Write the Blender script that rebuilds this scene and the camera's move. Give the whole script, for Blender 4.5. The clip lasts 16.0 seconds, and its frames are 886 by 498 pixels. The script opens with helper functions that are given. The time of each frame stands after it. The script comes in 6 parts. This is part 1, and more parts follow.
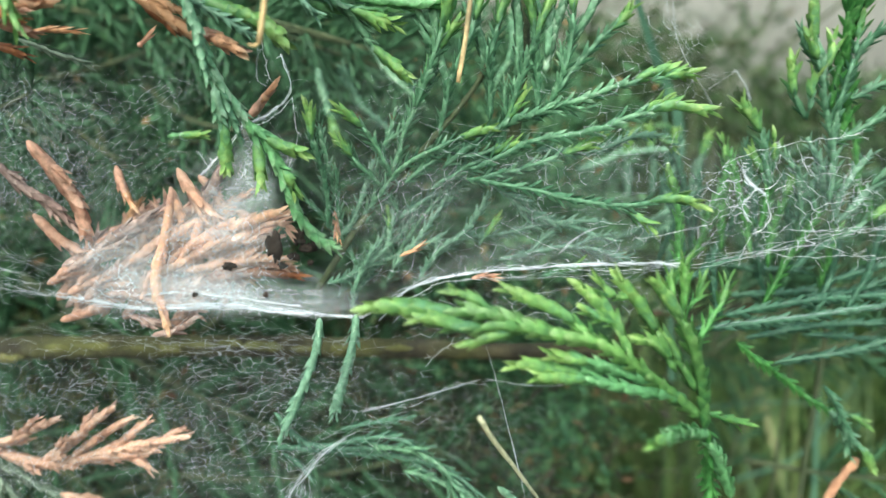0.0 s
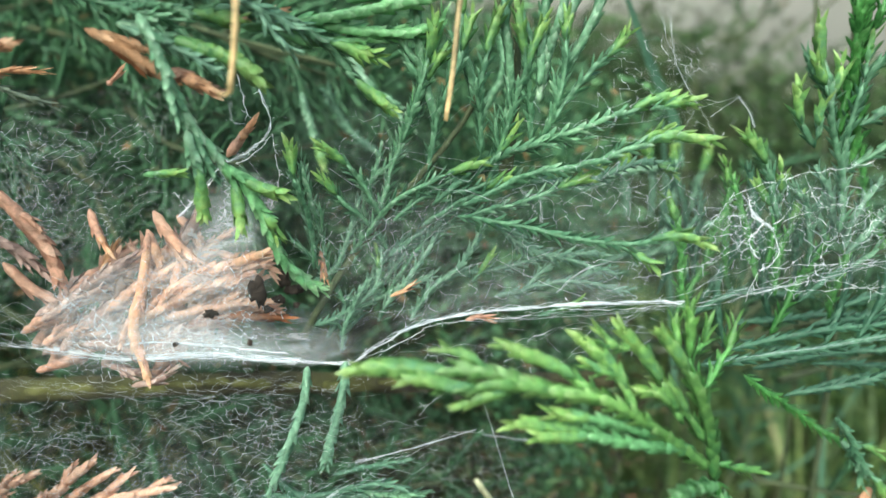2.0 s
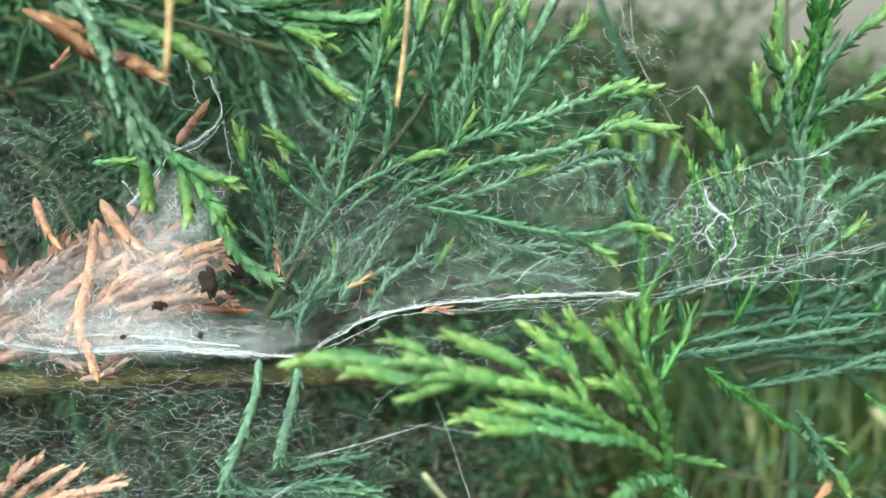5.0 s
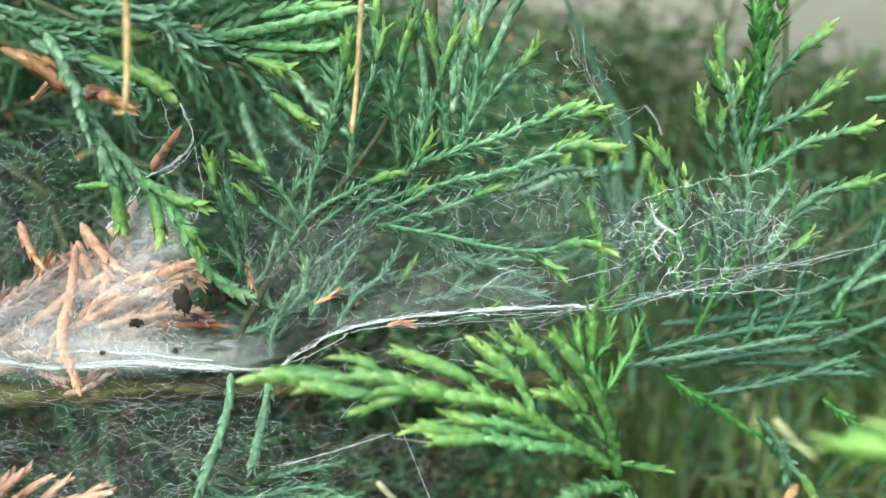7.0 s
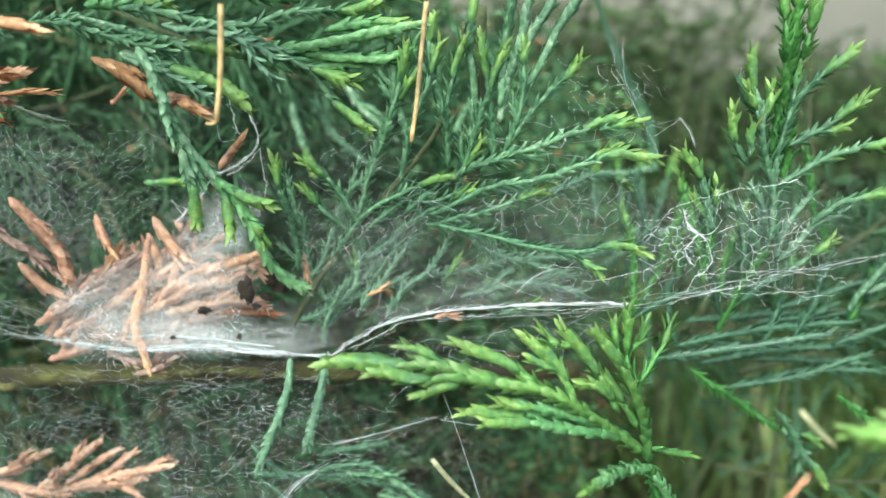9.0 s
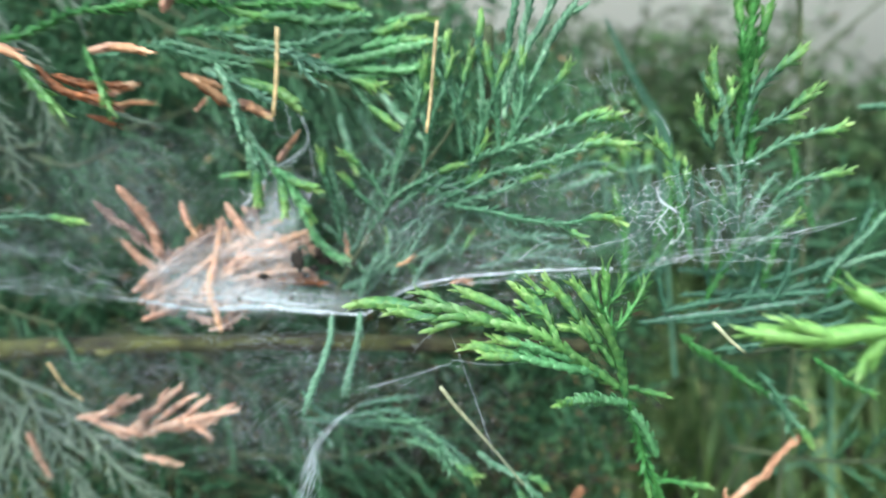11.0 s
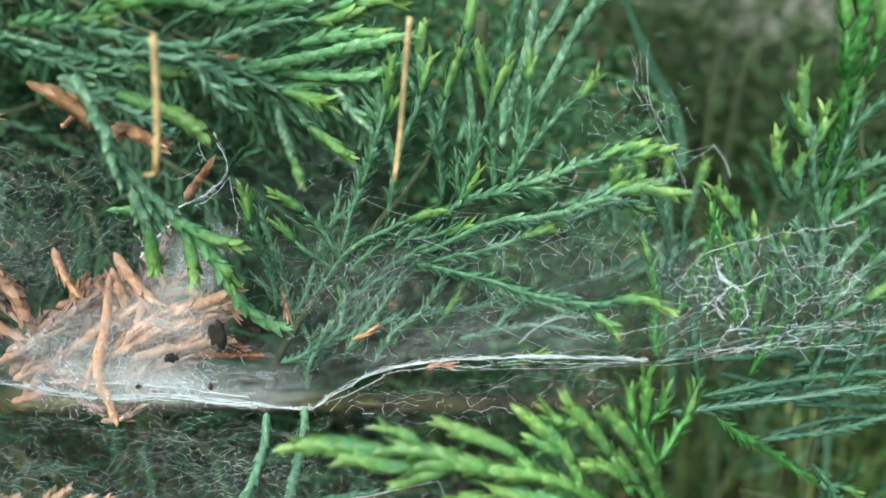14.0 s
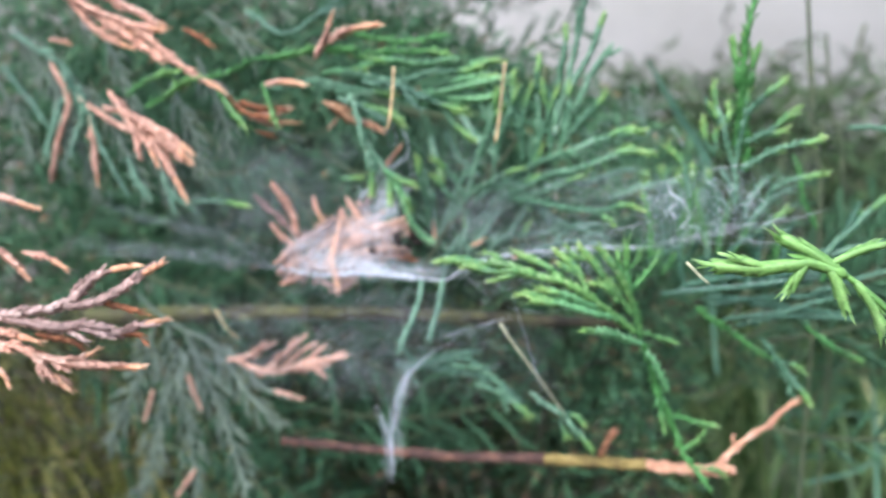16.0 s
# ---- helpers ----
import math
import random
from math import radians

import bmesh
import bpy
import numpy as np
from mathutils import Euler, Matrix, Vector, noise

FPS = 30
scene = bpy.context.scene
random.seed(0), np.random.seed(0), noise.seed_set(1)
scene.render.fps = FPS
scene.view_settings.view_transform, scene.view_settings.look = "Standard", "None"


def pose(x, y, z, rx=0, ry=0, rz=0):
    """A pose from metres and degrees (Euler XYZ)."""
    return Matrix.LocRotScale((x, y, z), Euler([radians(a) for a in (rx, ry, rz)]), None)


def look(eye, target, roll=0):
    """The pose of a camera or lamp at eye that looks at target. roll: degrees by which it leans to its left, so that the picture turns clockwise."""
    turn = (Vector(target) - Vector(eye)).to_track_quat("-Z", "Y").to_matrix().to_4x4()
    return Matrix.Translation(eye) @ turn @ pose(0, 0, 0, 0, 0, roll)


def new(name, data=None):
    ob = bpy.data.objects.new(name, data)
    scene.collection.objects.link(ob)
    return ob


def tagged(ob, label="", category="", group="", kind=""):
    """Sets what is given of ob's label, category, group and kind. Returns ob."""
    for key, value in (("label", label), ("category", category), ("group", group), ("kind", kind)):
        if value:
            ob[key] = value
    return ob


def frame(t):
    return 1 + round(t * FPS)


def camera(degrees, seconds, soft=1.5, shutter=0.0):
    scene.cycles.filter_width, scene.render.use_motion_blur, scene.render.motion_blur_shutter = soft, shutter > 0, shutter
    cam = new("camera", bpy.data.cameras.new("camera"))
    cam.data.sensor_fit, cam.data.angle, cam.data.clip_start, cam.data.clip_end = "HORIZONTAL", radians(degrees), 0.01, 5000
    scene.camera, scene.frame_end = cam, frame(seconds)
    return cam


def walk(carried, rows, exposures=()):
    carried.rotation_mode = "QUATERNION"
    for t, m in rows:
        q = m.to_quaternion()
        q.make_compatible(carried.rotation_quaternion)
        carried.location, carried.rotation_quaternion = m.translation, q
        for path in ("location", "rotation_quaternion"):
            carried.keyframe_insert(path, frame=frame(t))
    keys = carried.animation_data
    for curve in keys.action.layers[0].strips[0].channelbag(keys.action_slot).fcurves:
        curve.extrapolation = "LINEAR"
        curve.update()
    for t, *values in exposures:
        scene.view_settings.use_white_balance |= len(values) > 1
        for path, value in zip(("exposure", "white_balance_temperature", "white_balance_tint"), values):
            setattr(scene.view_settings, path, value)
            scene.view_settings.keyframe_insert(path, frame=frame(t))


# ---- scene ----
cam = camera(69.00, 16.0, shutter=0.5)
# seconds, the eye in metres, degrees of yaw (to the left), pitch (up) and roll
ROWS = [
    (0.0, (0.00259, 0.00117, 0.35017), (0.6204, -10.9664, -0.0024)),
    (0.5, (-0.00047, 0.01081, 0.35346), (-0.0751, -10.9626, -0.6006)),
    (1.0, (0.00359, 0.01438, 0.35974), (-0.3064, -11.2355, -1.5401)),
    (1.5, (0.00400, 0.01224, 0.35710), (-0.0893, -10.4604, -1.7072)),
    (2.0, (0.00368, 0.00823, 0.35693), (0.4253, -11.5002, -1.3323)),
    (2.5, (0.00279, 0.01167, 0.35570), (-0.1709, -12.1203, -1.2858)),
    (3.0, (0.00333, 0.00459, 0.35463), (-0.3101, -11.5801, -1.2567)),
    (3.5, (0.00881, 0.00178, 0.35275), (0.2694, -10.4758, -1.7330)),
    (4.0, (0.00653, 0.00568, 0.35471), (-1.3729, -12.0408, -1.2350)),
    (4.5, (0.00656, 0.00635, 0.35627), (-1.0675, -11.8281, -1.3750)),
    (5.0, (0.00870, 0.00995, 0.35544), (-0.8395, -11.8250, -0.9534)),
    (7.5, (0.01775, 0.00179, 0.35968), (0.3553, -11.5152, -2.0718)),
    (8.0, (0.01466, -0.00676, 0.36086), (0.8840, -11.8733, -1.0549)),
    (10.5, (0.00942, 0.00518, 0.36302), (1.6389, -12.9958, -1.5627)),
    (11.0, (0.02136, -0.02789, 0.35547), (6.5063, -9.7981, -2.1178)),
    (11.5, (0.01667, -0.05280, 0.35516), (6.2947, -8.0114, -1.6566)),
    (12.0, (0.01478, -0.00546, 0.37164), (3.8819, -13.6956, -1.7798)),
    (12.5, (0.01493, 0.01069, 0.37370), (3.9293, -18.1384, -2.1466)),
    (13.0, (0.00413, 0.01734, 0.36552), (4.0115, -19.7867, -0.6739)),
    (13.5, (0.00643, 0.02095, 0.36323), (3.6628, -17.6755, -0.5748)),
    (14.0, (0.01537, 0.01516, 0.37188), (3.2034, -15.8810, -1.4446)),
    (14.5, (0.01138, 0.01419, 0.36273), (4.0281, -17.0771, -0.3160)),
    (15.0, (0.01273, -0.02262, 0.35788), (9.9648, -12.6712, 0.2101)),
    (15.5, (0.02111, -0.06496, 0.34534), (13.2648, -8.0769, -0.0940)),
    (16.0, (0.03114, -0.07608, 0.34529), (13.4560, -5.7468, -1.3648)),
]
walk(cam, [(t, pose(*eye, 0, 0, yaw) @ pose(0, 0, 0, 90 + pitch, 0, 0) @ pose(0, 0, 0, 0, 0, roll)) for t, eye, (yaw, pitch, roll) in ROWS],
     [(0, 1.02, 6450, -5), (5, 1.02, 6500, -6), (7.5, 1.07, 6600, -6), (10.5, 0.99, 6500, -6), (11.0, 1.08, 5900, -4), (11.5, 1.04, 6000, 0), (12.0, 0.8, 5750, 3), (12.5, 0.7, 6350, -3), (13, 0.63, 5750, -4), (13.5, 0.64, 5800, -5), (14, 0.72, 6350, -7), (14.5, 0.78, 6300, -5), (15, 0.94, 5800, 0), (15.5, 1.06, 5750, 8), (16, 1.15, 5750, 14)])
cam.data.dof.use_dof, cam.data.dof.focus_distance, cam.data.dof.aperture_fstop = True, 0.110, 11.0

# ---- world and light: an overcast day, light from above and behind the camera ----
world = bpy.data.worlds.new("overcast")
scene.world = world
world.use_nodes = True
wn = world.node_tree.nodes
sky = wn.new("ShaderNodeTexSky")
sky.sky_type, sky.sun_disc, sky.sun_elevation, sky.sun_rotation = "NISHITA", False, radians(48), radians(195)
sky.air_density, sky.dust_density, sky.ozone_density = 1.0, 4.0, 1.0
world.node_tree.links.new(sky.outputs[0], wn["Background"].inputs[0])
wn["Background"].inputs[1].default_value = 0.15
sun = new("sun", bpy.data.lights.new("sun", "SUN"))
sun.data.energy, sun.data.angle, sun.data.color = 2.2, radians(75), (1.0, 0.97, 0.92)
sun.matrix_world = look((-0.4, -1.45, 2.0), (0, 0.1, 0.3))

MM = 0.001


# ---- materials ----
def material(name, rough=0.6, metal=0.0):
    m = bpy.data.materials.new(name)
    m.use_nodes = True
    b = m.node_tree.nodes["Principled BSDF"]
    b.inputs["Roughness"].default_value, b.inputs["Metallic"].default_value = rough, metal
    return m, m.node_tree, b


def ramp(nt, fac, stops):
    r = nt.nodes.new("ShaderNodeValToRGB")
    while len(r.color_ramp.elements) < len(stops):
        r.color_ramp.elements.new(0.5)
    for e, (at, c) in zip(r.color_ramp.elements, stops):
        e.position, e.color = at, (*c, 1)
    nt.links.new(fac, r.inputs[0])
    return r.outputs[0]


def noise_out(nt, scale, detail=4.0, rough=0.6):
    co = nt.nodes.new("ShaderNodeTexCoord")
    n = nt.nodes.new("ShaderNodeTexNoise")
    n.inputs["Scale"].default_value, n.inputs["Detail"].default_value, n.inputs["Roughness"].default_value = scale, detail, rough
    nt.links.new(co.outputs["Object"], n.inputs["Vector"])
    return n.outputs["Fac"]


def blend(nt, a, b, fac, mode="MIX"):
    mx = nt.nodes.new("ShaderNodeMix")
    mx.data_type, mx.blend_type = "RGBA", mode
    for sock, v in ((mx.inputs["Factor"], fac), (mx.inputs["A"], a), (mx.inputs["B"], b)):
        if hasattr(v, "is_linked"):
            nt.links.new(v, sock)
        else:
            sock.default_value = v
    return mx.outputs["Result"]


def bump(nt, b, fac, strength, dist):
    n = nt.nodes.new("ShaderNodeBump")
    n.inputs["Strength"].default_value, n.inputs["Distance"].default_value = strength, dist
    nt.links.new(fac, n.inputs["Height"])
    nt.links.new(n.outputs[0], b.inputs["Normal"])


def leaf_material(name, stops, rough=0.5, grain=900.0, glow=0.25, patch=60.0, mottle=0.7):
    """Plant tissue: colour by leaf, by stain and by fine grain, with some light passing through."""
    m, nt, b = material(name, rough)
    g = nt.nodes.new("ShaderNodeAttribute")
    g.attribute_name = "tone"
    c = ramp(nt, g.outputs["Fac"], stops)
    big = noise_out(nt, patch, 3)
    c = blend(nt, c, ramp(nt, big, ((0.3, (0.55, 0.6, 0.6)), (0.7, (1.25, 1.2, 1.1)))), 0.8, "MULTIPLY")
    fine = noise_out(nt, grain, 5)
    c = blend(nt, c, ramp(nt, fine, ((0.36, (0.5, 0.52, 0.5)), (0.64, (1.5, 1.45, 1.45)))), mottle, "MULTIPLY")
    nt.links.new(c, b.inputs["Base Color"])
    bump(nt, b, fine, 0.5, 0.0003)
    if glow:
        t = nt.nodes.new("ShaderNodeBsdfTranslucent")
        nt.links.new(c, t.inputs["Color"])
        mx = nt.nodes.new("ShaderNodeMixShader")
        mx.inputs[0].default_value = glow
        nt.links.new(b.outputs[0], mx.inputs[1])
        nt.links.new(t.outputs[0], mx.inputs[2])
        nt.links.new(mx.outputs[0], nt.nodes["Material Output"].inputs["Surface"])
    return m


GREEN = leaf_material("scale_leaves", ((0.0, (0.06, 0.17, 0.095)), (0.5, (0.15, 0.325, 0.2)), (1.0, (0.46, 0.66, 0.52))), 0.45, mottle=0.6)
DEEP = leaf_material("old_scale_leaves", ((0.0, (0.05, 0.20, 0.05)), (0.6, (0.13, 0.37, 0.11)), (1.0, (0.29, 0.52, 0.23))), 0.4)
SILVER = leaf_material("dusty_scale_leaves", ((0.0, (0.10, 0.22, 0.15)), (0.5, (0.18, 0.35, 0.25)), (1.0, (0.38, 0.58, 0.45))), mottle=0.5)
LUSH = leaf_material("fresh_scale_leaves", ((0.0, (0.06, 0.19, 0.065)), (0.5, (0.16, 0.345, 0.105)), (1.0, (0.36, 0.55, 0.26))), 0.4, mottle=0.5)
MID = leaf_material("middle_scale_leaves", ((0.0, (0.10, 0.28, 0.11)), (0.5, (0.19, 0.45, 0.21)), (1.0, (0.42, 0.66, 0.42))), 0.45, mottle=0.6)
FRESH = leaf_material("fresh_lobes", ((0.0, (0.16, 0.36, 0.09)), (0.6, (0.25, 0.47, 0.14)), (1.0, (0.42, 0.62, 0.28))), 0.4, mottle=0.35)
TIP = leaf_material("young_tips", ((0.0, (0.11, 0.28, 0.13)), (0.4, (0.17, 0.36, 0.11)), (0.75, (0.27, 0.44, 0.14)), (1.0, (0.4, 0.56, 0.26))), 0.45, mottle=0.5)
DEEPTIP = leaf_material("darker_tips", ((0.0, (0.08, 0.22, 0.07)), (0.5, (0.13, 0.31, 0.08)), (1.0, (0.26, 0.44, 0.16))), 0.45, mottle=0.5)
DEAD = leaf_material("dead_leaves", ((0.0, (0.42, 0.225, 0.165)), (0.5, (0.61, 0.37, 0.285)), (1.0, (0.77, 0.56, 0.46))), 0.7, mottle=0.55)
DEADTIP = leaf_material("dead_tips", ((0.0, (0.5, 0.25, 0.145)), (0.5, (0.69, 0.4, 0.25)), (1.0, (0.82, 0.57, 0.4))), 0.7, mottle=0.55)
RUST = leaf_material("rusty_leaves", ((0.0, (0.16, 0.06, 0.025)), (0.5, (0.32, 0.12, 0.05)), (1.0, (0.48, 0.22, 0.1))), 0.7)
ASHEN = leaf_material("weathered_leaves", ((0.0, (0.2, 0.13, 0.12)), (0.5, (0.42, 0.3, 0.275)), (1.0, (0.68, 0.54, 0.5))), 0.8, glow=0.1, mottle=0.5)
BROWN = leaf_material("brown_leaves", ((0.0, (0.34, 0.18, 0.09)), (0.5, (0.55, 0.31, 0.18)), (1.0, (0.72, 0.5, 0.34))), 0.7, mottle=0.4)
SLATE = leaf_material("slate_green_leaves", ((0.0, (0.05, 0.14, 0.09)), (0.5, (0.085, 0.21, 0.14)), (1.0, (0.2, 0.36, 0.27))), 0.5, mottle=0.5)
OLD = leaf_material("old_grey_leaves", ((0.0, (0.095, 0.14, 0.11)), (0.5, (0.175, 0.24, 0.19)), (1.0, (0.34, 0.42, 0.36))), 0.7, mottle=0.4)
# Darker copy of the leaf greens: hedge-interior shade is put into the colour.
SHADED = leaf_material("shaded_inner_leaves", ((0.0, (0.025, 0.078, 0.037)), (0.6, (0.047, 0.145, 0.065)), (0.93, (0.1, 0.23, 0.1)), (1.0, (0.25, 0.12, 0.06))), 0.7, glow=0.1)
# Brown of dead leaves, darkened so that it carries the shade low down.
SHADED_BROWN = leaf_material("shaded_browned_leaves", ((0.0, (0.014, 0.017, 0.01)), (0.4, (0.032, 0.034, 0.018)), (0.75, (0.045, 0.075, 0.026)), (1.0, (0.1, 0.055, 0.03))), 0.8, glow=0.1)
FADED = leaf_material("faded_dead_leaves", ((0.0, (0.46, 0.26, 0.19)), (0.5, (0.62, 0.39, 0.3)), (1.0, (0.77, 0.57, 0.47))), 0.7, mottle=0.4)
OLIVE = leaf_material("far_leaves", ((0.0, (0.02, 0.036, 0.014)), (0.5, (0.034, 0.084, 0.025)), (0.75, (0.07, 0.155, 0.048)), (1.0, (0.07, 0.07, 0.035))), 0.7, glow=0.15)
GRASS = leaf_material("grass_blades", ((0.0, (0.03, 0.075, 0.018)), (0.5, (0.075, 0.15, 0.042)), (0.85, (0.18, 0.27, 0.09)), (1.0, (0.28, 0.3, 0.14))), 0.5, 300, 0.3)
# Brighter copy of the grass: yellowing, with sunlight raised into its colour.
DRYGRASS = leaf_material("sunlit_yellow_grass", ((0.0, (0.14, 0.17, 0.035)), (0.5, (0.28, 0.31, 0.08)), (1.0, (0.44, 0.42, 0.18))), 0.5, 300, 0.3)
PALE = leaf_material("pale_dry_needle", ((0.0, (0.5, 0.52, 0.36)), (1.0, (0.75, 0.76, 0.6))), 0.6, 700, 0.15)
STRAW = leaf_material("dry_needle", ((0.0, (0.58, 0.44, 0.24)), (1.0, (0.78, 0.66, 0.44))), 0.6, 700, 0.15)


def bark_material(name, low, mid, high, moss=None):
    m, nt, b = material(name, 0.85)
    c = ramp(nt, noise_out(nt, 140, 6, 0.7), ((0.3, low), (0.5, mid), (0.7, high)))
    if moss:
        c = blend(nt, c, (*moss, 1), ramp(nt, noise_out(nt, 45, 4), ((0.42, (0, 0, 0)), (0.58, (1, 1, 1)))))
    nt.links.new(c, b.inputs["Base Color"])
    bump(nt, b, noise_out(nt, 500, 6, 0.7), 1.0, 0.0012)
    return m


BARK = bark_material("branch_bark", (0.01, 0.009, 0.006), (0.03, 0.027, 0.014), (0.08, 0.07, 0.035), (0.075, 0.08, 0.023))
BARK_RED = bark_material("peeling_bark", (0.02, 0.011, 0.008), (0.07, 0.036, 0.028), (0.24, 0.12, 0.075))
BARK_LICHEN = bark_material("lichen_bark", (0.05, 0.035, 0.015), (0.2, 0.15, 0.04), (0.36, 0.28, 0.1))
RUSTWOOD = bark_material("rusty_wood", (0.12, 0.05, 0.025), (0.3, 0.14, 0.07), (0.45, 0.25, 0.14))
WOOD_BARE = bark_material("bare_orange_wood", (0.33, 0.15, 0.085), (0.56, 0.31, 0.19), (0.76, 0.52, 0.38))
TWIG = bark_material("twig_bark", (0.03, 0.04, 0.02), (0.06, 0.085, 0.04), (0.11, 0.13, 0.06))
MOSS = bark_material("moss", (0.06, 0.065, 0.02), (0.12, 0.125, 0.035), (0.2, 0.2, 0.07))
DEBRIS_HOLLOW = bark_material("debris_and_hollow_dark", (0.008, 0.006, 0.005), (0.02, 0.014, 0.01), (0.06, 0.04, 0.03))


def silk_material(name, cover=None, scale=400.0, cut=(0.4, 0.7), thin=True, lacy=None, drawn=1.0, whole=0.06):
    """White silk: solid for strands, patchy and mostly see-through for veils."""
    m, nt, b = material(name, 0.45)
    b.inputs["Base Color"].default_value = (0.84, 0.91, 0.98, 1)
    if cover:
        t = nt.nodes.new("ShaderNodeBsdfTransparent")
        mx = nt.nodes.new("ShaderNodeMixShader")
        n = noise_out(nt, scale, 6, 0.75)
        if thin:
            mp = nt.nodes.new("ShaderNodeMapping")
            mp.inputs["Rotation"].default_value, mp.inputs["Scale"].default_value = (0, 0.25, 0), (0.22, 1, 1)
            nt.links.new(n.node.inputs["Vector"].links[0].from_socket, mp.inputs["Vector"])
            nt.links.new(mp.outputs[0], n.node.inputs["Vector"])
        f = ramp(nt, n, ((cut[0], (cover[0],) * 3), (cut[1], (cover[1],) * 3)))
        for size, width, full in lacy or ():
            # crossing threads finer than a tenth of a millimetre, torn away in patches
            co = nt.nodes.new("ShaderNodeTexCoord")
            wn_ = nt.nodes.new("ShaderNodeTexNoise")
            wn_.inputs["Scale"].default_value, wn_.inputs["Detail"].default_value = size * 0.4, 0.0
            nt.links.new(co.outputs["Object"], wn_.inputs["Vector"])
            warp = nt.nodes.new("ShaderNodeVectorMath")
            warp.operation = "MULTIPLY_ADD"
            nt.links.new(wn_.outputs["Color"], warp.inputs[0])
            warp.inputs[1].default_value = (0.4 / size,) * 3
            nt.links.new(co.outputs["Object"], warp.inputs[2])
            v = nt.nodes.new("ShaderNodeTexVoronoi")
            v.feature = "DISTANCE_TO_EDGE"
            v.inputs["Scale"].default_value = size
            pull = nt.nodes.new("ShaderNodeMapping")
            pull.inputs["Rotation"].default_value, pull.inputs["Scale"].default_value = (0, 0.12, 0), (drawn, 1, 1)
            nt.links.new(warp.outputs[0], pull.inputs["Vector"])
            nt.links.new(pull.outputs[0], v.inputs["Vector"])
            line = ramp(nt, v.outputs["Distance"], ((0.0, (full,) * 3), (width, (0, 0, 0))))
            torn = ramp(nt, noise_out(nt, size * 0.07, 3), ((0.4, (whole,) * 3), (0.62, (1, 1, 1))))
            line = blend(nt, line, torn, 1.0, "MULTIPLY")
            f = blend(nt, f, line, 1.0, "SCREEN")
        if thin:
            g = nt.nodes.new("ShaderNodeAttribute")
            g.attribute_name = "tone"
            f = blend(nt, f, g.outputs["Fac"], 1.0, "MULTIPLY")
        nt.links.new(f, mx.inputs[0])
        nt.links.new(t.outputs[0], mx.inputs[1])
        tr = nt.nodes.new("ShaderNodeBsdfTranslucent")
        tr.inputs["Color"].default_value = (0.84, 0.91, 0.98, 1)
        both = nt.nodes.new("ShaderNodeMixShader")
        both.inputs[0].default_value = 0.4
        nt.links.new(b.outputs[0], both.inputs[1])
        nt.links.new(tr.outputs[0], both.inputs[2])
        nt.links.new(both.outputs[0], mx.inputs[2])
        nt.links.new(mx.outputs[0], nt.nodes["Material Output"].inputs["Surface"])
    return m


SILK = silk_material("silk_strand")
FINE = silk_material("fine_silk_thread", (0.55, 1.0), 600, thin=False)
VEIL_THIN = silk_material("thin_silk_veil", (0.01, 0.2), 600)
VEIL = silk_material("silk_veil", (0.05, 0.42), 420, (0.38, 0.7))
VEIL_DENSE = silk_material("dense_silk_veil", (0.03, 0.3), 700, (0.35, 0.7), lacy=((900, 0.05, 0.3),))
WEB = silk_material("comb_silk", (0.0, 0.01), 250, lacy=((640, 0.1, 0.2),), whole=0.1)
WEB_WIDE = silk_material("lacy_silk_wide", (0.0, 0.02), 300, lacy=((620, 0.025, 0.35), (1300, 0.06, 0.1)), whole=0.25)
WEB_LONG = silk_material("drawn_lacy_silk", (0.0, 0.015), 300, lacy=((900, 0.04, 0.24),), drawn=0.45, whole=0.1)
VEIL_NEST = silk_material("nest_silk_veil", (0.08, 0.3), 160, (0.42, 0.66), lacy=((900, 0.06, 0.25),))
VEIL_FAN = silk_material("frosty_silk_veil", (0.0, 0.035), 350, (0.42, 0.7), lacy=((1300, 0.05, 0.1),), whole=0.2)
VEIL_MIST = silk_material("misty_silk", (0.02, 0.25), 230, (0.36, 0.7))
RIBBON = silk_material("matted_silk", (0.2, 0.95), 650, (0.36, 0.6))
VEIL_PATCH = silk_material("torn_silk_patch", (0.06, 0.4), 900, (0.38, 0.68), lacy=((800, 0.05, 0.7),))

soil_m, soil_nt, soil_b = material("soil", 0.95)
soil_nt.links.new(ramp(soil_nt, noise_out(soil_nt, 40, 8, 0.75), ((0.3, (0.02, 0.015, 0.01)), (0.55, (0.07, 0.05, 0.03)), (0.75, (0.16, 0.11, 0.06)))), soil_b.inputs["Base Color"])
bump(soil_nt, soil_b, noise_out(soil_nt, 120, 8, 0.75), 1.0, 0.01)
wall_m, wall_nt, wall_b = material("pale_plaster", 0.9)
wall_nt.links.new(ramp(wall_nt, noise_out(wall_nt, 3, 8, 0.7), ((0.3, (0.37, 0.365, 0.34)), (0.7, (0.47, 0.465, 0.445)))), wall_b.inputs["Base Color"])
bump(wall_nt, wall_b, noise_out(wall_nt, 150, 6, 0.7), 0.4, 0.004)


# ---- builders ----

def part(name, data, mat, parent=None, label=""):
    """One mesh object from (verts in mm, faces), under a thing or a part."""
    verts, faces = data[:2]
    me = bpy.data.meshes.new(name)
    me.from_pydata([(x * MM, y * MM, z * MM) for x, y, z in verts], [], faces)
    me.polygons.foreach_set("use_smooth", [True] * len(me.polygons))
    me.materials.append(mat)
    if len(data) > 2:
        me.attributes.new("tone", "FLOAT", "POINT").data.foreach_set("value", data[2])
    ob = new(name, me)
    ob.parent = parent
    return tagged(ob, label)


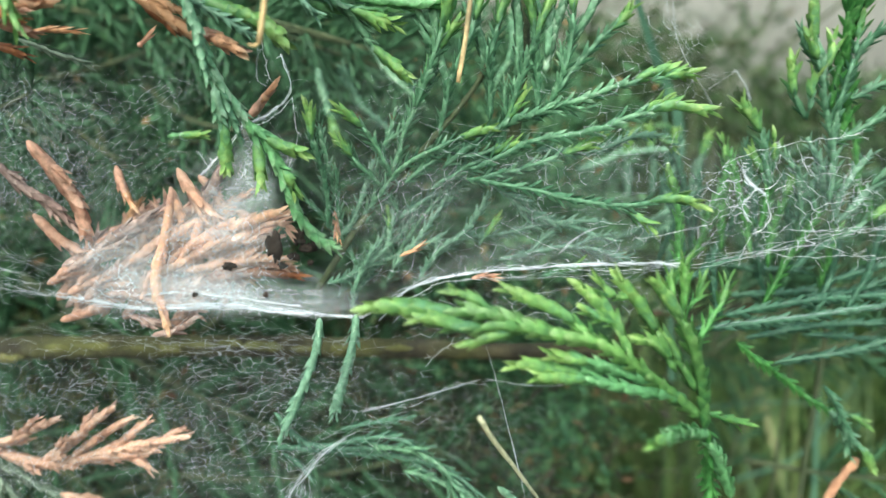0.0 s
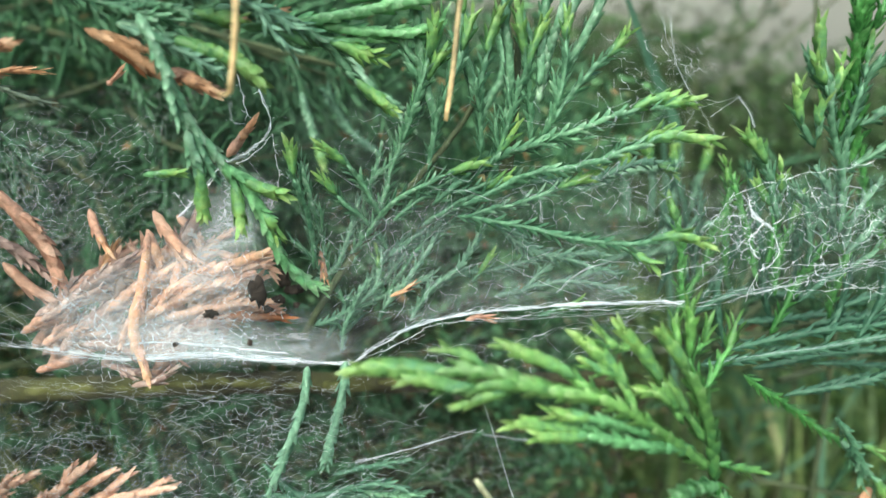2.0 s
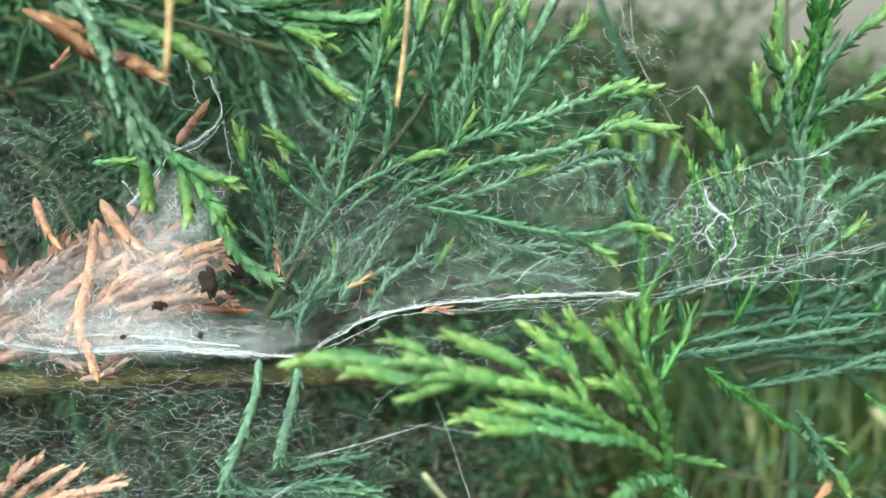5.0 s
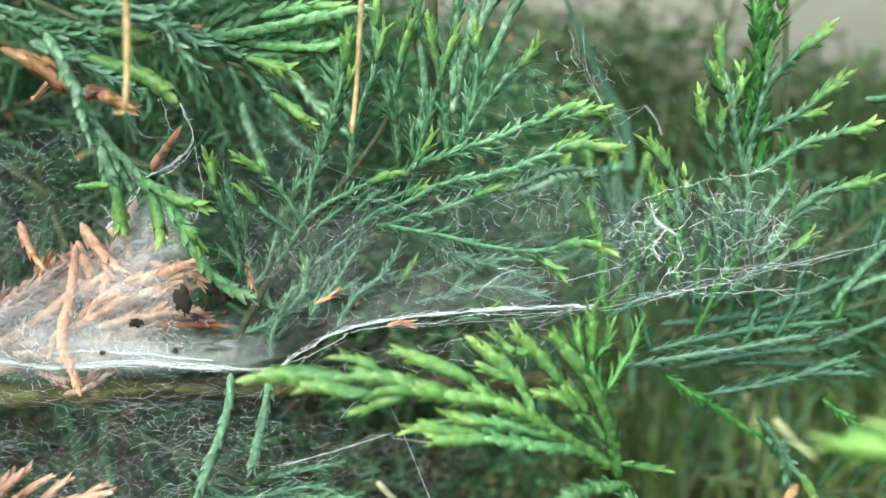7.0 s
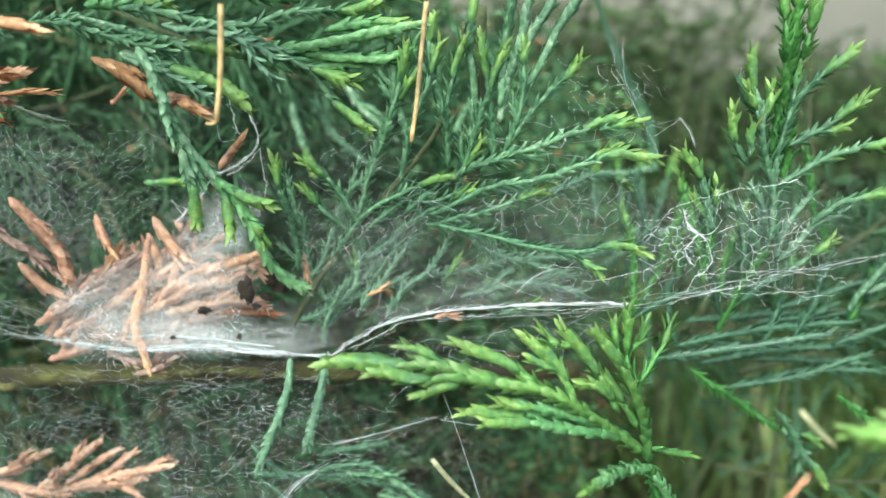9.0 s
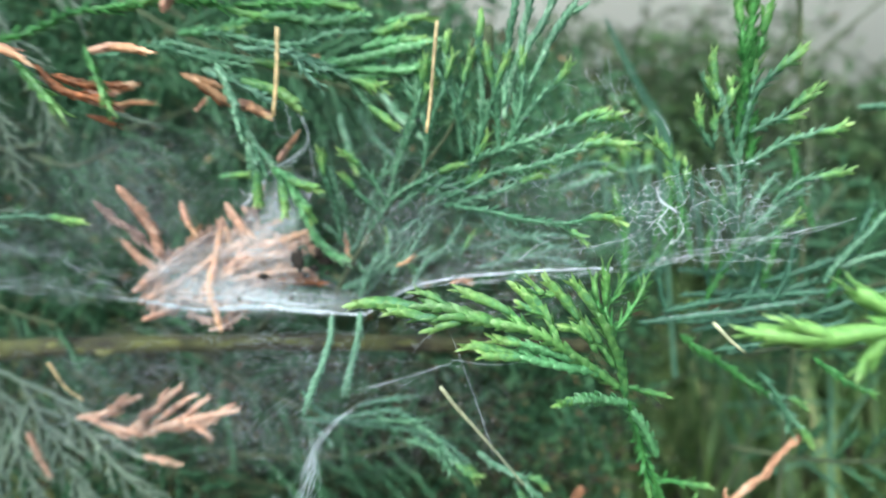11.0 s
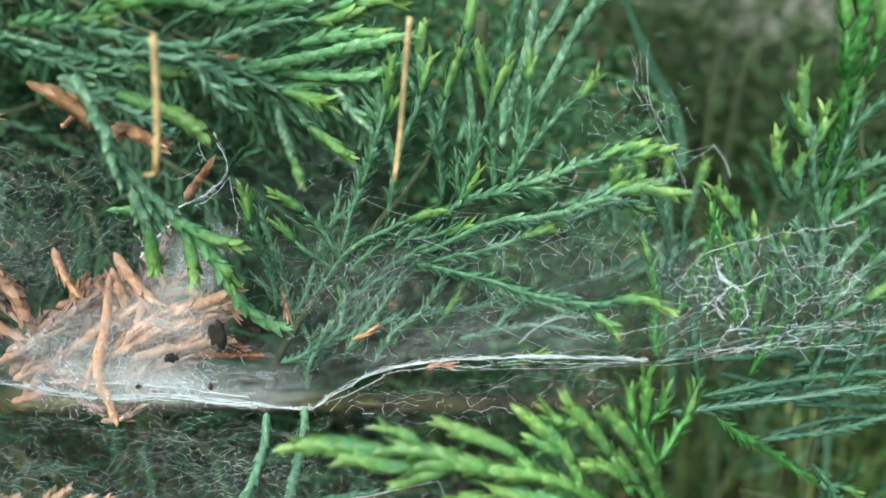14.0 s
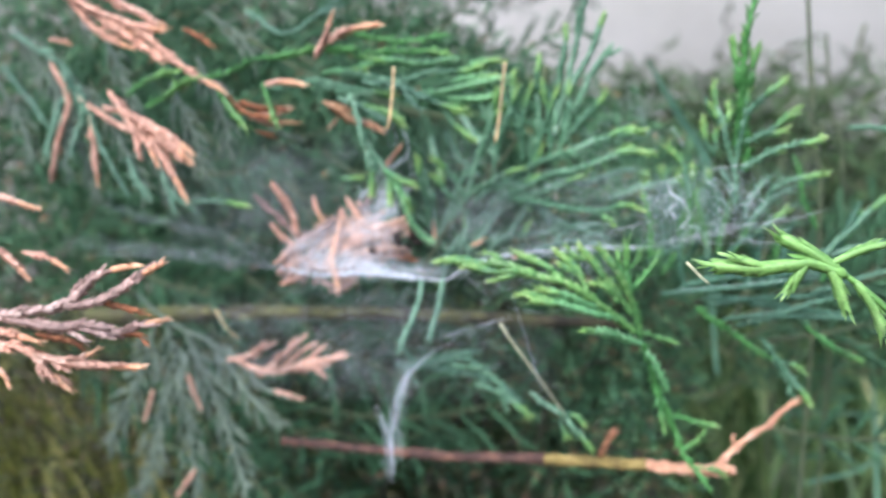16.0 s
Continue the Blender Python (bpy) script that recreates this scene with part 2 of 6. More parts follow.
def thing(name, label, category, group="", kind=""):
    return tagged(new(name), label, category, group, kind)


def spline(pts, step):
    """Points about step mm apart on a smooth curve through pts."""
    p = [Vector(q) for q in pts]
    if len(p) == 2:
        p.insert(1, (p[0] + p[1]) / 2)
    p = [2 * p[0] - p[1], *p, 2 * p[-1] - p[-2]]
    out = []
    for a, b, c, d in zip(p, p[1:], p[2:], p[3:]):
        n = max(2, round((c - b).length / step))
        for k in range(n):
            u = k / n
            out.append(0.5 * (2 * b + (c - a) * u + (2 * a - 5 * b + 4 * c - d) * u * u + (3 * b - a - 3 * c + d) * u * u * u))
    return out + [p[-2]]


def course_axes(line):
    """Axis, side and outward for each point of a line, turning as little as possible."""
    out, side = [], None
    for k, q in enumerate(line):
        a = (line[min(k + 1, len(line) - 1)] - line[max(k - 1, 0)]).normalized()
        if side is None:
            side = a.orthogonal().normalized()
        side = (side - a * side.dot(a)).normalized()
        out.append((a, side, a.cross(side)))
    return out


def tube(line, radii, sides=6, data=None, rough=0.0):
    verts, faces = data or ([], [])
    base = len(verts)
    for k, (q, (a, s, o)) in enumerate(zip(line, course_axes(line))):
        r = radii[k] if hasattr(radii, "__len__") else radii
        for j in range(sides):
            w = 2 * math.pi * j / sides
            rr = r * (1 + rough * noise.noise(q * 0.35 + Vector((j * 1.7, 0, 0))))
            verts.append(q + (s * math.cos(w) + o * math.sin(w)) * rr)
    n = len(line)
    for k in range(n - 1):
        for j in range(sides):
            a, b = base + k * sides + j, base + k * sides + (j + 1) % sides
            faces.append((a, b, b + sides, a + sides))
    faces.append(tuple(base + j for j in reversed(range(sides))))
    faces.append(tuple(base + (n - 1) * sides + j for j in range(sides)))
    return verts, faces


def scale_leaf(data, root, q, axis, out, length, width, lift, splay, tone):
    """One pointed, keeled leaf that grows from the core's vertex root, hugs the shoot and stands off at its tip."""
    verts, faces, tones = data
    side = axis.cross(out)
    i = len(verts)
    up = (axis + out * splay).normalized()
    keel = (out - axis * splay * 0.5).normalized()
    for u, w, k in ((0.32, 0.95, 0.34), (0.68, 0.8, 0.36)):
        c = q + out * lift + up * (length * u)
        verts += [c - side * (width * w) - keel * (width * 0.45), c + keel * (width * k), c + side * (width * w) - keel * (width * 0.45)]
    verts.append(q + out * lift + up * length + keel * (width * 0.12))
    tones += [max(0.0, tone - 0.2)] * 3 + [tone] * 3 + [min(1.0, tone + 0.25)]
    faces += [(root, i + 1, i), (root, i + 2, i + 1), (i, i + 1, i + 4, i + 3), (i + 1, i + 2, i + 5, i + 4), (i + 3, i + 4, i + 6), (i + 4, i + 5, i + 6)]


def scaly(line, r0, r1, rng, step=1.0, splay=0.26, wide=1.0, flat=0.0, long=1.0, core=0.55, tones=(0.35, 0.45), vary=0.2):
    """Leaves in crossed pairs along a line, grown from a thin core; tones runs from its foot to its end."""
    n, sides = len(line), 6
    verts, faces = tube(line, [(r0 + (r1 - r0) * k / n) * (0.15 if k in (0, n - 1) else core) for k in range(n)], sides)
    data = (verts, faces, [tones[0] + (tones[1] - tones[0]) * (k // sides) / n for k in range(len(verts))])
    turn = rng.randrange(sides)
    for k, (q, (a, s, o)) in enumerate(zip(line, course_axes(line))):
        r = (r0 + (r1 - r0) * k / n) * (0.6 + 0.4 * min(1, k / 3)) * (0.5 + 0.5 * min(1, (n - 1 - k) / 3))
        tone = tones[0] + (tones[1] - tones[0]) * k / n
        for h in (0, 1):
            j = (turn + 3 * h + (k % 2) * rng.choice((1, 2))) % sides
            w = 2 * math.pi * j / sides + rng.uniform(-0.3, 0.3)
            out = s * math.cos(w) + o * math.sin(w)
            if flat:
                out = (out - Vector((0, 1, 0)) * out.dot(Vector((0, 1, 0))) * flat).normalized()
            scale_leaf(data, k * sides + j, q, a, out, step * rng.uniform(2.0, 2.7) * long, r * rng.uniform(0.5, 0.68) * wide, r * core * 0.8, splay * rng.uniform(0.4, 1.9), min(0.95, max(0.0, tone + rng.uniform(-vary, vary))))
    return data


KINDS = {"g": (GREEN, TIP), "k": (DEEP, DEEPTIP), "s": (SILVER, TIP), "l": (LUSH, TIP), "m": (MID, TIP), "d": (DEAD, DEADTIP), "a": (ASHEN, DEADTIP), "r": (RUST, RUST), "h": (SHADED, SHADED), "o": (OLD, OLD), "e": (SLATE, SLATE), "v": (SILVER, SILVER), "f": (FRESH, FRESH), "p": (FADED, FADED), "b": (BROWN, BROWN)}
TIPLABEL = {"d": "orange-brown dead tip", "a": "orange dead tip", "r": "", "h": "", "p": "faded orange dead tip", "e": "", "o": ""}
count = 0


def sprig(branch, kind, tip, r, *pts, step=1.25, fringe=True):
    """One scaly shoot of a branch, with a young tip of so many mm as a piece of its own."""
    global count
    count += 1
    rng = random.Random(count)
    r = r * (1.35 if kind in "dap" else 1.18 if kind in "lm" else 1.07 if kind in "gs" else 1.0)
    step = step * (0.7 if r > 1.12 else 0.9) if kind == "g" else step * 0.72 if kind == "v" else step * 0.75 if kind == "s" else step
    line = spline(pts, step)
    # a slight waver
    ph = rng.random() * 50
    line = [q + noise.noise_vector(q * 0.07 + Vector((ph, 0, 0))) * (1.5 if kind in "gsk" else 0.6) + noise.noise_vector(q * 0.3 + Vector((0, ph, 0))) * (0.35 if kind in "gs" else 0.1) for q in line]
    line = line[:-2] if len(line) > 7 else line[:-1] if len(line) > 4 else line
    body, end = KINDS[kind]
    m = round(tip * (1.0 if kind in "dap" else 1.35) / step)
    cut = max(2, len(line) - m)
    dead = kind in "darbp"
    rope = kind == "g" and r > 1.12
    splay = 0.14 if kind in "ar" else 0.1 if dead else 0.21 if kind in "lm" else 0.2 if rope or kind == "v" else 0.1 if kind == "f" else 0.24 if kind in "oe" else 0.4
    base = rng.uniform(0.26, 0.5)
    look_of = dict(long=1.25, core=0.85, wide=1.0, flat=0.6, tones=(base - 0.1, base + 0.35), vary=0.2) if kind == "f" else \
        dict(flat=0.3 if kind == "b" else 0.5, long=1.15, core=0.55, wide=1.1, tones=(base, base), vary=0.35) if dead else \
        dict(long=1.05, core=0.6, wide=1.15, tones=(base - 0.1, base + 0.25), vary=0.2) if kind in "lm" else \
        dict(long=1.15, core=0.6, wide=0.8, tones=(base + 0.2, base + 0.1), vary=0.22) if rope or kind == "v" else \
        dict(long=1.0, core=0.46, wide=0.88, tones=(base - 0.1, base + 0.06), vary=0.22)
    ob = part("sprig", scaly(line[: cut + 1], r * 0.95, r * 0.92, rng, step=step, splay=splay, **look_of), body, branch)
    if m > 1 and len(line) - cut > 1:
        part("tip", scaly(line[cut:], r * (0.95 if dead else 1.05), r * (0.9 if dead else 1.25), rng, step=step, splay=splay * 0.7, wide=1.15, long=1.1, core=0.6, tones=(0.12, 0.85), vary=0.18), end, ob, TIPLABEL.get(kind, "bright yellow-green young tip"))
    if kind in "dap" and fringe:
        for k in range(2, len(line) - 3, 2):
            if rng.random() < 0.4:
                a = (line[k + 1] - line[k]).normalized()
                o = (Matrix.Rotation(rng.random() * 6.3, 3, a) @ a.orthogonal()).normalized()
                ln = rng.uniform(2, 4.5)
                part("side_shoot", scaly(spline((line[k], line[k] + a * ln * 0.5 + o * ln * 0.3, line[k] + a * ln + o * ln * 0.4), 0.9), r * 0.75, r * 0.6, rng, step=0.9, splay=0.15), body, ob)
    if kind in "gs" and fringe:
        for k in range(3, len(line) - m - 2, 3):
            if rng.random() < 0.14:
                a = (line[k + 1] - line[k]).normalized()
                o = (Matrix.Rotation(rng.random() * 6.3, 3, a) @ a.orthogonal()).normalized()
                o.y *= 0.5
                ln = rng.uniform(3, 7)
                part("side_shoot", scaly(spline((line[k], line[k] + a * ln * 0.45 + o * ln * 0.3, line[k] + a * ln + o * ln * 0.5), step), r * 0.8, r * 0.6, rng, step=step, splay=splay), body, ob)
    return ob


def feather(branch, kind, r, seed, side, *pts):
    """A drooping shoot with side shoots on both sides, shorter towards its end."""
    rng = random.Random(seed)
    sprig(branch, kind, 0, r, *pts, fringe=False)
    line = spline(pts, 2.6)
    for k in range(2, len(line) - 2):
        d = (line[k + 1] - line[k - 1]).normalized()
        across = d.cross(Vector((0, 1, 0))).normalized() * (1 if k % 2 else -1)
        ln = side * rng.uniform(0.6, 1.15) * (1.1 - 0.7 * k / len(line))
        e = line[k] + (d + across * rng.uniform(0.45, 0.75) + Vector((0, rng.uniform(-0.3, 0.3), 0))).normalized() * ln
        mid = (line[k] + e) / 2 + across * ln * 0.06
        sprig(branch, kind, 0, r * 0.85, line[k], mid, e, fringe=False)


def stem(branch, mat, radius0, radius1, *pts, sides=8, step=2.0, name="stem", label="", rough=0.3):
    line = spline(pts, step)
    n = len(line)
    return part(name, tube(line, [radius0 + (radius1 - radius0) * k / n for k in range(n)], sides, rough=rough), mat, branch, label)


def lump(c, rx, ry, rz, seed):
    """A crumbly rounded lump round c."""
    bm = bmesh.new()
    bmesh.ops.create_icosphere(bm, subdivisions=3, radius=1)
    for v in bm.verts:
        k = 1 + 0.6 * noise.noise(v.co * 1.6 + Vector((seed, 0, 0))) + 0.55 * noise.noise(v.co * 5 + Vector((0, seed, 0)))
        v.co = Vector((v.co.x * rx, v.co.y * ry, v.co.z * rz)) * k + Vector(c)
    bm.verts.index_update()
    data = [v.co.copy() for v in bm.verts], [[v.index for v in f.verts] for f in bm.faces]
    bm.free()
    return data


# ---- the setting ----
def sheet_data(x0, x1, y0, y1, nx, ny, height):
    vs = [(x0 + (x1 - x0) * i / nx, y0 + (y1 - y0) * j / ny, 0) for j in range(ny + 1) for i in range(nx + 1)]
    vs = [(x, y, height(x, y)) for x, y, _ in vs]
    fs = [(j * (nx + 1) + i, j * (nx + 1) + i + 1, (j + 1) * (nx + 1) + i + 1, (j + 1) * (nx + 1) + i) for j in range(ny) for i in range(nx)]
    return vs, fs


tagged(part("ground", sheet_data(-60000, 60000, -60000, 60000, 2, 2, lambda x, y: -12), soil_m), "dark bare soil below the hedge", "ground", kind="structure")
tagged(part("soil_bed", sheet_data(-900, 1500, -300, 1700, 120, 100, lambda x, y: 9 * noise.noise(Vector((x * 0.012, y * 0.012, 0)))), soil_m), "lumpy dark brown soil bed with litter", "soil", kind="structure")


def box(x0, y0, z0, x1, y1, z1):
    v = [(x, y, z) for z in (z0, z1) for y in (y0, y1) for x in (x0, x1)]
    return v, [(0, 1, 5, 4), (1, 3, 7, 5), (3, 2, 6, 7), (2, 0, 4, 6), (4, 5, 7, 6), (0, 2, 3, 1)]


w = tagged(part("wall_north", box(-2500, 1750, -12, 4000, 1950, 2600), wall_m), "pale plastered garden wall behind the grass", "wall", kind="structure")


def toned(data, per, rng):
    """Gives each run of per vertices a tone of its own."""
    n = len(data[0]) // per
    return (*data, [t for _ in range(n) for t in [rng.random()] * per])


def blades(n, x0, x1, y0, y1, h0, h1, rng, width=2.2, lean=0.5):
    verts, faces = [], []
    for _ in range(n):
        x, y, h = rng.uniform(x0, x1), rng.uniform(y0, y1), rng.uniform(h0, h1)
        w, a = rng.uniform(0.6, 1.3) * width, rng.random() * 6.3
        d, s = Vector((math.cos(a), math.sin(a), 0)), Vector((-math.sin(a), math.cos(a), 0))
        ln, i = rng.uniform(0.1, lean) * h, len(verts)
        for u in (0.0, 0.35, 0.7):
            c = Vector((x, y, 0)) + d * (ln * u * u) + Vector((0, 0, h * u))
            verts += [c - s * w * (1 - u * 0.5), c + d * w * 0.4, c + s * w * (1 - u * 0.5)]
        verts.append(Vector((x, y, h * 0.97)) + d * ln)
        for r in (0, 3):
            faces += [(i + r, i + r + 1, i + r + 4, i + r + 3), (i + r + 1, i + r + 2, i + r + 5, i + r + 4)]
        faces += [(i + 6, i + 7, i + 9), (i + 7, i + 8, i + 9)]
    return toned((verts, faces), 10, rng)


tagged(part("grass", blades(11500, -700, 1500, 330, 1700, 60, 260, random.Random(3), lean=1.3)[:3], GRASS), "uncut green grass standing behind the hedge", "grass", kind="stuff")

tagged(part("grass", blades(1500, -560, -150, 230, 470, 110, 290, random.Random(4))[:3], DRYGRASS), "tufts of yellowing grass, coloured as sunlit, beside the hedge foot", "grass", kind="stuff")


def foliage(n, inside, size, rng, per=9):
    """Short leafy twigs strewn through a volume."""
    verts, faces = [], []
    for _ in range(n):
        q = inside(rng)
        d = Vector((rng.uniform(-1, 1), rng.uniform(-0.6, 0.6), rng.uniform(-0.9, 0.6))).normalized()
        for k in range(per):
            d = (d + Vector((rng.uniform(-1, 1), rng.uniform(-1, 1), rng.uniform(-1, 1))) * 0.12).normalized()
            q = q + d * size * 0.55
            o = d.orthogonal().normalized() @ Matrix.Rotation(rng.random() * 6.3, 3, d)
            s, i = d.cross(o), len(verts)
            e = (d + o * 0.55).normalized() * size
            verts += [q, q + e * 0.5 + s * size * 0.2, q + e * 0.5 - s * size * 0.2, q + e * 0.5 + o * size * 0.1, q + e]
            faces += [(i, i + 1, i + 3), (i, i + 3, i + 2), (i + 1, i + 4, i + 3), (i + 3, i + 4, i + 2)]
    return toned((verts, faces), 5, rng)


def hedge_body(rng):
    """Left and middle of the hedge, thinning out to the right and upwards there."""
    while True:
        x, y, z = rng.uniform(-420, 230), rng.uniform(200, 420), rng.uniform(60, 620)
        if x < 0.22 * y + 10 and (288 if x < 0 else 200) < z < 470 - max(0, x + 120) * 0.55:
            return Vector((x, y, z))


def far_bushes(rng):
    while True:
        x, y, z = rng.uniform(-100, 1300), rng.uniform(700, 1100), rng.uniform(0, 520)
        if z < 400 + 60 * noise.noise(Vector((x * 0.006, y * 0.006, 3))) + (60 if x < 350 else 0):
            return Vector((x, y, z))


tagged(part("hedge_foliage", foliage(11000, hedge_body, 4.6, random.Random(21)), SHADED), "green conifer foliage deep in the hedge, coloured as in shade", "foliage", kind="stuff")
tagged(part("hedge_floor", foliage(8000, lambda g: Vector((g.uniform(-650, 60), g.uniform(170, 420), g.uniform(20, 300))), 5.0, random.Random(26)), SHADED_BROWN), "browned dead foliage low inside the hedge, darkened as in shade", "foliage", kind="stuff")
tagged(part("hedge_depth", foliage(5200, lambda g: hedge_body(g) + Vector((0, 190, 0)), 10.0, random.Random(24)), SHADED), "closed foliage at the back of the hedge, coloured as in shade", "foliage", kind="stuff")
# Unseen foliage added overhead to shade the hedge interior.
tagged(part("shade_canopy", foliage(5000, lambda g: Vector((g.uniform(-450, 20), g.uniform(240, 480), g.uniform(490, 640))), 6.0, random.Random(25)), SHADED), "added conifer foliage out of view that shades the hedge", "foliage", kind="stuff")
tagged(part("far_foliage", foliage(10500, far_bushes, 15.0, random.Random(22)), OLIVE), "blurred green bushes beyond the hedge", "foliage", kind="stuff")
tagged(part("leaf_litter", foliage(500, lambda g: Vector((g.uniform(-400, 500), g.uniform(120, 600), g.uniform(2, 14))), 4.0, random.Random(23)), RUST), "brown dead leaf litter on the soil", "litter", kind="stuff")

# ---- hedge interior: older branches behind the web, darkened as in shade ----
def inner_branch(x, y, z, dx, dz, length, rng, kind="h", n=14, r=1.3):
    b = thing("conifer_branch", "older conifer branch inside the hedge, coloured as in shade", "branch", "inner hedge branches")
    d = Vector((dx, rng.uniform(-0.35, 0.35), dz)).normalized()
    p0 = Vector((x, y, z))
    p1 = p0 + d * length
    mid = (p0 + p1) / 2 + Vector((0, 0, -length * 0.06))
    stem(b, TWIG, 0.9, 0.5, p0, mid, p1, step=6, sides=6)
    axis = spline((p0, mid, p1), length / n)
    for k, q in enumerate(axis[2:]):
        for sgn in (-1, 1):
            ln = length * rng.uniform(0.2, 0.42) * (1 - 0.5 * k / n)
            side = (d.cross(Vector((0, 1, 0)))).normalized() * sgn
            e = q + (d * 0.75 + side * 0.8 + Vector((0, rng.uniform(-0.4, 0.4), 0))).normalized() * ln
            sprig(b, kind, 0, r, q, (q + e) / 2 + Vector((0, 0, ln * 0.05)), e, step=2.2, fringe=False)


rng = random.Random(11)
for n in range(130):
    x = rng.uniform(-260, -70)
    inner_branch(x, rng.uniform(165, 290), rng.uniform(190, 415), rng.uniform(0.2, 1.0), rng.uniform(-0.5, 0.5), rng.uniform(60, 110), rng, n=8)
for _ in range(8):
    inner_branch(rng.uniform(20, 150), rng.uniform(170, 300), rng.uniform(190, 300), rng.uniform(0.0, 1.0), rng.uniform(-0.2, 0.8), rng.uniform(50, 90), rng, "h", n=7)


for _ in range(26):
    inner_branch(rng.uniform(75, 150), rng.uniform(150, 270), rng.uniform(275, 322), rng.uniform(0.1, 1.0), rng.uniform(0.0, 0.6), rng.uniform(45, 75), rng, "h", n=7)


# ---- wood ----
br = thing("wooden_branch", "horizontal brown branch with yellow-green moss", "branch")
course = ((-174.3, 147.0, 293.9), (-105.1, 147.0, 297.3), (-37.2, 147.0, 298.3), (16.7, 148.0, 296.8), (41.5, 150.0, 296.2))
stem(br, BARK, 3.3, 1.9, *course, sides=14, name="bark")
rng = random.Random(8)
along = spline(course, 4)
for k in range(16):
    q = along[8 + round(k * 2.1)] + Vector((rng.uniform(-1, 1), -2.3, rng.uniform(-1.6, 1.9)))
    part("moss_patch", lump(q, rng.uniform(2.0, 6.0), 0.6, rng.uniform(0.5, 1.1), k), MOSS, br, "yellow-green moss")

lb = thing("broken_branch", "low reddish branch with lichen and a bare broken orange end", "branch")
stem(lb, BARK_RED, 1.5, 1.7, (-82.5, 135.0, 251.8), (-21.2, 132.0, 252.1), (15.9, 127.0, 255.9), sides=12, name="bark_length", rough=0.6, label="dark reddish peeling bark")
stem(lb, BARK_LICHEN, 1.7, 1.6, (15.0, 127.0, 255.9), (31.9, 124.0, 257.4), (46.8, 120.0, 259.3), sides=12, name="lichen_length", rough=0.6, label="yellow lichen-covered bark")
stem(lb, WOOD_BARE, 1.7, 1.25, (46.0, 120.0, 259.2), (59.3, 117.0, 260.2), (69.6, 113.7, 262.3), sides=12, step=0.8, name="bare_end", rough=1.0, label="bare pale orange wood")
stem(lb, WOOD_BARE, 0.95, 0.75, (64.5, 116.0, 261.8), (68.3, 118.0, 265.0), (73.2, 120.0, 269.3), (80.1, 123.0, 273.0), (85.9, 127.0, 277.1), (90.2, 129.7, 279.2), sides=10, step=0.7, name="bare_fork", rough=0.9, label="bare orange-pink side twig")
stem(lb, WOOD_BARE, 0.5, 0.3, (70.2, 119.0, 268.3), (69.6, 119.0, 269.9), (70.0, 119.0, 271.2), sides=7, step=0.5, name="splinter", rough=0.8)
stem(lb, RUSTWOOD, 1.0, 1.2, (32.3, 124.0, 259.6), (34.5, 122.0, 265.4), (36.9, 121.0, 269.2), sides=8, name="stub", rough=0.6)

# ---- near green spray ----
ns = thing("conifer_spray", "bright green conifer spray with flat scaly side shoots", "branch", "green sprays")
sprig(ns, "l", 6, 1.15, (42.7, 95.0, 303.2), (41.1, 94.0, 310.4), (37.6, 92.0, 320.1), (34.6, 91.0, 325.5), (31.2, 90.0, 329.6))
sprig(ns, "l", 9, 1.2, (41.6, 95.0, 305.5), (35.3, 93.0, 311.5), (28.6, 91.0, 316.5), (22.2, 89.0, 320.0), (15.6, 88.0, 321.7), (9.2, 87.5, 323.9), (2.1, 87.0, 324.7), (-4.9, 87.0, 325.3), (-10.5, 87.0, 324.9))
sprig(ns, "l", 7, 1.1, (17.2, 88.0, 321.3), (10.8, 87.0, 322.6), (4.5, 86.0, 322.8), (-0.2, 86.0, 324.0), (-3.7, 86.0, 323.1))
sprig(ns, "l", 6, 1.05, (14.0, 88.0, 322.0), (9.2, 87.0, 321.5), (3.9, 86.0, 320.2))
sprig(ns, "l", 7, 1.1, (23.0, 89.0, 319.8), (18.9, 89.0, 323.5), (14.0, 89.0, 326.1), (9.9, 89.0, 328.0))
sprig(ns, "l", 6, 1.05, (10.0, 87.5, 323.8), (6.9, 88.0, 325.8), (1.7, 88.0, 327.7))
sprig(ns, "l", 7, 1.1, (29.4, 91.0, 316.0), (27.4, 92.0, 320.9), (23.9, 92.0, 325.2), (19.9, 92.0, 328.5))
sprig(ns, "l", 5, 1.05, (27.8, 92.0, 321.3), (25.0, 91.0, 322.1), (22.2, 91.0, 323.5))
sprig(ns, "l", 7, 1.05, (35.9, 93.0, 315.3), (32.1, 93.0, 322.3), (28.6, 93.0, 326.6), (26.2, 93.0, 329.3))
sprig(ns, "l", 5, 1.0, (29.5, 93.0, 325.3), (26.3, 92.0, 326.0), (24.4, 92.0, 328.1))
sprig(ns, "l", 5, 1.05, (36.5, 93.0, 313.5), (33.2, 93.0, 318.0), (28.7, 92.0, 319.2))
sprig(ns, "l", 6, 1.05, (40.0, 94.0, 310.4), (36.6, 94.0, 316.7), (33.9, 94.0, 319.4), (31.5, 94.0, 320.4))
sprig(ns, "m", 5, 1.1, (34.9, 93.0, 310.8), (27.8, 91.0, 314.7), (22.4, 89.0, 316.8), (15.7, 88.0, 318.1))
sprig(ns, "m", 7, 1.1, (26.2, 91.0, 315.2), (19.2, 89.0, 315.5), (14.2, 88.0, 316.3), (10.1, 87.0, 316.5))
sprig(ns, "m", 6, 1.1, (38.8, 94.0, 309.0), (30.5, 91.0, 311.5), (22.5, 89.0, 313.8), (13.7, 87.0, 315.6))
